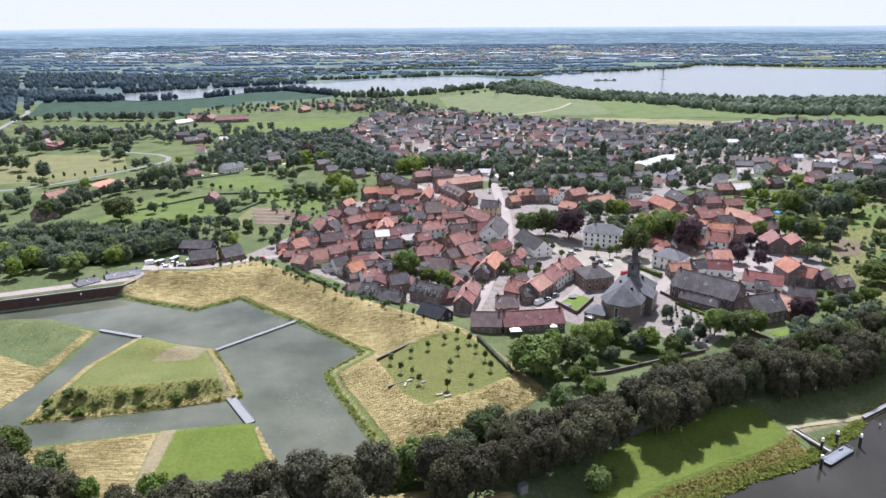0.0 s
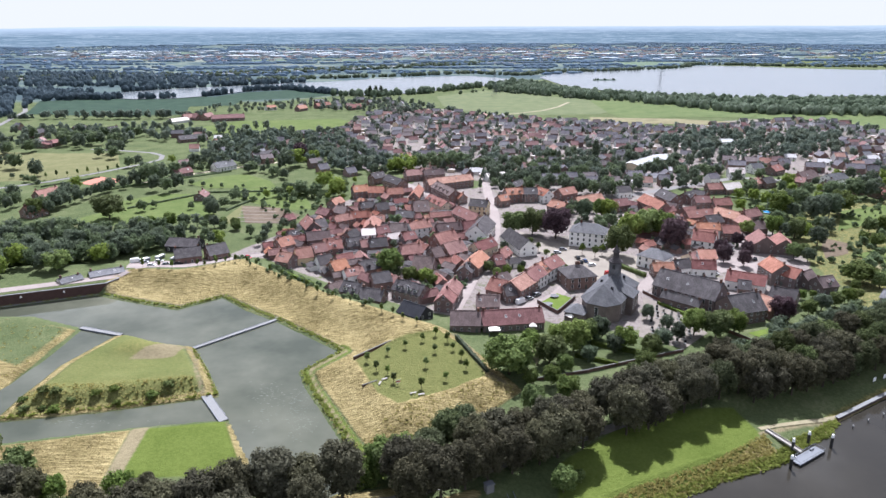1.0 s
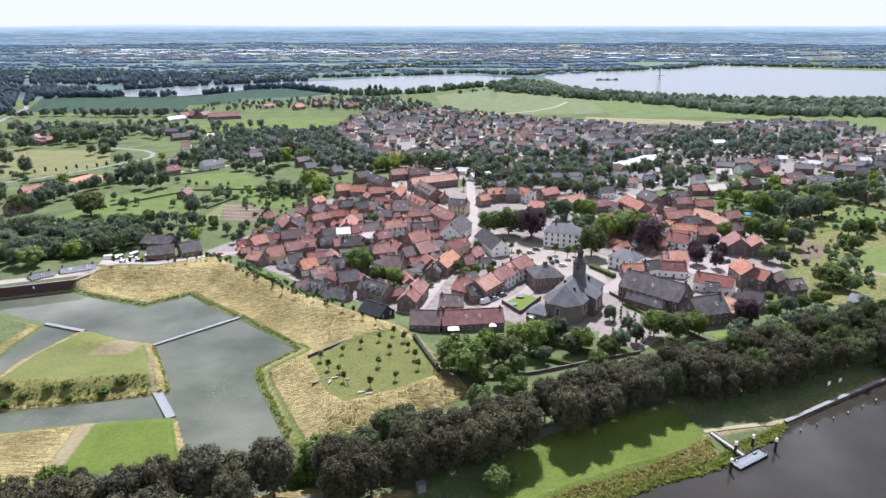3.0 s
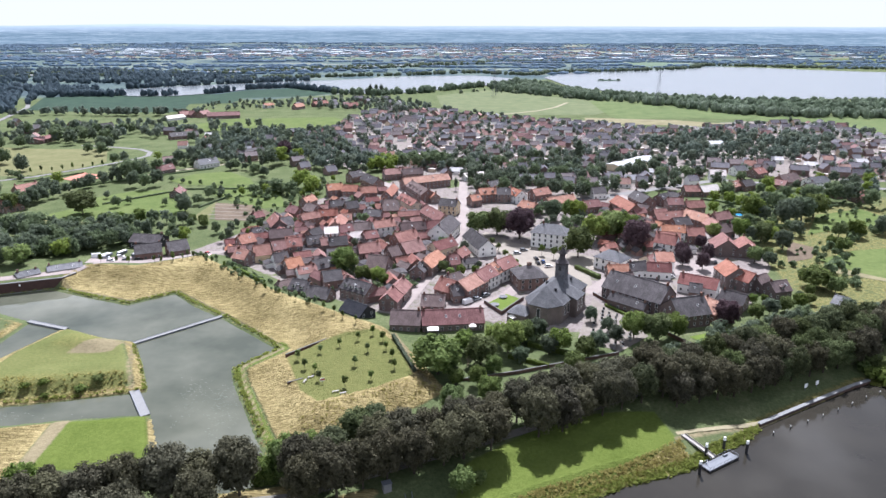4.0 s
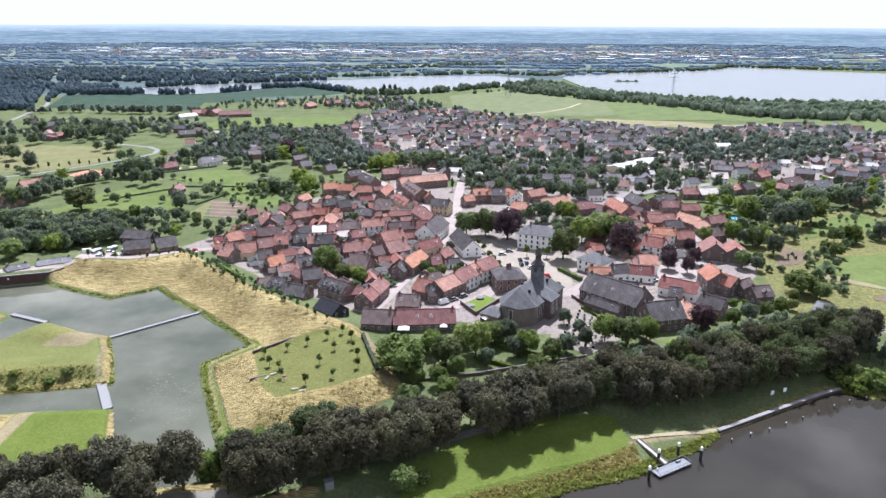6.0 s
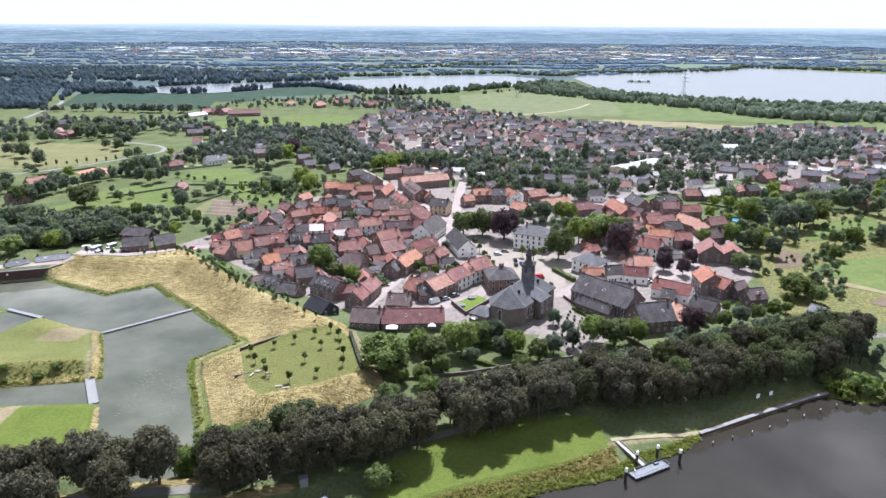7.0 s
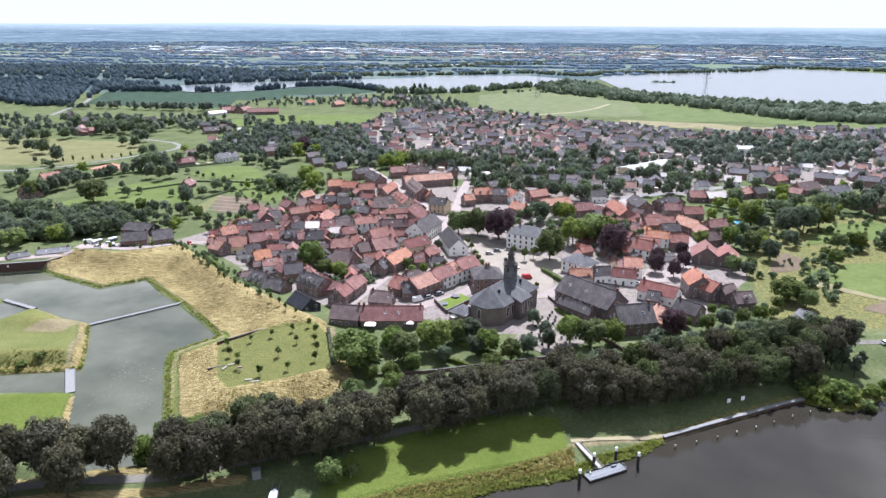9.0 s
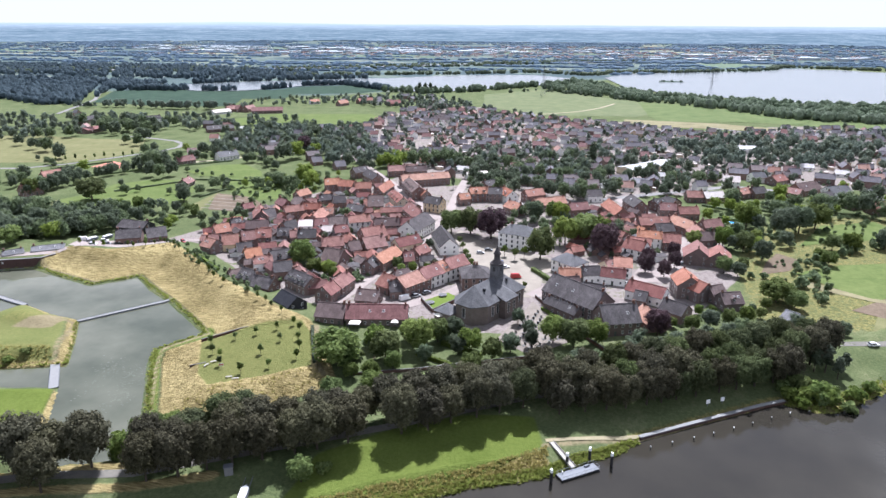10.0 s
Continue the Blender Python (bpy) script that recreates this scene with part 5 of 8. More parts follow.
def pile(x, y, top, r, cap):
    base = thing("mooring_pile", pose(x, y, 0), "black steel mooring pile with white cap" if cap else "slim dark river post with pale top", "pile", "river piles")
    part("shaft", Geo().tube(0, 0, -3, top, r, r, 10).mesh("shaft", BLACK_STEEL), base)
    part("cap", Geo().tube(0, 0, top, top + (1.0 if cap else 0.4), r * 1.1, r * 0.8, 10).mesh("cap", WHITE), base)


for x, y in ((105.2, 162.8), (109.6, 171.0), (116.0, 174.6), (122.0, 173.0)):
    pile(x, y, 3.4, 0.42, True)
for x, y in ((134.0, 184.4), (140.7, 187.8), (147.5, 191.2), (153.9, 194.7), (160.6, 198.5), (167.1, 202.4), (173.9, 206.5), (180.5, 210.2), (187, 212.5)):
    pile(x, y - 1.5, 0.9, 0.16, False)


def dam():
    base = thing("river_dam", pose(0, 0, 0), "low pale concrete river wall with dark sheet piling", "wall", kind="structure")
    line = [(131.5, 187.2), (153.4, 200.4), (173.6, 212.4), (181.2, 216.2)]
    for (ax, ay), (bx, by) in zip(line, line[1:]):
        L, h = math.hypot(bx - ax, by - ay), math.degrees(math.atan2(by - ay, bx - ax))
        m = pose((ax + bx) / 2, (ay + by) / 2, 0, 0, 0, h)
        part("piling", Geo().box(0, 0, -2, L, 0.7, 2.9).mesh("piling", QUAY_BRICK), base, m=m)
        part("capping", Geo().box(0, 0.25, 0.9, L, 1.3, 0.3).mesh("capping", CONCRETE), base, m=m)


dam()

# ---- far country ----
def backdrop_ring():
    g = Geo()
    R, n = 4850, 192
    for i in range(n):
        a0, a1 = (math.radians(-20 + 220 * k / n) for k in (i, i + 1))
        t0, t1 = (110 + 3 * noise.noise((math.degrees(a) * 0.25, 0, 0)) + 11 * math.exp(-((math.degrees(a) - 113) / 5) ** 2) for a in (a0, a1))
        g.poly([(R * math.cos(a0), R * math.sin(a0), -2), (R * math.cos(a1), R * math.sin(a1), -2),
                (R * math.cos(a1), R * math.sin(a1), t1), (R * math.cos(a0), R * math.sin(a0), t0)])
    # the ring glows by itself; haze is painted as blue that pales upward
    m, nt, b = material("far_country_haze_glow")
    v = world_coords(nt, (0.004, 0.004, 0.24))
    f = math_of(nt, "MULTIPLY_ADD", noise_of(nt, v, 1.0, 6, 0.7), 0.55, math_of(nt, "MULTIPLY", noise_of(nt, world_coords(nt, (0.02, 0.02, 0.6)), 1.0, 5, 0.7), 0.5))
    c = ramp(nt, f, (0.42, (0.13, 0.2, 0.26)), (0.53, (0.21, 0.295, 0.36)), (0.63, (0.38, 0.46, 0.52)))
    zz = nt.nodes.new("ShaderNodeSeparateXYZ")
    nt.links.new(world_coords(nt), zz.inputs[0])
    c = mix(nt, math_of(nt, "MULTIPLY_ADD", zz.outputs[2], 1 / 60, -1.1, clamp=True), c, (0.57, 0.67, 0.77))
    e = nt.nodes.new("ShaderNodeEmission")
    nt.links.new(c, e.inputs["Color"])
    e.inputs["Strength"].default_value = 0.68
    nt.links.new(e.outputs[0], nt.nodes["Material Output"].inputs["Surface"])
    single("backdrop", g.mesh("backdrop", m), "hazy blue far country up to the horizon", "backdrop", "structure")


backdrop_ring()


def field(mat, pts, label, z=VILLAGE_Z + 0.25, name="field"):
    return sheet(name, mat, pts, z, label, "field")


sheet("water_lake_west", WATER_LAKE, [(-560, 1170), (-509, 1150), (-452, 1160), (-426, 1185), (-404, 1210), (-370, 1280), (-304, 1335), (-250, 1290), (-187, 1235), (-111, 1205), (-35, 1265), (37, 1355), (118, 1430), (176, 1440), (184, 1532), (125, 1610), (61, 1677), (-59, 1647), (-147, 1602), (-247, 1509), (-316, 1487), (-405, 1419), (-464, 1385), (-526, 1340), (-604, 1259)], 3.6, "broad pale lake", "water")
sheet("water_lake_east", WATER_LAKE, [(222, 1618), (245, 1370), (290, 1300), (400, 1205), (490, 1150), (590, 1160), (720, 1170), (1100, 1190), (1700, 1300), (2600, 1700), (2300, 1900), (1105, 1858), (973, 1935), (869, 2050), (733, 2063), (704, 2007), (625, 1924), (431, 1858), (271, 1756)], 3.6, "broad pale lake with a wooded shore", "water")
field(FIELD_MEADOW, [(-10, 1192), (80, 1306), (128, 1244), (200, 1171), (240, 1129), (321, 1094), (217, 940), (171, 937), (95, 932), (57, 960), (7, 1010)], "pale green meadow beside the lake")
field(FIELD_FAR, [(238, 1121), (321, 1094), (380, 1003), (433, 938), (403, 897), (350, 909), (238, 896), (232, 941)], "bright green crop field", VILLAGE_Z + 0.29)
field(FIELD_STRAW, [(197, 910), (308, 890), (368, 858), (351, 828), (295, 843), (229, 848), (192, 876)], "strip of dry straw-coloured stubble", VILLAGE_Z + 0.33)
field(FIELD_FAR, [(433, 938), (584, 921), (1100, 960), (1200, 850), (760, 790), (505, 778), (477, 806), (459, 865), (401, 891)], "long green field behind the houses")
ribbon("path_meadow", TRODDEN, [(72, 930), (111, 955), (145, 984), (174, 1029), (200, 1092)], 5, "pale sandy track across the meadow", "path", 0.35)
ribbon("road_field", ASPHALT, [(290, 850), (310, 832), (330, 815)], 6, "pale lane between field and houses", "road", 0.42)
ribbon("track_field", TRODDEN, [(196, 893), (250, 888), (308, 880)], 2.5, "narrow track along the stubble", "path", 0.42)
field(FIELD_DARK, [(-580, 959), (-658, 1130), (-572, 1166), (-463, 1165), (-446, 1190), (-392, 1198), (-362, 1275), (-295, 1318), (-187, 1245), (-222, 1175), (-327, 1138), (-320, 1061), (-382, 1048), (-354, 949), (-452, 935)], "dark green crop field")
field(FIELD_GREEN, [(-305, 800), (-254, 880), (-133, 900), (-105, 860), (-137, 800), (-270, 770)], "green paddock behind farm buildings")
field(FIELD_PALE, [(-335, 527), (-398, 627), (-440, 660), (-361, 649), (-309, 652), (-277, 587), (-287, 558), (-308, 529)], "dry pale sports meadow", VILLAGE_Z + 0.12)
field(FIELD_PALE, [(-335, 527), (-398, 627), (-440, 660), (-520, 640), (-480, 560), (-400, 510)], "dry pale meadow with round trees", VILLAGE_Z + 0.13)
field(FIELD_GREEN, [(-228, 412), (-218, 431), (-219, 461), (-200, 481), (-171, 483), (-153, 458), (-141, 425), (-146, 416), (-183, 401), (-213, 398)], "green paddock between hedges", VILLAGE_Z + 0.12)
field(FIELD_PALE, [(-236, 388), (-228, 411), (-213, 397), (-184, 400), (-184, 391), (-213, 388)], "dry mown strip beside the paddock", VILLAGE_Z + 0.13)
field(FIELD_GREEN, [(-190, 515), (-180, 541), (-157, 552), (-130, 525), (-121, 505), (-141, 502), (-171, 500)], "green orchard meadow", VILLAGE_Z + 0.12)
field(FIELD_GREEN, [(-150, 500), (-120, 503), (-95, 480), (-80, 440), (-100, 432), (-140, 470)], "green garden meadow with young fruit trees", VILLAGE_Z + 0.11)
field(SOIL, [(-131, 448), (-103, 442), (-86, 424), (-87, 404), (-116, 405)], "bare vegetable plots with rows", VILLAGE_Z + 0.13)
field(FIELD_PALE, [(-131, 452), (-133, 405), (-119, 402), (-130, 447)], "dry grass strip beside the plots", VILLAGE_Z + 0.14)
for k in range(5):
    ribbon("plot_path", GRAVE_GRAVEL, [(-129 + k * 1.5, 443 - k * 8.5), (-108 + k * 4.5, 440 - k * 8.5)], 1.2, "trodden strip between vegetable beds", "path", 0.16)
field(FIELD_GREEN, [(223, 341), (250, 357), (300, 370), (340, 340), (280, 300), (244, 310)], "bright green meadow", VILLAGE_Z + 0.12)
field(FIELD_GREEN, [(240, 387), (266, 431), (303, 447), (310, 413), (265, 399)], "bright green garden meadow", VILLAGE_Z + 0.12)
field(SOIL, [(232, 296), (252, 312), (300, 300), (330, 300), (300, 284), (250, 284)], "bare garden plots beside the pasture", VILLAGE_Z + 0.14)
field(SOIL, [(206, 336), (214, 356), (224, 372), (232, 362), (222, 344)], "bare vegetable strip between gardens", VILLAGE_Z + 0.14)
field(FIELD_STRAW, [(222, 322), (245, 308), (285, 297), (345, 338), (350, 346), (282, 302), (246, 312), (226, 330)], "dry straw-coloured field margin", VILLAGE_Z + 0.145)
field(FIELD_PALE, [(225, 262), (245, 300), (330, 330), (420, 330), (420, 260), (300, 268)], "dry pale pasture beside the road", VILLAGE_Z + 0.12)
sheet("tennis_court", plain("court_clay", (0.36, 0.14, 0.09), 0.9), [(-277.6, 518), (-273, 542.5), (-248.4, 530.5), (-251, 504)], VILLAGE_Z + 0.16, "red clay tennis court", "court")
sheet("tennis_court", bpy.data.materials["court_clay"], [(-298, 491), (-293, 505), (-281, 490), (-284, 474)], VILLAGE_Z + 0.16, "red clay tennis court beside the hall", "court")
sheet("motorway", CONCRETE, [(-1300, 1480), (-529, 1760), (-297, 1925), (-51, 2140), (153, 2230), (400, 2290), (400, 2320), (150, 2262), (-55, 2172), (-305, 1955), (-537, 1790), (-1300, 1515)], 5.0, "pale straight motorway far off", "road")
# fields beyond the lakes: greens greyed in the base colour to imitate haze
PLAIN_GREEN_HAZED = turf("plain_green_hazed", (0.085, 0.12, 0.085), (0.12, 0.155, 0.105), 0.02)
PLAIN_PALE_HAZED = turf("plain_pale_hazed", (0.15, 0.165, 0.12), (0.2, 0.205, 0.15), 0.02)
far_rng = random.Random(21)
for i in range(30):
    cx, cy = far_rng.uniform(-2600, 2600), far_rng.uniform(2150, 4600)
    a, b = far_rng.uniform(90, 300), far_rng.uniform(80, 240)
    field(far_rng.choice((PLAIN_GREEN_HAZED, PLAIN_PALE_HAZED)), [(cx - a, cy - b * 0.3), (cx - a * 0.2, cy - b), (cx + a, cy - b * 0.2), (cx + a * 0.3, cy + b)], "haze-greyed far field in the plain", VILLAGE_Z + 0.4 + 0.02 * i)


def inside(x, y, poly):
    hit_ = False
    for (ax, ay), (bx, by) in zip(poly, poly[1:] + poly[:1]):
        if (ay > y) != (by > y) and x < (bx - ax) * (y - ay) / (by - ay) + ax:
            hit_ = not hit_
    return hit_


def scatter(poly, count, gap, seed, clear_of_houses=2.0):
    rnd = random.Random(seed)
    xs, ys = [p[0] for p in poly], [p[1] for p in poly]
    out, homes = [], np.array(built)
    for _ in range(count * 12):
        x, y = rnd.uniform(min(xs), max(xs)), rnd.uniform(min(ys), max(ys))
        if not inside(x, y, poly) or any((x - a) ** 2 + (y - b) ** 2 < gap * gap for a, b in out):
            continue
        if (((x - homes[:, 0]) ** 2 + (y - homes[:, 1]) ** 2) < (homes[:, 2] * 0.75 + clear_of_houses) ** 2).any():
            continue
        out.append((x, y))
        if len(out) >= count:
            break
    return out


def woods(name, spots, h0, h1, mat, label, wide=0.55, leaves_each=10, z=VILLAGE_Z, stretch=1.0):
    """Far trees, too many to count, as one mesh of uneven leafy heaps."""
    rng = np.random.default_rng(len(spots))
    verts, faces = [], []
    for x, y in spots:
        h = rng.uniform(h0, h1)
        r = h * wide * rng.uniform(0.8, 1.2)
        base, ring = len(verts), 6
        for zf, rf in ((0.0, 0.55), (0.35, 1.0), (0.72, 0.78)):
            for k in range(ring):
                a = 2 * math.pi * k / ring
                w = r * rf * rng.uniform(0.75, 1.2)
                verts.append((x + stretch * w * math.cos(a), y + w * math.sin(a), z + h * (zf + rng.uniform(-0.06, 0.06))))
        verts.append((x + rng.uniform(-0.2, 0.2) * r, y, z + h))
        for q in range(2):
            for k in range(ring):
                a, b = base + q * ring + k, base + q * ring + (k + 1) % ring
                faces.append((a, b, b + ring, a + ring))
        for k in range(ring):
            faces.append((base + 2 * ring + k, base + 2 * ring + (k + 1) % ring, base + 3 * ring))
        if leaves_each:
            d = rng.normal(size=(leaves_each, 3))
            d /= np.linalg.norm(d, axis=1)[:, None]
            d[:, 2] = np.abs(d[:, 2])
            c = np.array([x, y, z + h * 0.45]) + d * np.array([r * stretch, r, h * 0.55])
            t = np.cross(d, rng.normal(size=(leaves_each, 3)))
            t /= np.linalg.norm(t, axis=1)[:, None]
            s, k, n = np.cross(d, t), r * (0.33 if leaves_each < 20 else 0.26), len(verts)
            verts += np.stack([c - t * k, c - s * k * 0.7 + d * 0.3, c + t * k, c + s * k * 0.7], 1).reshape(-1, 3).tolist()
            faces += [(n + 4 * i, n + 4 * i + 1, n + 4 * i + 2, n + 4 * i + 3) for i in range(leaves_each)]
    me = bpy.data.meshes.new(name)
    me.from_pydata(verts, [], faces)
    me.materials.append(mat)
    single(name, me, label, "woods", "stuff")


def belt(line, width, step, seed):
    """Spots along a line, in a belt of that width."""
    rnd = random.Random(seed)
    out = []
    for (ax, ay), (bx, by) in zip(line, line[1:]):
        d = math.hypot(bx - ax, by - ay)
        n = max(1, int(d / step * max(1, width / step)))
        for _ in range(n):
            t, o = rnd.random(), rnd.uniform(-width / 2, width / 2)
            out.append((ax + (bx - ax) * t - (by - ay) / d * o, ay + (by - ay) * t + (bx - ax) / d * o))
    return out


# shore woods between the meadows and the lakes
def fill(poly, step, seed):
    """Spots all over an outline."""
    rnd, out = random.Random(seed), []
    xs, ys = [p[0] for p in poly], [p[1] for p in poly]
    for _ in range(int((max(xs) - min(xs)) * (max(ys) - min(ys)) / step ** 2)):
        p = rnd.uniform(min(xs), max(xs)), rnd.uniform(min(ys), max(ys))
        if inside(*p, poly):
            out.append(p)
    return out


SHORE = [(239, 1128), (325, 1094), (383, 1005), (437, 942), (560, 927), (900, 945), (1500, 1010), (1600, 1150), (1000, 1110), (720, 1095), (600, 1105), (560, 1108), (482, 1105), (403, 1150), (314, 1195), (272, 1245), (239, 1310), (190, 1440), (150, 1500), (110, 1400), (85, 1320), (128, 1252), (200, 1178)]
woods("shore_woods", fill(SHORE, 9.5, 1) + belt([(-190, 1222), (-111, 1195), (-35, 1250), (37, 1340), (110, 1410)], 24, 9, 2), 6, 13, LEAF_FAR_HAZED, "dense green woods along the lake shore", 0.46, 18)
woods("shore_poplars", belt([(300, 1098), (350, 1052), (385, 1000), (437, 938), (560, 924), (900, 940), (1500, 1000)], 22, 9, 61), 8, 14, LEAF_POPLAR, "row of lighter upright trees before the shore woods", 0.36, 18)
woods("meadow_bushes", belt([(5, 1008), (60, 955), (100, 925)], 10, 14, 71) + belt([(30, 1230), (75, 1290), (150, 1225), (220, 1150)], 12, 12, 72), 2, 7, LEAF_FAR_HAZED, "bushes along the meadow edges", 0.55, 14)
FIELD_ROW = [(-470, 905), (-400, 905), (-345, 915)]
WEST_LOW = [(-1500, 1250), (-1100, 1250), (-640, 1225), (-680, 1150), (-610, 1010), (-575, 930), (-620, 905), (-737, 965), (-1000, 1000)]
WEST_HIGH = [(-1700, 1500), (-1200, 1420), (-800, 1400), (-590, 1400), (-450, 1480), (-420, 1560), (-560, 1660), (-900, 1800), (-1700, 1750)]
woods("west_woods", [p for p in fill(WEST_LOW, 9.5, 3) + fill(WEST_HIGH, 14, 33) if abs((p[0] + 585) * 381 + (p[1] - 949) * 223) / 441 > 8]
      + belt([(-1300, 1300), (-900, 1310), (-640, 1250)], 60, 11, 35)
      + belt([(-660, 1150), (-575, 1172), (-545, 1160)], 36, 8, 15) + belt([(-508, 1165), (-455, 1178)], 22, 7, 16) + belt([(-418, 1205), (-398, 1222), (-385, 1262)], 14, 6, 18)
      + belt([(-370, 1292), (-300, 1342), (-250, 1292), (-190, 1232)], 16, 6.5, 17) + belt([(-600, 1300), (-470, 1410), (-300, 1510)], 30, 9, 19), 7, 13, LEAF_WEST_HAZED, "haze-blued woods beyond the dark field", 0.42, 26)
for x, y in belt([(-556, 885), (-515, 905), (-470, 908)], 16, 8, 36) + belt(FIELD_ROW + [(-310, 905)], 14, 6.5, 37):
    plant_stuff(tree_counter.choice(("far_dark", "far_dark", "far")), x, y, tree_counter.uniform(7, 13), tree_counter.uniform(0.85, 1.1))
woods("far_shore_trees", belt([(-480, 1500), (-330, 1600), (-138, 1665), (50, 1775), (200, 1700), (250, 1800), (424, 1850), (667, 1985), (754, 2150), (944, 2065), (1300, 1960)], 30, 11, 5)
      + belt([(-1300, 1540), (-529, 1800), (-297, 1975), (153, 2280), (400, 2340)], 14, 10, 6) + belt([(-1300, 1440), (-529, 1710), (-297, 1880), (100, 2180)], 14, 10, 7), 6, 10, LEAF_FAR_HAZED, "tree lines on the far lake shore")
plain_rng = random.Random(8)
far_spots = []
for i in range(760):
    cx, cy = plain_rng.uniform(-2900, 3000), 2250 + 2450 * plain_rng.random() ** 0.8
    far_spots += belt([(cx, cy), (cx + plain_rng.uniform(60, 320), cy + plain_rng.uniform(-30, 30))], plain_rng.uniform(8, 45), 16, 100 + i)
LAKE_EAST = [(224, 1633), (265, 1509), (495, 1334), (816, 1290), (2600, 1500), (2300, 1990), (1137, 1960), (944, 2070), (754, 2157), (667, 1992), (424, 1855)]
LAKE_WEST = [(-700, 1240), (-300, 1290), (83, 1440), (190, 1577), (60, 1770), (-138, 1665), (-433, 1477)]
for i in range(150):
    cx, cy = plain_rng.uniform(-1900, 1900), plain_rng.uniform(1680, 2450)
    row = belt([(cx, cy), (cx + plain_rng.uniform(80, 420), cy + plain_rng.uniform(-25, 60))], plain_rng.choice((6, 8, 24)), 13, 800 + i)
    far_spots += [p for p in row if not inside(*p, LAKE_EAST) and not inside(*p, LAKE_WEST)]
woods("far_plain_woods", far_spots, 3.5, 7.5, LEAF_PLAIN_HAZED, "haze-blued woods and hedgerows across the far plain", 0.6, 0, stretch=2.6)


FAR_SHEET = plain("far_sheet_metal", (0.34, 0.385, 0.42), 0.7)


def far_town(name, spots, seed, label, big=1.0):
    rnd = random.Random(seed)
    walls, roofs = Geo(), Geo()
    for x, y in spots:
        L, W, h = rnd.uniform(8, 22) * big, rnd.uniform(8, 12) * big, rnd.uniform(4, 8) * (1 + 0.3 * (big - 1))
        walls.box(x, y, 0, L, W, h, rnd.choice((0, 12, -10, 90)))
        roofs.box(x, y, h, L + 0.6, W + 0.6, rnd.uniform(0.6, 3.2) if big < 1.5 else 0.7, 0)
    single(name, walls.mesh(name, WALLS["w"][0] if big < 1.5 else FAR_SHEET), label, "buildings", "stuff")
    single(name + "_roofs", roofs.mesh(name, FAR_SHEET if big > 1.5 else SUBURB_ROOFS["r"][0]), "roofs of the far town", "roofs", "stuff")


town = random.Random(4)
far_town("far_town", [(town.gauss(300, 700), town.uniform(2500, 3700)) for _ in range(720)] + [(town.gauss(-1000, 500), town.uniform(2400, 3200)) for _ in range(160)], 14, "pale houses of a far town")
far_town("far_sheds", [(town.gauss(-700, 600), town.uniform(2700, 3300)) for _ in range(95)] + [(town.gauss(-1500, 260), town.uniform(2900, 3300)) for _ in range(26)] + [(town.gauss(900, 400), town.uniform(2400, 2900)) for _ in range(26)], 15, "pale far industrial sheds", 3.2)


def pylon(x, y, h):
    base = thing("pylon", pose(x, y, VILLAGE_Z, 0, 0, 20), "grey lattice electricity pylon in the field", "pylon", "pylons")
    for sx in (-1, 1):
        for sy in (-1, 1):
            part("leg", Geo().tube(sx * 3.6, sy * 3.6, 0, h, 0.22, 0.12, 4, -sx * 3.5, -sy * 3.5).mesh("leg", METAL), base)
    for i in range(9):
        z0, z1 = h * i / 9, h * (i + 1) / 9
        w0, w1 = 3.6 - 3.5 * i / 9, 3.6 - 3.5 * (i + 1) / 9
        for s in (-1, 1):
            part("brace", Geo().tube(-w0, s * w0, z0, z1, 0.1, 0.1, 4, w0 + w1, s * (w1 - w0)).mesh("brace", METAL), base)
    for z, w in ((h * 0.70, 13), (h * 0.80, 17), (h * 0.90, 11)):
        part("cross_arm", Geo().box(0, 0, z, w, 0.5, 0.45).mesh("cross_arm", METAL), base)


pylon(331, 1059, 54)
pylon(90, 1195, 50)

g = Geo()
g.poly([(325, 1525, 3.9), (350, 1518, 3.9), (380, 1530, 3.9), (372, 1548, 3.9), (340, 1552, 3.9)])
single("lake_island", g.mesh("lake_island", FIELD_DARK), "small dark grassy island in the lake", "island", "structure")
woods("island_scrub", belt([(328, 1535), (376, 1538)], 14, 8, 51), 2, 4, LEAF_DARK, "dark scrub on the lake island", z=3.6)
ribbon("road_far", ASPHALT, [(-538, 824), (-597, 987), (-700, 1160), (-799, 1332)], 6, "pale track climbing through the far woods", "road", 0.4)
# ---- outer village ----
SHEET_ROOF = plain("pale_sheet_metal", (0.29, 0.295, 0.295), 0.7)
hall = thing("warehouse", pose(184, 586, VILLAGE_Z, 0, 0, 45), "long low warehouse with a bright white sheet roof", "warehouse")
part("wall", wall_mesh(58, 17, 4.5, 6.2, WALLS["c"][0], False), hall)
part("roof", roof_mesh(58, 17, 4.5, 6.2, SHEET_ROOF, False), hall)
small_hall = thing("warehouse", pose(286, 690, VILLAGE_Z, 0, 0, 10), "white gabled hall with a bright roof", "warehouse")
part("wall", wall_mesh(22, 13, 4, 6.2, WALLS["w"][0], False), small_hall)
part("roof", roof_mesh(22, 13, 4, 6.2, SHEET_ROOF, False), small_hall)
for k in range(-3, 4):
    built.append((184 + k * 7.5, 580 + k * 7.5, 15))
built.append((286, 686, 16))

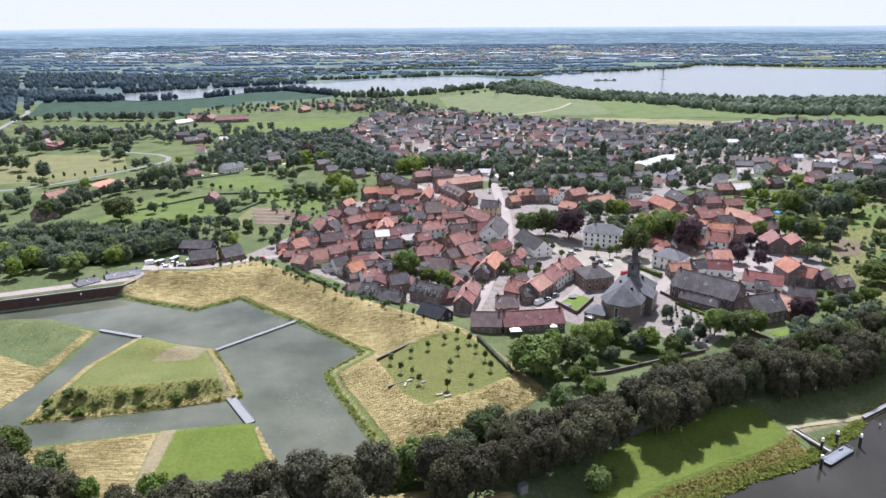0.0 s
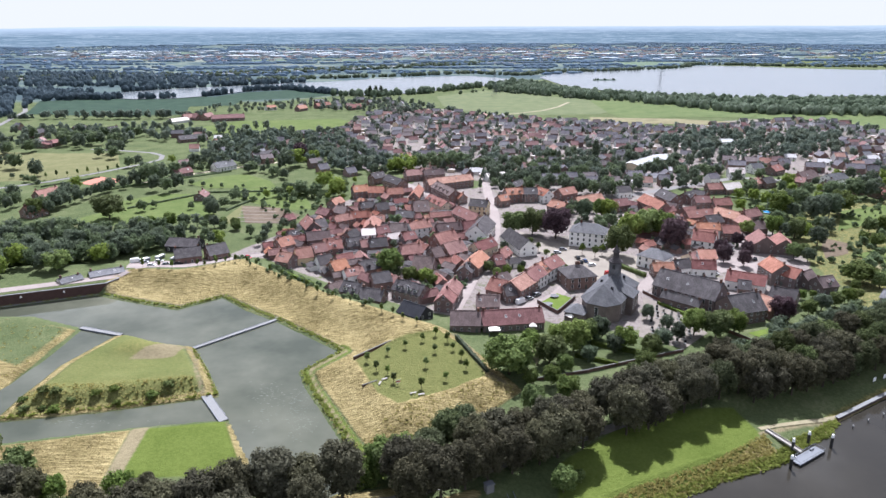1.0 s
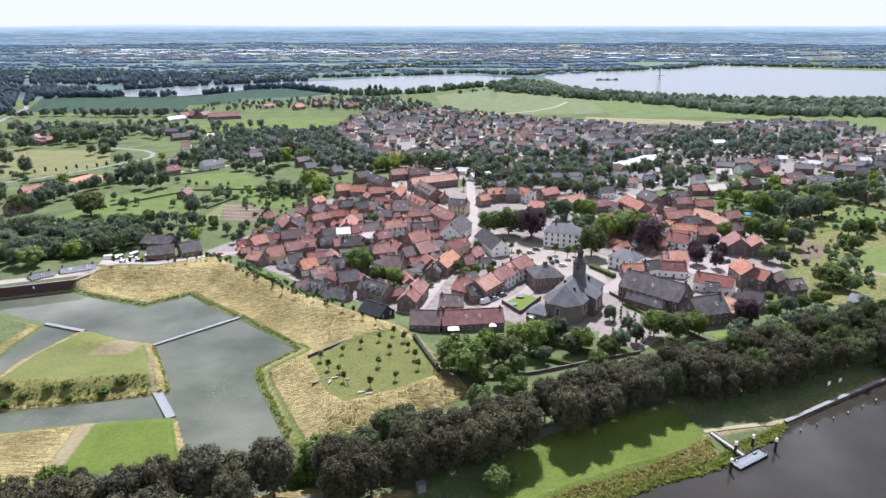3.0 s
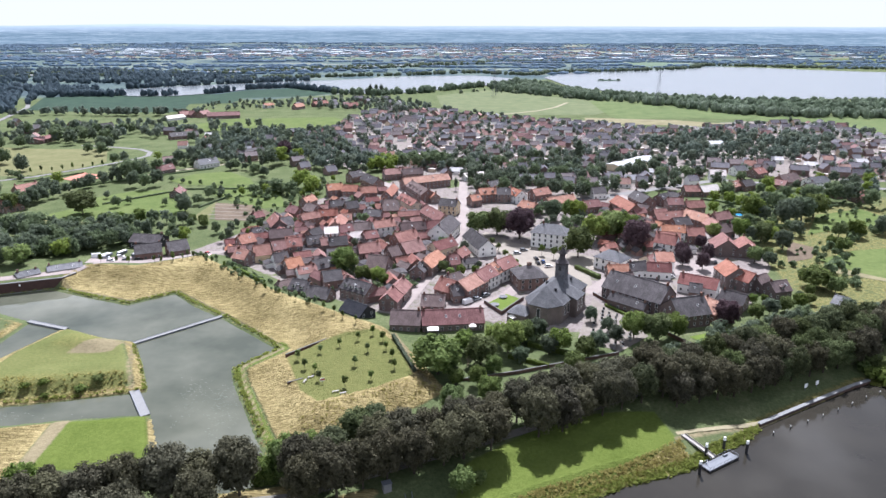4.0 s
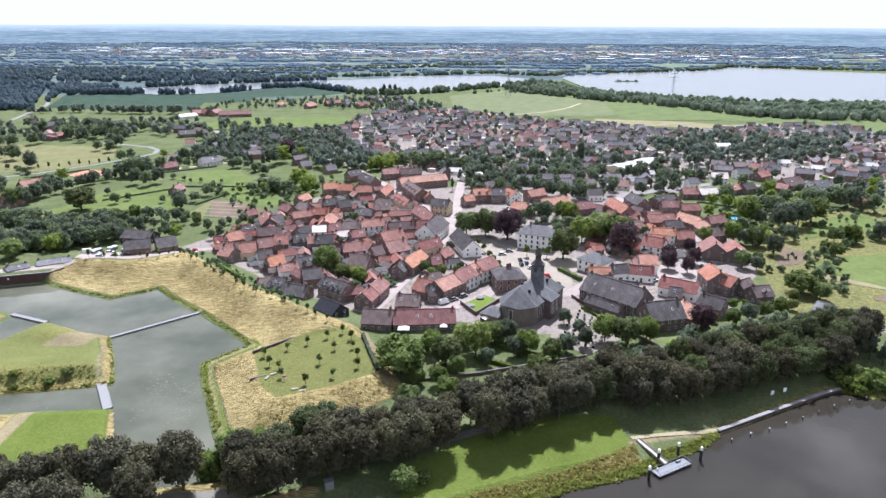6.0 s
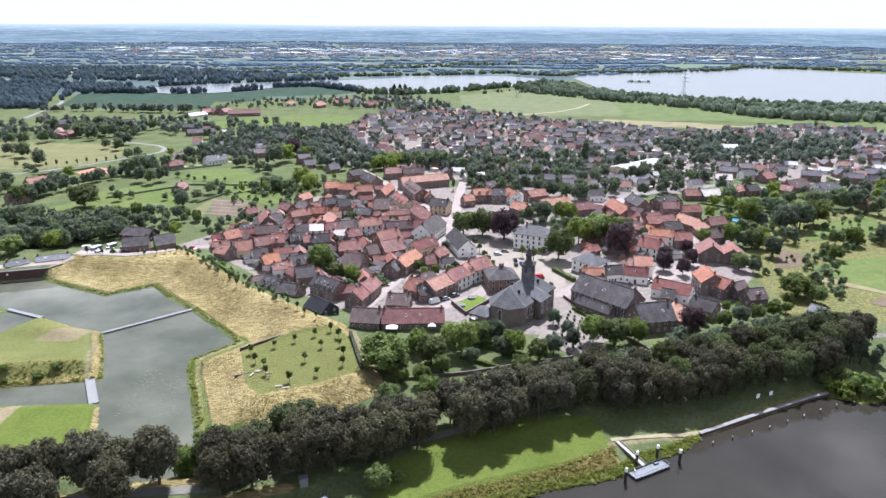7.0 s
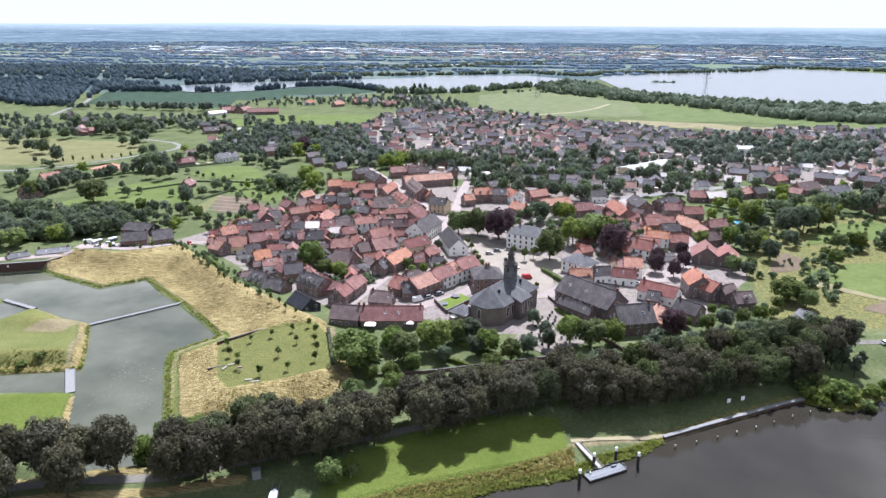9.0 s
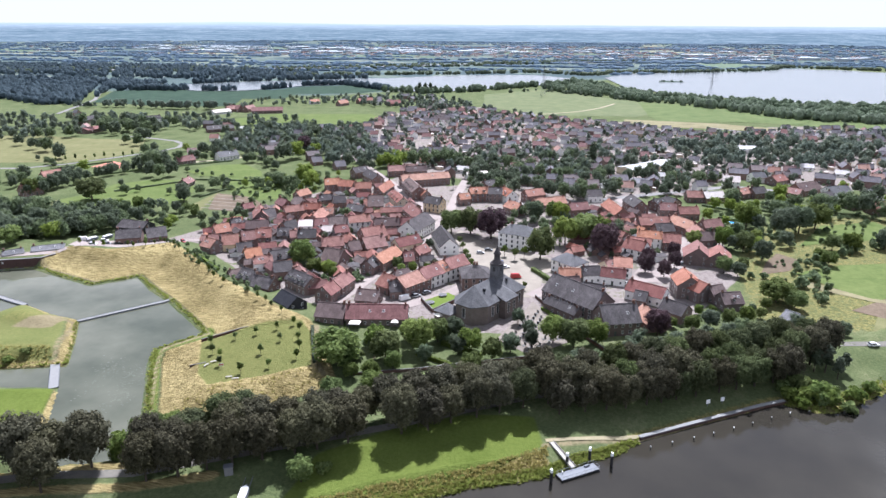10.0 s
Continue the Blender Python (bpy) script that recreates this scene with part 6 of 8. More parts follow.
def plain_house(kind):
    L, W, eave, ridge, roof, wall = kind
    g = wall_mesh(L, W, eave, ridge, WALLS[wall][0], False)
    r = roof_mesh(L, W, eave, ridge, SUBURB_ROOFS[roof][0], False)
    return (L, W, eave, ridge, g, r, f"{'two-storey' if eave > 4.8 else 'low'} {WALLS[wall][1]} suburban house with {SUBURB_ROOFS[roof][1]} roof")


OUTER = [plain_house(k) for k in ((9, 8, 3.4, 7.2, "g", "b"), (8, 8, 5.0, 8.4, "g", "w"), (11, 8, 5.0, 8.2, "b", "b"), (9, 7, 3.2, 6.6, "r", "b"), (9, 8, 3.4, 7.0, "o", "w"),
                                  (12, 9, 3.0, 5.8, "s", "w"), (8, 8, 5.0, 8.2, "r", "w"), (8, 7, 5.2, 8.4, "g", "b"), (14, 8, 5.0, 8.2, "g", "b"), (10, 8, 3.0, 5.4, "p", "w"))]
OUTER_WINDOW = window_meshes(1.6, 1.3)[2]


def outer_house(x, y, heading, rnd):
    L, W, eave, ridge, wall, roof, label = rnd.choice(OUTER)
    base = thing("house", pose(x, y, VILLAGE_Z, 0, 0, heading), label, "house", "outer village houses")
    part("wall", wall, base)
    part("roof", roof, base)
    part("chimney", CHIMNEYS[0], base, m=pose(L / 2 - 1.2, 0.3, ridge - 0.1))
    if y < 640:
        for wx in (-L / 4, L / 4):
            part("window", OUTER_WINDOW, base, m=pose(wx, -W / 2 - 0.012, 1.0))
    built.append((x, y, L / 2 + 1))


SUBURB = [(-84, 586), (-120, 671), (-132, 764), (-112, 810), (-104, 917), (-68, 1010), (10, 952), (56, 925), (93, 898), (162, 865), (225, 825), (285, 802), (351, 824), (389, 856), (457, 870), (480, 833), (505, 775), (640, 780), (640, 560), (364, 535), (240, 560), (205, 500), (130, 500), (60, 520), (0, 530), (-60, 600)]
DARK_COPSE = [(215.9, 691), (294.7, 757), (434.9, 741), (380, 640), (305, 611), (234, 598)]
sub_rng = random.Random(17)
joined = []
row_y = 500
while row_y < 1200:
    x = -220 + sub_rng.uniform(0, 10)
    while x < 700:
        yy = row_y + 14 * math.sin(x * 0.012 + row_y * 0.01) + sub_rng.uniform(-2, 2)
        if inside(x, yy, SUBURB) and sub_rng.random() < (0.62 if yy < 660 else 0.78) and not inside(x, yy, DARK_COPSE) and not any((x - a) ** 2 + (yy - b) ** 2 < (r + 3.5) ** 2 for a, b, r in built):
            turn = math.degrees(math.atan(14 * 0.012 * math.cos(x * 0.012 + row_y * 0.01))) + sub_rng.choice((0, 0, 0, 90, 180)) + sub_rng.uniform(-14, 14)
            if yy < 612 and x < 400:
                outer_house(x, yy, turn, sub_rng)
            else:
                joined.append((x, yy, turn))
        x += sub_rng.uniform(11, 16.5)
    row_y += sub_rng.choice((15, 24))


def far_rows(spots, rnd):
    groups = {}
    for x, y, turn in spots:
        L, W, eave, ridge = rnd.choice((7, 8, 9, 12)), rnd.choice((6.5, 7.5)), rnd.choice((2.8, 3.0, 4.8)), 0
        ridge = eave + 3.1
        roof, wall = rnd.choice("rbogbgsrgg" if x < 170 and y > 640 else "gggbbgsr"), rnd.choice("wwbcbw")
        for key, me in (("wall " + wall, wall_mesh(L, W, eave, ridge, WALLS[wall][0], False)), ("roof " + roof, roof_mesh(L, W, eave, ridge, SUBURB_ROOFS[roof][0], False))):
            g = groups.setdefault(key, Geo())
            n, m = len(g.v), pose(x, y, VILLAGE_Z, 0, 0, turn)
            g.v += [tuple(m @ v.co) for v in me.vertices]
            g.f += [tuple(n + i for i in p.vertices) for p in me.polygons]
            bpy.data.meshes.remove(me)
    for key, g in groups.items():
        what, code = key.split()
        mat, word = (WALLS if what == "wall" else SUBURB_ROOFS)[code]
        single("far_house_" + what + "s", g.mesh("far_" + what, mat), f"{word} {what}s of rows of houses on the village edge", "houses", "stuff")


far_rows(joined, sub_rng)
for x, y, turn in ((-205, 1008, 60), (-189, 1070, 40), (-160, 1050, 20), (-135, 1014, 10), (-129, 1100, 30), (-100, 1090, 70), (-86, 1095, 15), (-151, 1012, 20), (-110, 1060, 60), (-75, 1060, 25), (-60, 1040, 80),
                   (-150, 690, 25), (-165, 705, 20), (-130, 720, 30), (-185, 690, 60), (-148, 745, 25), (-170, 640, 40), (-200, 640, 55), (-152, 600, 35), (-95, 560, 40), (-105, 580, 35), (-70, 545, 40)):
    outer_house(x, y, turn, sub_rng)
garden_huts = random.Random(31)
walls, roofs = Geo(), Geo()
for x, y in scatter(SUBURB, 420, 7, 88, 0.0):
    L, W, h, a = garden_huts.uniform(2.5, 6), garden_huts.uniform(2.4, 4), garden_huts.uniform(2.1, 2.8), garden_huts.choice((0, 15, 90, -20))
    walls.box(x, y, VILLAGE_Z - 0.2, L, W, h + 0.2, a)
    roofs.box(x, y, VILLAGE_Z + h, L + 0.4, W + 0.4, 0.18, a)
single("garden_huts", walls.mesh("garden_huts", WALLS["c"][0]), "small garden huts and garages between the houses", "huts", "stuff")
single("garden_hut_roofs", roofs.mesh("garden_hut_roofs", ROOFS["p"][0]), "pale flat roofs of garden huts", "roofs", "stuff")
for x, y, turn in ((-454, 763, 10), (-395, 684, 20), (-410, 700, 100), (-498, 808, -20), (-286, 748, 5), (-262, 742, 5), (-235, 729, 8), (-238, 662, 12), (-216, 574, 30), (-172, 663, -10), (-190, 668, 80)):
    outer_house(x, y, turn, sub_rng)
# ---- sheds and outbuildings in the yards of the old village ----
shed_rng = random.Random(77)
SHEDS = []
for L, W, eave, ridge, roof, wall in ((6, 4.5, 2.6, 4.4, "o", "b"), (7, 5, 2.8, 4.8, "r", "b"), (5, 4, 2.5, 3.9, "g", "b"), (8, 5, 2.8, 4.6, "b", "b"), (6, 5, 2.7, 3.3, "g", "w"), (9, 5.5, 3.4, 5.6, "r", "b")):
    SHEDS.append((L, wall_mesh(L, W, eave, ridge, WALLS[wall][0], False), roof_mesh(L, W, eave, ridge, ROOFS[roof][0], False), f"small {WALLS[wall][1]} outbuilding with {ROOFS[roof][1]} roof"))
CORE = [(-92, 345), (-60, 318), (-30, 292), (8, 272), (18, 300), (26, 345), (36, 400), (20, 440), (-20, 480), (-60, 440), (-80, 400)]
CORE_EAST = [(112, 345), (150, 345), (172, 350), (172, 400), (158, 440), (130, 440), (125, 400)]
STREETS = ([(11, 266), (21.5, 309.4), (27.9, 339.4), (36.9, 380.7), (39.5, 424.4)], [(36, 408), (-10, 492), (-58, 571)], [(165.3, 334), (178, 372), (179, 395), (163, 448)])
for zone, count in ((CORE, 190), (CORE_EAST, 44)):
    for x, y in scatter(zone, count, 5.4, 70 + count, -0.3):
        if min(float(along(np.array([x]), np.array([y]), line)[0]) for line in STREETS) < 7:
            continue
        L, wall, roof, label = shed_rng.choice(SHEDS)
        base = thing("shed", pose(x, y, VILLAGE_Z, 0, 0, shed_rng.choice((20, 30, 110, 120, -45))), label, "shed", "village outbuildings")
        part("wall", wall, base)
        part("roof", roof, base)
        built.append((x, y, L / 2))

# ---- planting ----

# garden trees by the bastion
plant('green', 30.6, 211.9, 13.5, 1.55)
plant('green', 45.8, 220.5, 11, 1.25)
plant('light', 56.1, 230.2, 12.65, 1.064)
plant('dark', 67.8, 241.0, 9.2, 1.12)
plant('green', 75.0, 231.5, 9.2, 1.232)
plant('slim', 38.0, 235.7, 4, 0.8)
plant('shrub', 33.7, 218.7, 5, 1.2)
for kind, x, y, h in (('green', 40, 229, 9), ('light', 51, 237, 8), ('green', 62, 238, 9.5), ('dark', 71, 229, 8), ('green', 84, 226, 8.5), ('dark', 60, 221, 7), ('green', 50, 214, 7), ('dark', 90, 233, 8), ('green', 37, 205, 6)):
    plant(kind, x, y, h, 1.1)
for kind, x, y, h in (('light', 33, 309, 5), ('green', 38, 311, 5.5), ('green', 45, 314, 4.5), ('dark', 47, 322, 4), ('green', 38, 342, 5)):
    plant(kind, x, y, h, 1.0)
for kind, x, y, h in (('green', 160, 263, 7), ('dark', 168, 268, 8), ('green', 176, 272, 7), ('green', 184, 276, 7), ('light', 191, 281, 5), ('green', 153, 266, 4.5), ('green', 166, 281, 4.5), ('dark', 189, 287, 4), ('green', 172, 283, 3.5), ('green', 196, 292, 5)):
    plant(kind, x, y, h, 1.1)
# churchyard trees
plant('dark', 91.6, 259.1, 6.9, 1.008)
plant('dark', 96.4, 248.6, 6.9, 0.896)
plant('dark', 97.4, 238.6, 8.05, 0.896)
plant('light', 105.7, 244.0, 11.5, 1.008)
plant('green', 113.3, 241.4, 11.5, 1.176)
plant('green', 121.7, 244.9, 10.35, 1.12)
plant('copper', 146, 257, 11, 1.05)
# square trees
plant('green', 47.5, 379.0, 14.2, 1.32)
plant('green', 58.6, 379.7, 15.5, 1.32)
plant('copper', 71.0, 372.7, 18.0, 1.26)
plant('green', 99.2, 340.7, 16.7, 1.06)
plant('light', 112.3, 368.7, 15.5, 1.19)
plant('light', 123.4, 374.6, 16.7, 1.32)
plant('green', 131.1, 371.8, 15.5, 1.06)
plant('copper', 132.2, 355.7, 16.7, 1.19)
plant('dark', 94.6, 414.3, 12.9, 1.19)
plant('green', 106.9, 417.6, 11.6, 1.19)
plant('light', 109.8, 412.6, 12.9, 1.06)
for x, y, h in ((152.8, 341, 9.5), (150.5, 330, 10), (158.5, 324.5, 9), (165.5, 338, 9), (168, 357, 8)):
    plant('copper', x, y, h, 0.85)
# clipped limes
plant('pollard', 55.1, 358.2, 5, 1)
plant('pollard', 58.0, 348.6, 5, 1)
plant('pollard', 60.8, 337.6, 5, 1)
plant('pollard', 63.2, 329.8, 5, 1)
plant('pollard', 65.2, 322.3, 5, 1)
plant('pollard', 67.1, 315.1, 4.5, 1)
plant('pollard', 80.6, 343.3, 6, 0.9)
plant('pollard', 86.3, 338.1, 6.5, 0.9)
plant('pollard', 90.9, 342.0, 6, 0.9)
plant('pollard', 92.9, 296.9, 4, 0.9)
# trees in the old village
plant('green', -18.8, 313.5, 12.9, 1.19)
plant('green', -8.3, 301.6, 7.7, 1.32)
plant('light', -1.1, 300.5, 7.7, 1.19)
plant('green', 2.6, 297.0, 5.75, 1.12)
plant('light', -69.5, 471.7, 14.2, 1.45)
plant('green', -84.4, 470.8, 10.3, 1.45)
for x, y, h, kind in ((-36, 556, 12, 'light'), (-27, 572, 13, 'light'), (-16, 576, 13, 'green'), (-5, 579, 14, 'green'), (5, 582, 13, 'green'), (14, 584, 14, 'green'), (24, 580, 12, 'green'), (-22, 555, 11, 'light'), (28, 566, 10, 'dark'), (36, 560, 12, 'green')):
    plant(kind, x, y, h, 1.1)
plant('light', -31.6, 559.8, 12.9, 1.19)
plant('light', -21.8, 565.2, 12.9, 1.19)
plant('green', -11.3, 565.8, 14.2, 1.19)
plant('green', -0.4, 566.5, 12.9, 1.19)
plant('green', 8.8, 571.9, 12.9, 1.19)
plant('green', 18.4, 572.5, 14.2, 1.19)
plant('slim', 33.2, 490.1, 10, 1.1)
plant('slim', 139.0, 594.9, 22, 1.5)
plant('slim', 106.5, 590, 13, 1.5)
for x in (-124, -114, -105):
    plant('slim', x, 1203, 19, 1.8)
plant('dark', 66.9, 507.0, 11.6, 1.19)
plant('dark', 76.1, 501.9, 11.6, 1.19)
plant('dark', 85.6, 498.8, 11.6, 1.19)
plant('dark', 95.7, 485.1, 11.6, 1.19)
plant('dark', 104.4, 478.7, 11.6, 1.19)
plant('green', 113.1, 474.2, 11.6, 1.19)
plant('dark', 120.7, 471.3, 11.6, 1.19)
plant('dark', 51.9, 506.1, 10.3, 1.19)
plant('green', 29.3, 316.2, 5.75, 1.12)
plant('dark', 39.5, 349.5, 5.75, 1.12)
plant('green', -82.6, 368.3, 5.75, 1.12)
# east gardens
plant('green', 220.1, 419.0, 15.5, 1.19)
plant('green', 206.7, 371.9, 11.6, 1.19)
plant('dark', 212.2, 357.3, 11.6, 1.06)
plant('shrub', 201.0, 349.1, 4, 1.2)
plant('dark', 237.1, 407.4, 16.7, 1.32)
plant('dark', 247.9, 413.0, 16.7, 1.32)
plant('green', 260.4, 423.9, 15.5, 1.32)
plant('green', 244.9, 443.5, 12.9, 1.19)
plant('green', 275.2, 460.0, 14.2, 1.32)
plant('green', 293.7, 465.7, 14.2, 1.45)
plant('dark', 303.0, 461.6, 15.5, 1.32)
plant('green', 310.8, 451.7, 12.9, 1.19)
plant('green', 225.3, 477.6, 11.6, 1.45)
plant('green', 188.4, 335.0, 9.0, 1.19)
plant('dark', 194.0, 331.1, 7.7, 1.32)
plant('green', 202.7, 300.8, 10.3, 1.72)
plant('green', 208.5, 294.3, 8.05, 1.344)
plant('green', 243.8, 356.2, 7.7, 1.59)
plant('green', 264.7, 382.6, 10.3, 1.32)
plant('green', 255.0, 382.1, 9.0, 1.32)
plant('light', 258.0, 482.9, 7.7, 1.32)
plant('green', 197.6, 378.8, 11.6, 1.06)
plant('slim', 192.0, 384.0, 10, 1)
plant('light', 182.1, 377.9, 9.0, 1.32)
plant('light', 216.0, 385.3, 9.0, 1.06)
plant('green', 242.5, 365.8, 5.75, 1.344)
plant('dark', 284.0, 389.2, 11.6, 1.32)
# west meadows
plant('green', -205, 415, 15.5, 1.9)
plant('green', -187.9, 442.5, 5.75, 1.008)
plant('green', -161.7, 438.5, 5.75, 1.008)
plant('dark', -143.8, 425.1, 12.9, 1.19)
plant('green', -221.5, 517.4, 16.7, 1.45)
plant('dark', -216.1, 525.4, 15.5, 1.32)
plant('dark', -232.9, 515.4, 11.6, 1.32)
plant('light', -236.0, 600.0, 7.7, 1.32)
plant('green', -213.6, 438.1, 9.0, 1.32)
plant('dark', -210.3, 456.7, 5.75, 1.12)
plant('light', -181.6, 312.7, 10.3, 1.45)
plant('dark', -325.1, 544.0, 11.6, 1.32)
plant('dark', -365.2, 576.6, 12.9, 1.32)
plant('dark', -381.8, 582.8, 11.6, 1.32)
plant('dark', -410.7, 600.0, 11.6, 1.32)
plant('green', -423.2, 643.3, 11.6, 1.32)
plant('dark', -415.7, 652.3, 11.6, 1.19)
plant('dark', -398.4, 655.5, 11.6, 1.19)
plant('dark', -448.8, 638.6, 10.3, 1.32)
plant('dark', -296.0, 465.1, 11.6, 1.32)
plant('green', -256.8, 422.0, 11.6, 1.32)
plant('green', -255.0, 430.9, 11.6, 1.32)
plant('dark', -253.0, 440.1, 11.6, 1.32)
plant('dark', -253.1, 449.2, 11.6, 1.32)
plant('dark', -262.1, 471.1, 11.6, 1.32)
plant('light', -268.9, 497.6, 10.3, 1.19)
plant('dark', -241.9, 487.1, 9.0, 1.32)
plant('dark', -244.4, 501.9, 7.7, 1.32)
plant('green', -192.1, 433.2, 7.7, 1.32)
plant('green', -127.2, 398.1, 5.75, 1.344)
plant('green', -116.6, 389.0, 5.75, 1.232)
plant('green', -381.1, 690.5, 15.5, 1.59)
plant('dark', -357.3, 674.7, 15.5, 1.32)
plant('green', -354.1, 695.6, 14.2, 1.45)
plant('dark', -310.2, 645.8, 14.2, 1.32)
plant('green', -325.0, 680.7, 15.5, 1.32)
plant('green', -314.3, 627.6, 10.3, 1.32)
plant('green', -140.3, 442.2, 7.7, 1.72)
plant('green', -138.5, 460.0, 9.0, 1.72)
plant('green', -111.8, 473.9, 7.7, 1.72)
plant('green', -95.3, 476.8, 11.6, 1.59)
plant('light', -81.9, 494.6, 14.2, 1.32)
plant('light', -122.3, 585.8, 15.5, 1.59)
plant('slim', -139.4, 556.3, 13, 1.3)
plant('slim', -129.9, 558.0, 14, 1.3)
plant('dark', -127.4, 571.4, 18.0, 1.32)
plant('copper', -124.4, 614.1, 15.5, 1.19)
plant('light', -109.3, 602.2, 11.6, 1.19)
plant('dark', -166.6, 621.8, 11.6, 1.32)
plant('dark', -218.5, 700.4, 11.6, 1.32)
plant('dark', -242.3, 696.0, 11.6, 1.32)
plant('dark', -179.4, 575.5, 9.0, 1.32)
plant('dark', -209.1, 570.2, 7.7, 1.32)


# hedgerow trees between the western gardens
for line, n, h in (([(-150, 500), (-135, 470), (-132, 452)], 7, 5), ([(-190, 512), (-165, 500), (-140, 500)], 7, 4), ([(-120, 505), (-98, 482), (-78, 470)], 8, 7), ([(-262, 478), (-232, 512)], 5, 7),
                   ([(-345, 540), (-312, 520), (-300, 506)], 5, 6), ([(-215, 545), (-200, 560), (-180, 575)], 5, 8), ([(-178, 545), (-150, 560), (-128, 540), (-115, 520)], 8, 8)):
    for x, y in belt(line, 5, 9, int(abs(line[0][0]))):
        plant_stuff(tree_counter.choice(("mid_dark", "mid_green", "mid_green")), x, y, h * tree_counter.uniform(0.7, 1.2), tree_counter.uniform(0.9, 1.3))
# round street trees beside the tennis courts
for i, (x, y) in enumerate(((-256, 418), (-250, 427), (-251, 438), (-249.5, 448), (-247, 458), (-246, 469), (-243.5, 480), (-240, 491), (-233, 498), (-262, 429), (-263, 441), (-261, 452), (-259, 463), (-257, 474))):
    plant('dark', x, y, 8.5 + (i * 7 % 5) * 0.5, 1.1)
# copse and field trees round the sports meadow
for x, y, h in ((-207, 491, 13), (-196, 486, 12), (-192, 496, 13), (-219, 528, 11), (-211, 541, 12), (-230, 519, 10), (-240, 551, 11), (-265, 579, 10), (-261, 588, 10), (-298, 621, 13), (-306, 651, 13), (-314, 652, 12),
                (-400, 725, 14), (-377, 707, 14), (-365, 708, 15), (-348, 698, 14), (-332, 691, 13), (-405, 767, 13), (-387, 759, 13), (-362, 736, 14), (-345, 729, 14), (-321, 692, 12), (-340, 750, 12), (-331, 750, 12),
                (-359, 573, 14), (-327, 546, 14), (-410, 645, 12), (-395, 653, 13), (-443, 742, 13)):
    plant('green' if int(x) % 3 else 'dark', x, y, h, 1.1)
for i in range(9):
    plant('young', -318 + i * 6.2, 529 + i * 4.4, 5 + i % 3, 0.7)
# willows and hedge trees along the foot of the paddock
for x, y, h, kind in ((-141, 421, 11, 'dark'), (-176, 392, 9, 'far'), (-169, 393, 8, 'green'), (-159, 397, 9, 'green'), (-150, 395, 9, 'dark'), (-143, 397, 9, 'far'), (-175, 386, 9, 'green'), (-118, 392, 7, 'green'), (-132, 395, 8, 'dark')):
    plant(kind, x, y, h, 1.1)

# avenue on the dike: two staggered rows
avenue = random.Random(3)
walk_line = [(-170, 111), (-60, 126), (-29.7, 137.9), (-4.8, 143), (55.7, 174), (98.6, 199), (131, 211), (190, 240), (204, 250)]
for (ax, ay), (bx, by) in zip(walk_line, walk_line[1:]):
    d = math.hypot(bx - ax, by - ay)
    n = max(1, round(d / 7.8))
    for i in range(n):
        t = (i + 0.5) / n
        for off in ((-6.2, 3.6) if (ax + bx) / 2 < 10 else (-3.4, 5.4)):
            if avenue.random() < 0.07 and ax < 20:
                continue
            x = ax + (bx - ax) * t - (by - ay) / d * off + avenue.uniform(-0.9, 0.9)
            y = ay + (by - ay) * t + (bx - ax) / d * off + avenue.uniform(-0.9, 0.9)
            if -12 < x < -7 or -34 < x < -30:
                continue
            kind = "avenue_green" if avenue.random() < (0.03 if x < 40 else 0.0 if x < 80 else 0.25 if x < 105 else 0.5) else "avenue"
            plant(kind, x, y, avenue.uniform(13, 16.5) if x < 0 else avenue.uniform(11.5, 15.5), avenue.uniform(0.85, 1.1), group="avenue trees")
# trees on the river side of the dike, towards the east
for (ax, ay), (bx, by) in (((104, 192), (131, 202)), ((131, 202), (188, 230))):
    n = round(math.hypot(bx - ax, by - ay) / 7)
    for i in range(n):
        t = (i + avenue.uniform(0.2, 0.8)) / n
        plant("avenue_green" if avenue.random() < 0.5 else "avenue", ax + (bx - ax) * t, ay + (by - ay) * t, avenue.uniform(11, 14.5), 1.05, group="avenue trees")
# broader copse behind the avenue towards the east
for x, y in scatter([(95, 212), (118, 229), (150, 249), (200, 270), (212, 262), (190, 250), (131, 219)], 40, 6, 41):
    plant_stuff(avenue.choice(("mid_dark", "mid_dark", "mid_green")), x, y, avenue.uniform(7, 10.5), 1.1)
for x, y in scatter([(30, 184), (60, 196), (95, 214), (88, 226), (60, 214), (36, 204)], 6, 7, 42):
    plant(avenue.choice(("green", "dark", "avenue_green")), x, y, avenue.uniform(7, 11), 1.0)
for x, y in ((-3, 160), (-9, 157), (3, 164), (9, 168), (-14, 153), (14, 172), (-5, 154), (4, 158)):
    plant("avenue_green" if x > 2 else "green", x, y, avenue.uniform(9, 12.5), 1.0)
# trees where the avenue runs out beside the outer field
for kind, x, y, h, w in (("green", -121.7, 162.5, 12, 1.1),
                         ("avenue", -113.5, 148.6, 13, 1),
                         ("avenue", -121.6, 155.2, 13, 1),
                         ("green", -105.6, 153.1, 10.5, 1.15),
                         ("avenue", -103.1, 142.7, 13, 1.1),
                         ("avenue", -96.8, 144.3, 11, 1),
                         ("green", -92.2, 145.4, 8.5, 1),
                         ("avenue", -106.7, 138.3, 14, 1.1),
                         ("avenue", -81.2, 140.5, 10, 0.9),
                         ("green", -74.5, 145.4, 9.5, 1.05),
                         ("avenue", -67.3, 145.3, 9.5, 0.8),
                         ("avenue_green", -58.0, 141.4, 10, 0.9)):
    plant(kind, x, y, h, w, group="avenue trees" if kind.startswith("avenue") else "")
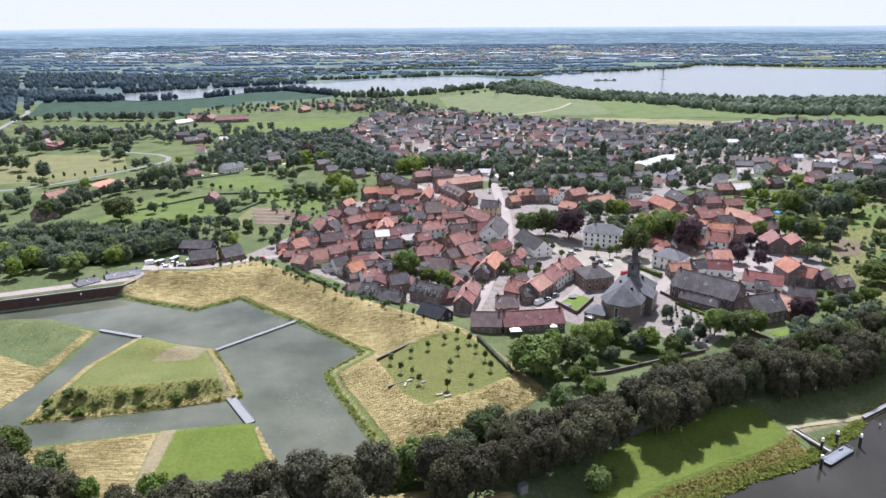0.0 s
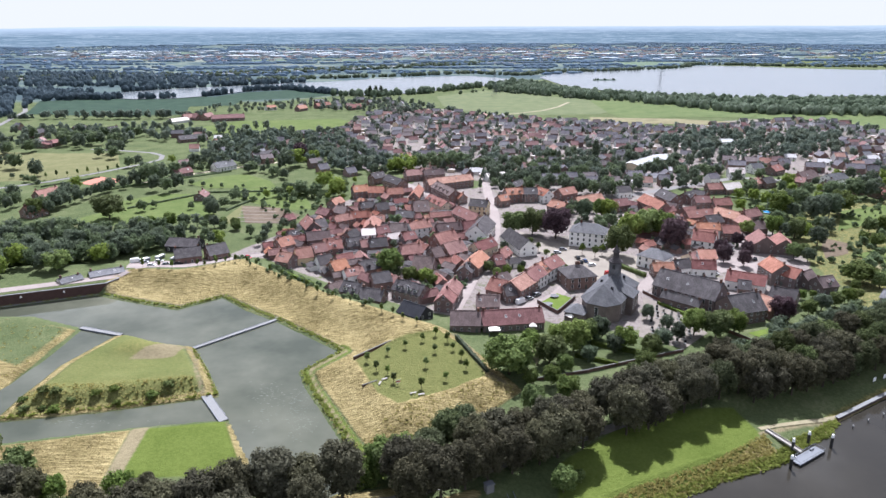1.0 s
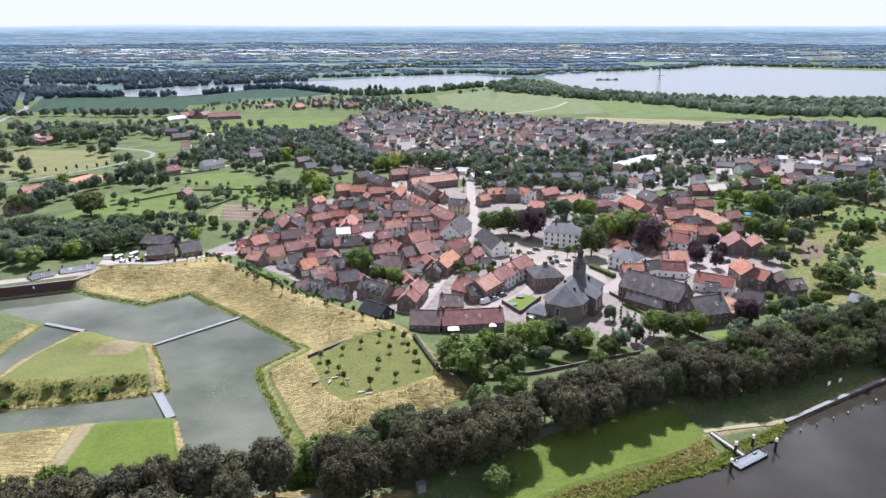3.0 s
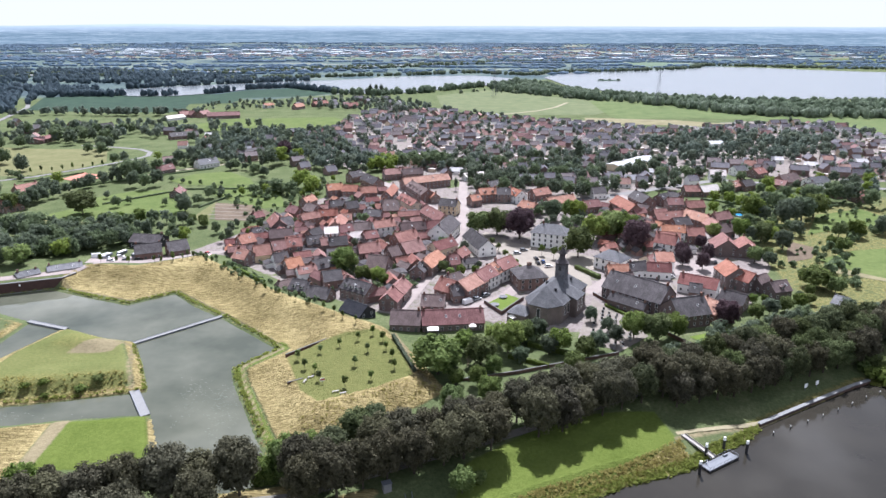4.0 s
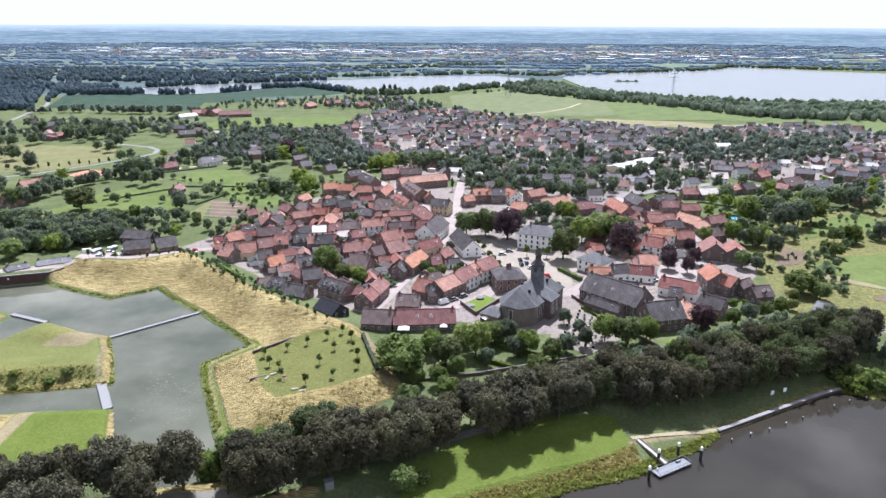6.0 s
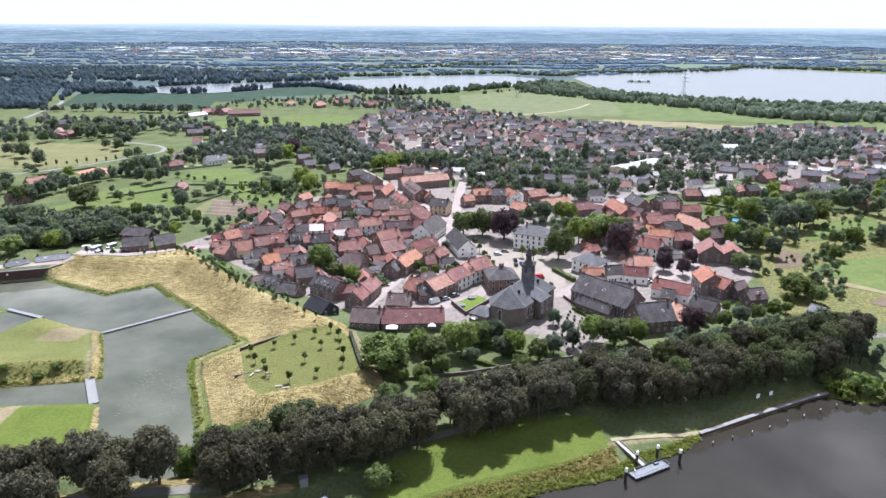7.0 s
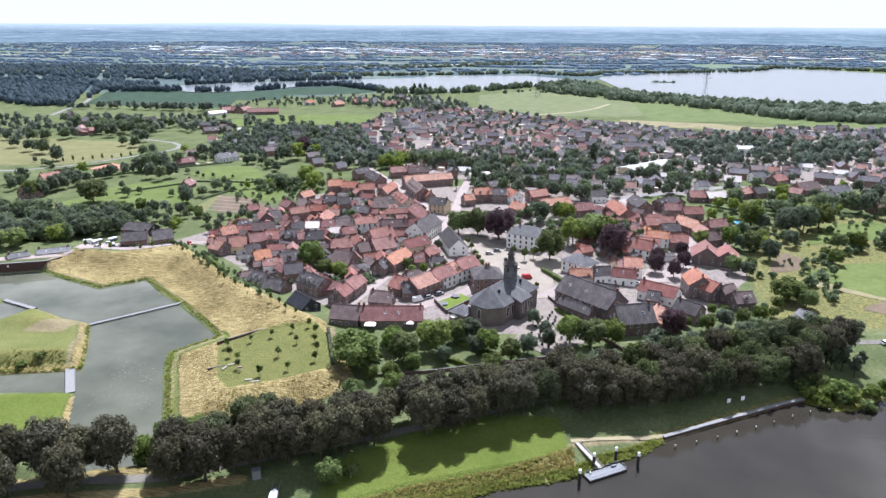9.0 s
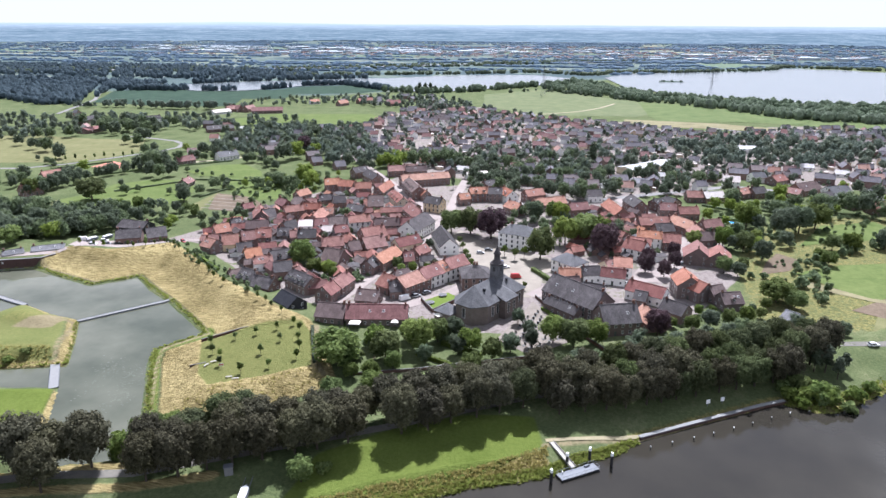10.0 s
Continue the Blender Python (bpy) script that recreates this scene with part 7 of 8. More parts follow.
plant("green", 39.4, 149.7, 7.5, 1.15)
for x, y, h in ((183, 218.7, 4), (187.5, 223, 5), (188, 217.6, 4.5), (191.7, 220, 5), (186, 214.5, 3.5), (192.7, 216.5, 4), (182, 222.3, 3.5), (196, 221, 4)):
    plant("shrub", x, y, h, 1.1)
for x, y, h in ((200, 235.6, 11), (203, 232.5, 9), (196, 235, 10), (207, 238, 8)):
    plant("slim", x, y, h, 1.6)
plant("dark", 218, 269, 6, 1.4)
plant("dark", 211, 264, 4.5, 1.3)
for x, y in ((44, 154.5), (200, 214), (205, 222), (195, 217), (190, 219), (212, 228)):
    plant("shrub", x, y, avenue.uniform(3, 5), 1.1)

# young trees in the bastion park and along the rampart
for x, y in ((-19.5, 217), (-12.5, 222.5), (-6.5, 228), (-0.5, 233.5), (4.5, 238.5), (9, 233), (11, 226), (14, 219), (15.5, 211.5), (-15.5, 210.5), (-9, 202.5), (0.5, 198.5), (8.5, 203.5), (4.5, 224), (-11.5, 208), (1.5, 213)):
    plant("young", x, y, avenue.uniform(3.3, 4.3), 1.4, group="park trees")
for i in range(18):
    t = i / 17 * 5
    k = min(4, int(t))
    (ax, ay), (bx, by) = CREST[3 + k], CREST[4 + k]
    x, y = ax + (bx - ax) * (t - k) + 0.6, ay + (by - ay) * (t - k) + 0.6
    plant("young", x + avenue.uniform(-0.8, 0.8), y + avenue.uniform(-0.8, 0.8), avenue.uniform(3.4, 4.6), 1.05, group="rampart trees")
for x, y in ((-139, 311), (-131, 311), (-124, 309), (-113, 313), (-106, 318), (-100, 322)):
    plant("young", x, y, avenue.uniform(4, 5.2), 1.0, group="rampart trees")

# shrubs on the island bank
for x, y in scatter([(-130, 189), (-105.5, 193.5), (-77, 202), (-80, 207), (-106, 200), (-132, 198)], 12, 4.0, 43, 0):
    plant("shrub", x, y, avenue.uniform(1.1, 2.2), 1.5)

# woods and gardens, zone by zone
STUFF_KIND = {"dark": "mid_dark", "green": "mid_green", "light": "mid_light", "shrub": "low_green", "far": "far", "far_dark": "far_dark"}
ZONES = (
    ([(-330, 262), (-262, 287), (-206, 303), (-182, 311), (-166, 330), (-200, 338), (-330, 312)], 56, 5.5, ("dark", "green", "dark", "light"), (9, 13)),
    ([(-260, 300), (-205, 322), (-178, 330), (-160, 336), (-158, 360), (-200, 372), (-260, 362)], 70, 5.8, ("dark", "green", "dark"), (10, 14)),
    ([(-420, 930), (-345, 985), (-330, 1050), (-215, 1120), (-180, 1100), (-215, 1000), (-340, 930)], 60, 8, ("far", "far_dark"), (5, 10)),
    ([(-215, 1010), (-190, 1080), (-110, 1130), (-50, 1090), (-20, 1010), (20, 960), (-60, 940), (-110, 960)], 110, 8.5, ("far", "far_dark"), (7, 12)),
    ([(-300, 345), (-236, 330), (-190, 322), (-165, 330), (-158, 343), (-170, 372), (-188, 384), (-236, 382), (-300, 384)], 62, 6.4, ("dark", "dark", "green", "green"), (8, 12)),
    ([(-178, 326), (-156, 340), (-142, 362), (-146, 386), (-184, 386)], 34, 5.2, ("dark", "dark", "green"), (7, 11)),
    ([(-158, 352), (-116, 356), (-122, 388), (-168, 388)], 18, 6.5, ("dark", "green", "light", "green"), (4, 8)),
    ([(-97, 355), (-75, 370), (-80, 395), (-112, 395)], 8, 6, ("green", "dark"), (5, 8)),
    ([(-130, 470), (-80, 460), (-55, 470), (-60, 520), (-100, 500)], 26, 6, ("green", "green", "light"), (4, 8)),
    ([(-330, 395), (-268, 400), (-275, 440), (-300, 470), (-345, 460)], 26, 7, ("dark", "green"), (7, 11)),
    ([(-245, 500), (-222, 500), (-205, 540), (-225, 560)], 8, 7, ("dark", "green"), (5, 9)),
    ([(-215, 560), (-120, 600), (-95, 560), (-50, 540), (-20, 560), (-70, 640), (-110, 760), (-220, 740)], 250, 5.8, ("far", "far_dark", "far_dark", "dark"), (7, 13)),
    ([(-520, 560), (-330, 700), (-225, 745), (-190, 800), (-330, 830), (-600, 760)], 165, 7, ("far", "far_dark"), (8, 13)),
    (SUBURB, 900, 6, ("far", "far_dark", "far", "far_dark"), (4.5, 9.5)),
    (SUBURB, 500, 5, ("shrub",), (1.5, 3.2)),
    ([(40, 520), (150, 520), (230, 560), (180, 640), (60, 640), (20, 600)], 90, 6, ("far_dark", "far", "dark"), (6, 12)),
    (DARK_COPSE, 150, 5.5, ("far_dark", "far_dark", "far"), (8, 14)),
    ([(45, 470), (130, 470), (205, 500), (240, 560), (120, 620), (40, 560)], 95, 7, ("dark", "dark", "green"), (7, 13)),
    ([(200, 345), (235, 385), (262, 432), (320, 480), (360, 520), (300, 530), (235, 520), (200, 470), (196, 400)], 44, 8, ("green", "dark", "dark", "light"), (6, 12)),
    ([(200, 300), (225, 300), (245, 360), (300, 400), (330, 450), (280, 400), (225, 350)], 100, 4, ("shrub", "green", "shrub"), (1.6, 5)),
    ([(320, 480), (420, 450), (560, 520), (560, 600), (380, 580)], 70, 9, ("far", "far_dark"), (6, 11)),
    ([(-60, 330), (-20, 300), (30, 330), (40, 370), (10, 420), (-60, 400)], 22, 7, ("green", "dark", "shrub"), (3, 6)),
    ([(60, 390), (120, 380), (160, 380), (150, 420), (90, 430), (55, 420)], 30, 6, ("green", "dark"), (5, 9)),
    ([(-90, 345), (-60, 318), (-30, 292), (8, 272), (18, 300), (26, 345), (30, 400), (10, 440), (-20, 480), (-60, 440), (-80, 400)], 150, 3, ("shrub", "shrub", "shrub", "green"), (1.4, 3.5)),
    ([(112, 345), (150, 345), (172, 350), (172, 400), (158, 440), (130, 440), (100, 400)], 40, 4, ("shrub", "shrub", "dark"), (1.5, 4)),
    ([(200, 300), (225, 300), (250, 380), (330, 450), (420, 500), (300, 530), (235, 520), (196, 400)], 260, 3.5, ("shrub", "shrub", "green"), (1.2, 3.5)),
    ([(-140, 470), (-90, 400), (-60, 470), (-120, 510)], 60, 4.5, ("shrub", "shrub", "green"), (1.2, 4)),
    ([(-94, 330), (-66, 311), (-40, 287), (-18, 268), (-24, 262), (-50, 280), (-75, 302), (-100, 324)], 46, 2.5, ("shrub", "shrub", "shrub", "green"), (1.0, 2.6)),
    ([(30, 212), (70, 240), (64, 252), (40, 246)], 4, 6, ("green", "shrub", "dark"), (3, 7)),
)
for zi, (poly, count, gap, kinds, (h0, h1)) in enumerate(ZONES):
    for x, y in scatter(poly, count, gap, 60 + zi, -1.5 if poly is SUBURB else 2.0):
        plant_stuff(STUFF_KIND[avenue.choice(kinds)], x, y, avenue.uniform(h0, h1), avenue.uniform(0.8, 1.15))
flush_stuff({"mid_green": "leafy green trees filling gardens and copses", "mid_dark": "dark green trees filling gardens and copses", "mid_light": "fresh light green garden trees",
             "low_green": "green shrubs and hedges in gardens", "far": "green trees among the outer houses", "far_dark": "dark green trees among the outer houses"})


# ---- rough grass, reeds and floating weed ----
def tufts(name, mat, label, spots, h0, h1, seed, blades=5):
    """Clumps of leaning blades, far too many to count."""
    rng = np.random.default_rng(seed)
    xy = np.array(spots)
    z = ground_z(xy[:, 0], xy[:, 1])
    verts, faces = [], []
    for (x, y), zz in zip(spots, z):
        if zz < -0.05:
            continue
        h, n0 = rng.uniform(h0, h1), len(verts)      # blades lie over, so that their upper sides catch the light
        a = rng.uniform(0, 6.28, blades)
        w = h * rng.uniform(0.4, 0.8, blades)
        r = h * rng.uniform(1.2, 2.2, blades)
        for i in range(blades):
            ca, sa = math.cos(a[i]), math.sin(a[i])
            verts += [(x - sa * w[i], y + ca * w[i], zz - 0.15), (x + sa * w[i], y - ca * w[i], zz - 0.15),
                      (x + ca * r[i] + sa * w[i] * 0.6, y + sa * r[i] - ca * w[i] * 0.6, zz + h), (x + ca * r[i] - sa * w[i] * 0.6, y + sa * r[i] + ca * w[i] * 0.6, zz + h * 0.9)]
            faces.append((n0 + 4 * i, n0 + 4 * i + 1, n0 + 4 * i + 2, n0 + 4 * i + 3))
    me = bpy.data.meshes.new(name)
    me.from_pydata(verts, [], faces)
    me.materials.append(mat)
    single(name, me, label, "grass", "stuff")


STRAW = leaves("dry_grass", (0.24, 0.195, 0.09), (0.46, 0.38, 0.20), 0.0, 0.55)
ROUGH = leaves("rough_grass", (0.2, 0.19, 0.065), (0.4, 0.35, 0.15), 0.0, 0.55)
REED = leaves("reeds", (0.13, 0.165, 0.045), (0.27, 0.31, 0.095), 0.0, 0.55)


def cast(poly, count, seed):
    rng = np.random.default_rng(seed)
    p = np.array(poly)
    pts = rng.uniform(p.min(0), p.max(0), (count * 3, 2))
    return pts[signed(pts[:, 0], pts[:, 1], poly) > 0][:count].tolist()


RAMPART = [(-150, 295), (-153, 309), (-141, 310), (-120, 308), (-95, 324), (-69, 301), (-44, 278), (-17, 259), (-3, 248), (-24, 233.5), (-34, 241), (-60, 265.5), (-76, 278), (-93, 293), (-110, 280), (-137, 290)]
on_bastion = np.array(cast(BASTION, 3200, 2))
park_free = on_bastion[signed(on_bastion[:, 0], on_bastion[:, 1], PARK) < -0.8].tolist()
tufts("dry_grass", STRAW, "dry straw-coloured grass tufts on the rampart slopes", cast(RAMPART, 2600, 1) + park_free + cast([(-121, 172), (-89, 180), (-85, 152), (-120, 130), (-160, 145)], 1500, 3), 0.1, 0.22, 5)
tufts("rough_grass", ROUGH, "rough green and yellow grass on banks", cast([(-131, 188.5), (-105.5, 193), (-74, 202), (-78, 209), (-106, 203), (-133, 203)], 520, 6)
      + cast([(-20, 172), (-8, 168), (8, 177), (26, 192), (33, 200), (24, 205), (10, 195), (-6, 186)], 250, 7) + cast([(40, 132), (64, 147.5), (84, 157.5), (104, 168), (104, 177), (84, 164), (60, 153), (38, 140)], 4200, 8)
      + cast([(-345, 196), (-196, 262), (-144, 253), (-144, 200), (-165, 180)], 900, 9), 0.16, 0.38, 6)
shore_line = [(-150, 293.5), (-138, 287.5), (-110, 277), (-94.5, 291), (-77.5, 276), (-62, 264.5), (-41, 245.5), (-31, 235.5), (-43, 219), (-38, 207.5), (-21, 176.5)]
river_line = [(30, 127), (62, 147), (82, 156.8), (95.3, 162.5), (104, 166.5), (114, 174.5), (123, 179.5), (132, 185.5)]
isle_line = [(-134, 187.5), (-105.5, 193), (-71.5, 202), (-69, 203), (-80, 222), (-90, 238)]
tufts("reeds", REED, "green reeds and bank plants along the water", belt(shore_line, 1.6, 0.75, 11) + belt(river_line, 4.5, 0.5, 12) + belt(isle_line, 1.2, 0.75, 13)
      + belt([(181, 217), (190, 213.5), (197, 215), (209.7, 225), (260, 264)], 8, 0.9, 14), 0.2, 0.5, 7, 6)


def floating_weed():
    rng = random.Random(9)
    g = Geo()
    for cx, cy, sx, sy, n in ((-41, 200, 5, 9, 120), (-52, 205, 6, 5, 60), (-36, 186, 4, 7, 80), (-105, 186, 12, 2.0, 50), (-50, 192, 3, 8, 40)):
        for _ in range(n):
            x, y, r = rng.gauss(cx, sx * 0.6), rng.gauss(cy, sy * 0.6), rng.uniform(0.05, 0.2)
            k = rng.uniform(1.5, 4.5)
            a0 = rng.uniform(0, 6)
            g.poly([(x + r * k * math.cos(a0 + i * 1.257) * rng.uniform(0.6, 1), y + r * math.sin(a0 + i * 1.257) * rng.uniform(0.6, 1), 0.03) for i in range(5)])
    single("floating_weed", g.mesh("floating_weed", plain("pond_weed", (0.10, 0.11, 0.082), 0.8)), "pale floating weed on the moat", "weed", "stuff")


floating_weed()


# ---- hedges, walls and yard things ----
def hedge(line, width, height, mat=LEAF_GREEN, label="clipped green hedge beside paving"):
    rng = np.random.default_rng(int(abs(line[0][0]) * 10))
    for (ax, ay), (bx, by) in zip(line, line[1:]):
        L, h = math.hypot(bx - ax, by - ay), math.degrees(math.atan2(by - ay, bx - ax))
        g = Geo().box(0, 0, -0.3, L, width * 0.8, height * 0.9 + 0.3)
        n = int(L * (width + 2 * height) * 5)
        for _ in range(n):
            face = rng.random()
            x = rng.uniform(-L / 2, L / 2)
            if face < 0.45:
                p, d = np.array([x, rng.uniform(-width / 2, width / 2), height * 0.92]), np.array([0, 0, 1.0])
            else:
                sgn = -1 if rng.random() < 0.6 else 1
                p, d = np.array([x, sgn * width * 0.42, rng.uniform(0.1, height)]), np.array([0, sgn * 1.0, 0.5])
            d = d + rng.normal(scale=0.4, size=3)
            d /= np.linalg.norm(d)
            t = np.cross(d, rng.normal(size=3))
            t /= np.linalg.norm(t)
            s = np.cross(d, t)
            k = rng.uniform(0.12, 0.26)
            g.poly([p - t * k, p - s * k + d * 0.06, p + t * k, p + s * k + d * 0.06])
        single("hedge", g.mesh("hedge", mat), label, "hedge", m=pose((ax + bx) / 2, (ay + by) / 2, gz((ax + bx) / 2, (ay + by) / 2), 0, 0, h))


hedge([(95.6, 324), (104.8, 309.6)], 2.2, 2.0)
hedge([(12.4, 237.5), (22.8, 209.5)], 1.3, 1.6, LEAF_DARK, "dark clipped hedge beside the park lawn")
hedge([(-70, 306), (-52, 289)], 1.6, 1.6)
hedge([(101, 276), (110, 262)], 1.4, 1.3)
hedge([(104, 279), (113, 266)], 1.4, 1.3)
hedge([(64, 236), (80, 228)], 1.6, 1.8)
hedge([(56, 226), (70, 219)], 1.4, 1.6)
for line in ([(-262, 478), (-200, 538)], [(-200, 538), (-172, 562)], [(-205, 440), (-165, 486)], [(-165, 486), (-104, 490)], [(-137, 434), (-128, 462)], [(-300, 505), (-272, 540)],
             [(205, 470), (232, 452)], [(210, 440), (236, 425)], [(214, 412), (240, 402)], [(203, 395), (222, 384)], [(228, 470), (262, 450)]):
    hedge(line, 1.5, 1.2, LEAF_GARDEN, "green garden hedge between plots")


def wall_line(line, height, thick, mat, label, z=None):
    for (ax, ay), (bx, by) in zip(line, line[1:]):
        L, h = math.hypot(bx - ax, by - ay), math.degrees(math.atan2(by - ay, bx - ax))
        zz = gz((ax + bx) / 2, (ay + by) / 2) if z is None else z
        base = thing("garden_wall", pose((ax + bx) / 2, (ay + by) / 2, zz, 0, 0, h), label, "wall", "low walls")
        part("masonry", Geo().box(0, 0, -1.2, L, thick, height + 1.2).mesh("masonry", mat), base)
        part("coping", Geo().box(0, 0, height, L + 0.06, thick + 0.12, 0.1).mesh("coping", OLD_CONCRETE), base)


wall_line([(-24.6, 219.6), (-7.6, 238.6)], 0.8, 0.4, BRICK_WALL, "brown brick retaining wall beside the park lawn", 4.9)
wall_line([(-19.2, 200.6), (-14.6, 203.6)], 0.7, 0.35, BRICK_WALL, "short brown brick wall in the straw bank", 4.5)
wall_line([(48.5, 277), (55.5, 265.2), (66, 282)], 1.6, 0.35, BRICK_WALL, "brown brick garden wall")
wall_line([(98, 289), (113, 258), (126, 238)], 1.3, 0.35, BRICK_WALL, "brown brick churchyard wall")
wall_line([(36, 207), (58, 214), (82, 224), (97, 230)], 1.1, 0.35, BRICK_WALL, "low brick wall below the gardens")
sheet("garden_lawn", LAWN, [(49.5, 276.5), (55.8, 267), (65, 282), (58.8, 288)], VILLAGE_Z + 0.24, "mown green garden lawn behind a wall", "lawn")
sheet("garden_lawn", FIELD_STRAW, [(33, 216), (40, 214), (44, 232), (36, 236)], VILLAGE_Z + 0.14, "dry garden lawn", "lawn")
sheet("garden_lawn", LAWN, [(128, 246), (146, 254), (150, 247), (132, 240)], VILLAGE_Z + 0.14, "mown green lawn behind the church hall", "lawn")


def headstone(x, y, turn, kind):
    base = thing("headstone", pose(x, y, VILLAGE_Z + 0.12, 0, 0, turn), "dark polished headstone on a pale plinth" if kind else "pale weathered headstone on a plinth", "headstone", "churchyard graves")
    part("slab", HEAD_SLABS[kind], base)
    part("plinth", HEAD_PLINTH, base)


HEAD_SLABS = (Geo().box(0, 0.75, 0.1, 0.9, 0.16, 1.1).mesh("slab", STONE), Geo().box(0, 0.75, 0.1, 0.9, 0.16, 1.0).mesh("slab", BLACK_STEEL))
HEAD_PLINTH = Geo().box(0, 0, -0.1, 1.1, 2.0, 0.24).mesh("plinth", OLD_CONCRETE)
grave = random.Random(6)
for r in range(7):
    for c in range(12):
        x, y = 88 + r * 2.6 + c * 0.75, 236 + c * 3.3 - r * 1.4
        if inside(x, y, [(85, 243), (90.5, 262), (97, 281), (107, 262), (111, 247), (98, 234)]) and grave.random() < 0.8:
            headstone(x + grave.uniform(-0.3, 0.3), y + grave.uniform(-0.3, 0.3), -30 + grave.uniform(-4, 4), grave.randrange(2))


# ---- cars ----
def car_parts(L, W, H, color, van):
    g = Geo()
    x, w = L / 2, W / 2
    prof = [(-x, 0.3), (x, 0.3), (x, 0.62), (x * 0.86, 0.78), (-x, 0.86)] if not van else [(-x, 0.3), (x, 0.3), (x, 0.8), (x * 0.84, 1.0), (-x, 1.05)]
    top = prof[-1][1]
    for s in (-1, 1):
        g.v += [(a, s * w, b) for a, b in prof]
    k = len(prof)
    g.f = [tuple(range(k)), tuple(range(2 * k - 1, k - 1, -1))] + [(i, i + k, (i + 1) % k + k, (i + 1) % k) for i in range(k)]
    body = g.mesh("body", plain("car_paint", color, 0.25, 0, 0.03))
    c = Geo()
    a = [(-x * 0.94, top - 0.02), (x * (0.5 if not van else 0.8), top - 0.05), (x * (0.2 if not van else 0.62), H), (-x * (0.72 if not van else 0.93), H)]
    for s in (-1, 1):
        c.v += [(p, s * w * (0.96 if q < H else 0.8), q) for p, q in a]
    c.f = [(0, 1, 2, 3), (7, 6, 5, 4)] + [(i, i + 4, (i + 1) % 4 + 4, (i + 1) % 4) for i in range(4)]
    cabin = c.mesh("cabin", GLASS if not van else body.materials[0])
    roof = Geo().box(-x * 0.26 if not van else -x * 0.15, 0, H - 0.02, x * (0.9 if not van else 1.5), W * 0.78, 0.06).mesh("roof", body.materials[0])
    return body, cabin, roof


WHEEL = Geo()
for i in range(10):
    a = 2 * math.pi * i / 10
    WHEEL.v += [(0.32 * math.cos(a), -0.1, 0.32 + 0.32 * math.sin(a)), (0.32 * math.cos(a), 0.1, 0.32 + 0.32 * math.sin(a))]
WHEEL.f = [(2 * i, (2 * i + 2) % 20, (2 * i + 3) % 20, 2 * i + 1) for i in range(10)] + [tuple(range(0, 20, 2)), tuple(range(19, 0, -2))]
WHEEL = WHEEL.mesh("wheel", RUBBER)
CARS = {"white": ((0.75, 0.75, 0.74), "white"), "grey": ((0.2, 0.21, 0.22), "grey"), "black": ((0.02, 0.02, 0.022), "black"), "red": ((0.35, 0.03, 0.03), "red"), "silver": ((0.45, 0.46, 0.47), "silver"), "blue": ((0.04, 0.07, 0.16), "dark blue")}
CAR_MESHES = {}


def car(x, y, turn, color, van=False):
    if (color, van) not in CAR_MESHES:
        CAR_MESHES[color, van] = car_parts(*((5.2, 1.95, 2.3) if van else (4.3, 1.78, 1.48)), CARS[color][0], van)
    L = 5.2 if van else 4.3
    base = thing("van" if van else "car", pose(x, y, gz(x, y) + 0.16, 0, 0, turn), f"parked {CARS[color][1]} {'van' if van else 'car'} on the paving", "van" if van else "car", "parked vehicles")
    for name, me in zip(("body", "cabin", "roof"), CAR_MESHES[color, van]):
        part(name, me, base)
    for sx in (-1, 1):
        for sy in (-1, 1):
            part("wheel", WHEEL, base, m=pose(sx * L * 0.31, sy * 0.82, 0))


for x, y, turn, color in ((67.8, 345.3, 10, "silver"), (76.9, 336.5, 100, "black"), (82.2, 325.2, 20, "white"), (71.7, 350.6, 0, "grey"), (77.2, 329.6, 100, "black"), (80, 331.7, 95, "blue"),
                          (29.7, 344.2, 78, "white"), (24.9, 323.4, 78, "white"), (12.6, 274.4, 70, "grey"), (7.4, 272.9, 5, "red"), (45.5, 281, 40, "silver"), (49.5, 285.5, 40, "grey"),
                          (-146.3, 328.7, 20, "silver"), (-140, 331.8, 20, "white"), (-133.5, 325, 15, "grey"), (-94.4, 334.3, -40, "red"), (-139.8, 321.7, 10, "white"), (-128, 327, 15, "black"),
                          (168.2, 333.9, 75, "black"), (170.5, 345, 75, "grey"), (173.5, 356, 75, "blue"), (177, 366, 75, "grey"), (139.5, 312, 20, "white"), (33.5, 360, 78, "grey"), (146, 306, 30, "grey"), (225, 258.5, 12, "white")):
    car(x, y, turn, color)
car(88.1, 311.7, 15, "red", True)
car(41.2, 276.6, 40, "white", True)
car(-152, 331, 25, "white", True)

# ---- park and waterside furniture ----
def bench(x, y, turn):
    base = thing("bench", pose(x, y, gz(x, y), 0, 0, turn), "pale stone bench on the park lawn", "bench", "park benches")
    part("seat", Geo().box(0, 0, 0.42, 2.2, 0.6, 0.12).mesh("seat", STONE), base)
    for s in (-1, 1):
        part("leg", Geo().box(s * 0.8, 0, -0.2, 0.25, 0.5, 0.62).mesh("leg", STONE), base)


for x, y, turn in ((-12.2, 204.3, 30), (-2.1, 195, 20), (0.6, 194.2, 20), (-13.5, 201.5, 80)):
    bench(x, y, turn)
sign = thing("sign_board", pose(-7.4, 200.5, gz(-7.4, 200.5), 0, 0, 25), "red and white board on a post in the park", "sign")
part("post", Geo().box(0, 0, -0.2, 0.1, 0.1, 2.2).mesh("post", METAL), sign)
part("board", Geo().box(0, -0.07, 1.0, 1.5, 0.06, 1.1).mesh("board", WHITE), sign)
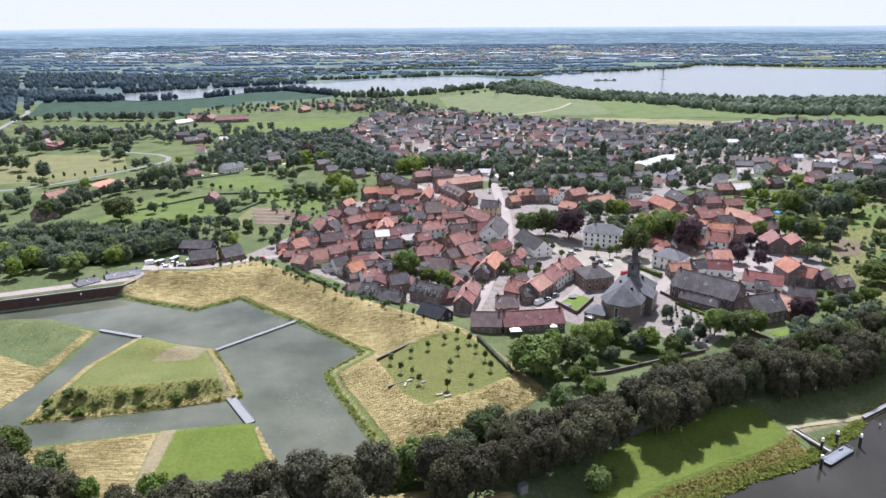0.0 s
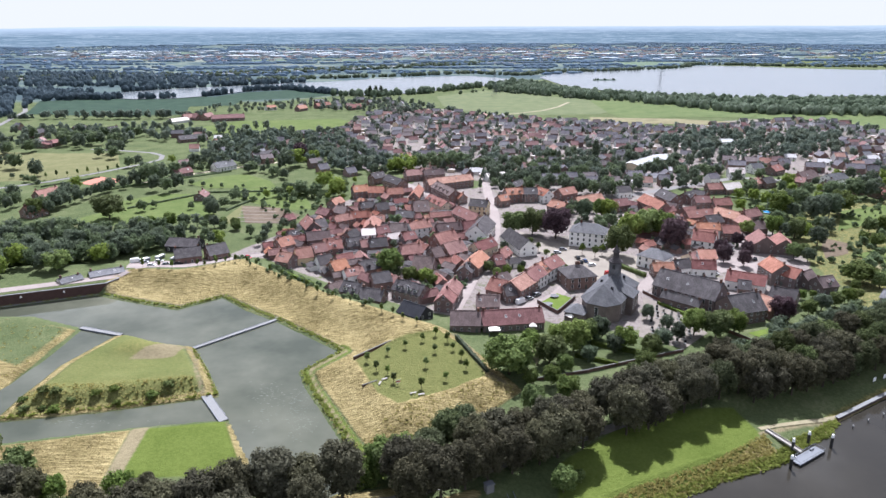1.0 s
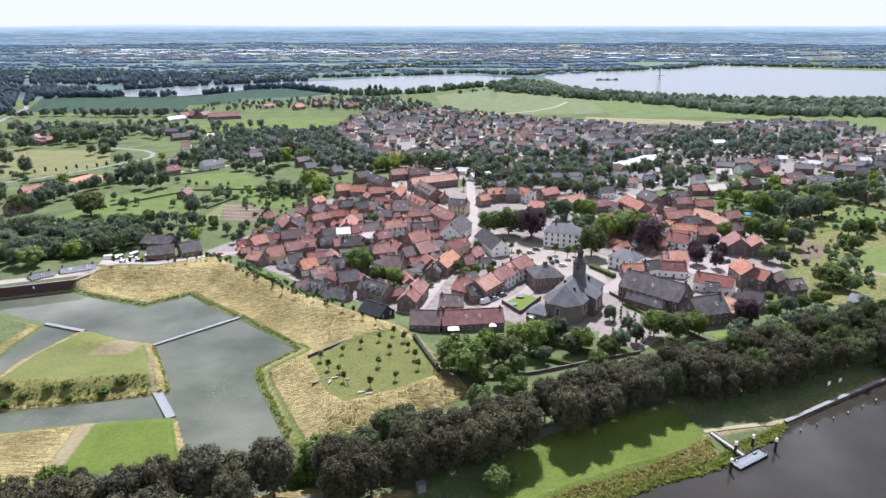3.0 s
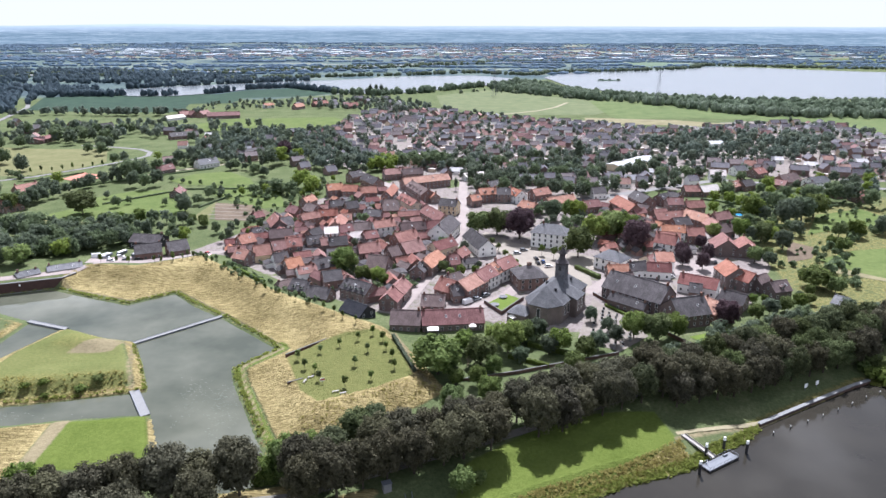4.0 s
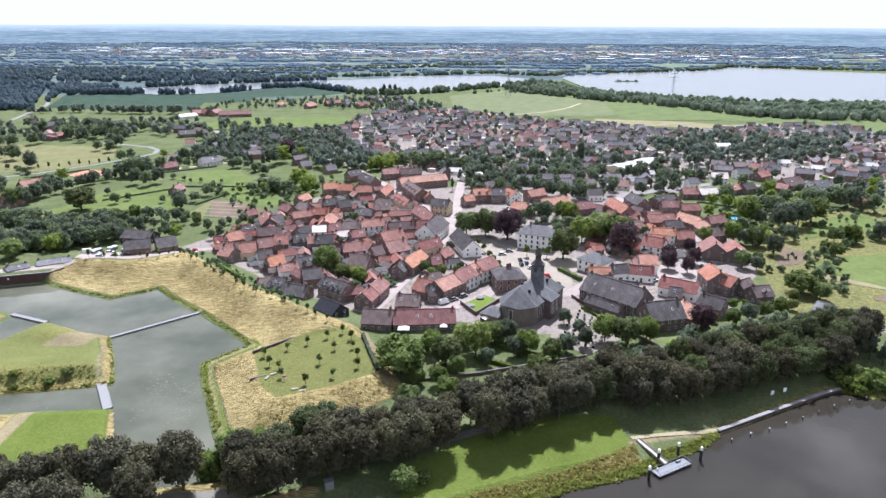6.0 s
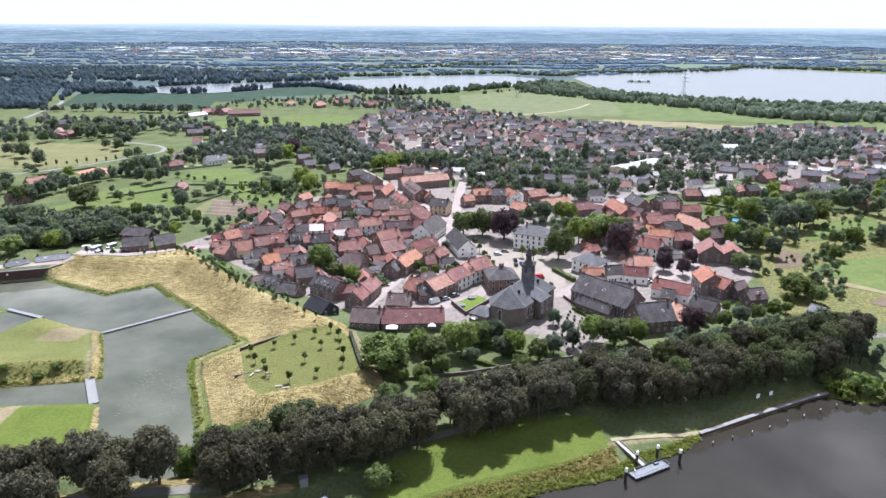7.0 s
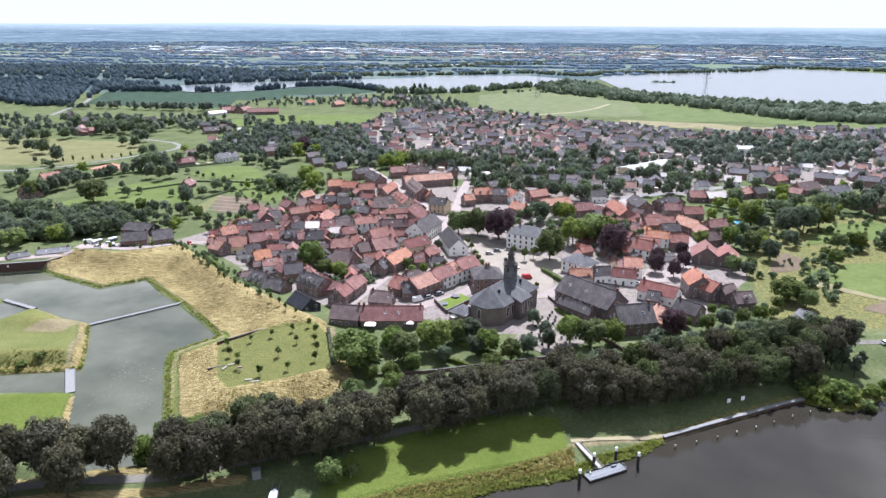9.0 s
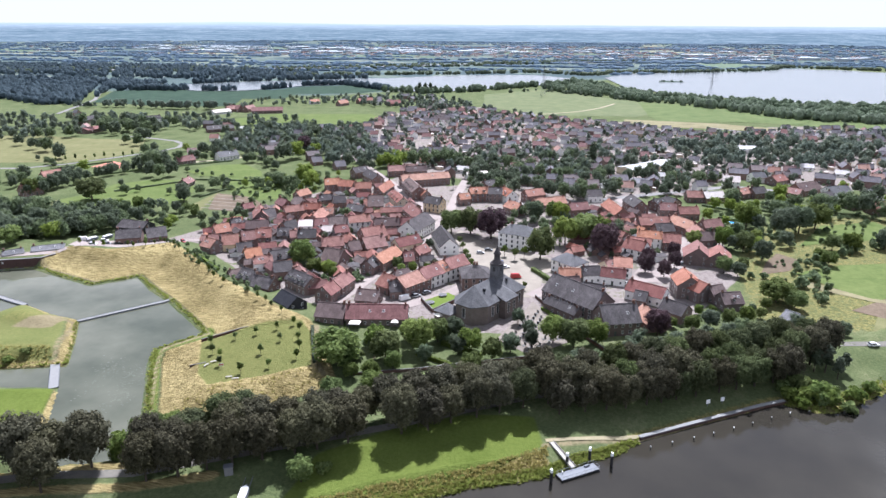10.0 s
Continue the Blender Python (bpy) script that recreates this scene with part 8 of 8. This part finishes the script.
part("stripe", Geo().box(0, -0.11, 1.35, 1.5, 0.02, 0.4).mesh("stripe", plain("red_paint", (0.4, 0.03, 0.04), 0.5)), sign, "red stripe")


def canopy(x, y, turn, w, d):
    base = thing("canopy", pose(x, y, VILLAGE_Z, 0, 0, turn), "pale canvas canopy over a terrace", "canopy")
    g = Geo()
    c = [(-w / 2, -d / 2, 2.6), (w / 2, -d / 2, 2.6), (w / 2, d / 2, 2.6), (-w / 2, d / 2, 2.6)]
    for a, b in zip(c, c[1:] + c[:1]):
        g.slab([a, b, (0, 0, 3.7)], 0.06)
    part("cloth", g.mesh("cloth", CANVAS), base)
    for a in c:
        part("pole", Geo().tube(a[0] * 0.96, a[1] * 0.96, -0.5, 2.6, 0.05, 0.05, 6).mesh("pole", METAL), base)


canopy(27.5, 244.6, 4, 4.5, 3.6)
canopy(43, 248, 4, 3, 2.6)
canopy(60, 258, 40, 4.5, 3.5)
for x, y in ((52.9, 274.3), (57, 283.5)):
    base = thing("trampoline", pose(x, y, VILLAGE_Z + 0.16), "round dark garden trampoline on the lawn", "trampoline")
    part("mat", Geo().tube(0, 0, 0.75, 0.8, 1.7, 1.7, 16).mesh("mat", BLACK_STEEL), base)
    part("rim", Geo().tube(0, 0, 0.66, 0.74, 1.95, 1.95, 16).mesh("rim", METAL), base)
    for i in range(4):
        part("leg", Geo().tube(1.7 * math.cos(i * 1.571), 1.7 * math.sin(i * 1.571), -0.2, 0.68, 0.05, 0.05, 6).mesh("leg", METAL), base)
pool = thing("pool", pose(215, 427, VILLAGE_Z + 0.1, 0, 0, 10), "bright blue round-edged garden pool", "pool")
part("rim", Geo().tube(0, 0, -0.3, 0.9, 3.2, 3.2, 18).mesh("rim", WHITE), pool)
part("water", Geo().tube(0, 0, 0.9, 0.93, 2.95, 2.95, 18).mesh("water", plain("pool_blue", (0.05, 0.25, 0.5), 0.1)), pool)
hut = thing("kiosk", pose(19.8, 148.4, gz(19.8, 148.4), 0, 0, 25), "small grey utility kiosk beside the dike road", "kiosk")
part("body", Geo().box(0, 0, -0.3, 2.2, 1.6, 2.6).mesh("body", CONCRETE), hut)
part("lid", Geo().box(0, 0, 2.3, 2.5, 1.9, 0.15).mesh("lid", METAL), hut)


def covered_boat(x, y, turn, label):
    boat = thing("boat", pose(x, y, gz(x, y) + 0.5, 0, 0, turn), label, "boat")
    part("hull", Geo().slab([(-3, -1, 0.9), (2, -1.1, 0.9), (3.6, 0, 1.0), (2, 1.1, 0.9), (-3, 1, 0.9)], 1.1).mesh("hull", METAL), boat)
    part("cover", Geo().slab([(-2.6, -0.9, 1.35), (1.6, -0.95, 1.35), (2.6, 0, 1.3), (1.6, 0.95, 1.35), (-2.6, 0.9, 1.35)], 0.45).mesh("cover", WHITE), boat)
    part("keel_block", Geo().box(0, 0, -0.75, 3.2, 0.5, 0.6).mesh("keel_block", BLACK_STEEL), boat)


covered_boat(27.0, 141.5, 100, "small white covered boat on a slip")
covered_boat(-142, 338, 70, "small white covered boat on the parking ground")
covered_boat(-133, 336, 65, "small white covered boat beside parked cars")
covered_boat(-148, 333, 60, "small white covered boat behind the quay")
for s in (-1, 1):
    slip = thing("slip_rail", pose(25.6, 147.2, gz(25.6, 147.2) + 0.1, 0, 0, 100), "grey steel slip rail", "rail", "slip rails")
    part("beam", Geo().box(0, s * 0.9, -0.4, 9, 0.15, 0.6).mesh("beam", METAL), slip)
for x, y in ((161, 232), (166, 234.5)):
    board = thing("notice_board", pose(x - 6, y - 24, gz(x - 6, y - 24), 0, 0, 25), "white notice board on posts beside the river", "sign", "river boards")
    part("post", Geo().box(0, 0, -0.3, 0.12, 0.12, 2.4).mesh("post", METAL), board)
    part("panel", Geo().box(0, -0.1, 1.0, 1.4, 0.06, 1.5).mesh("panel", WHITE), board)
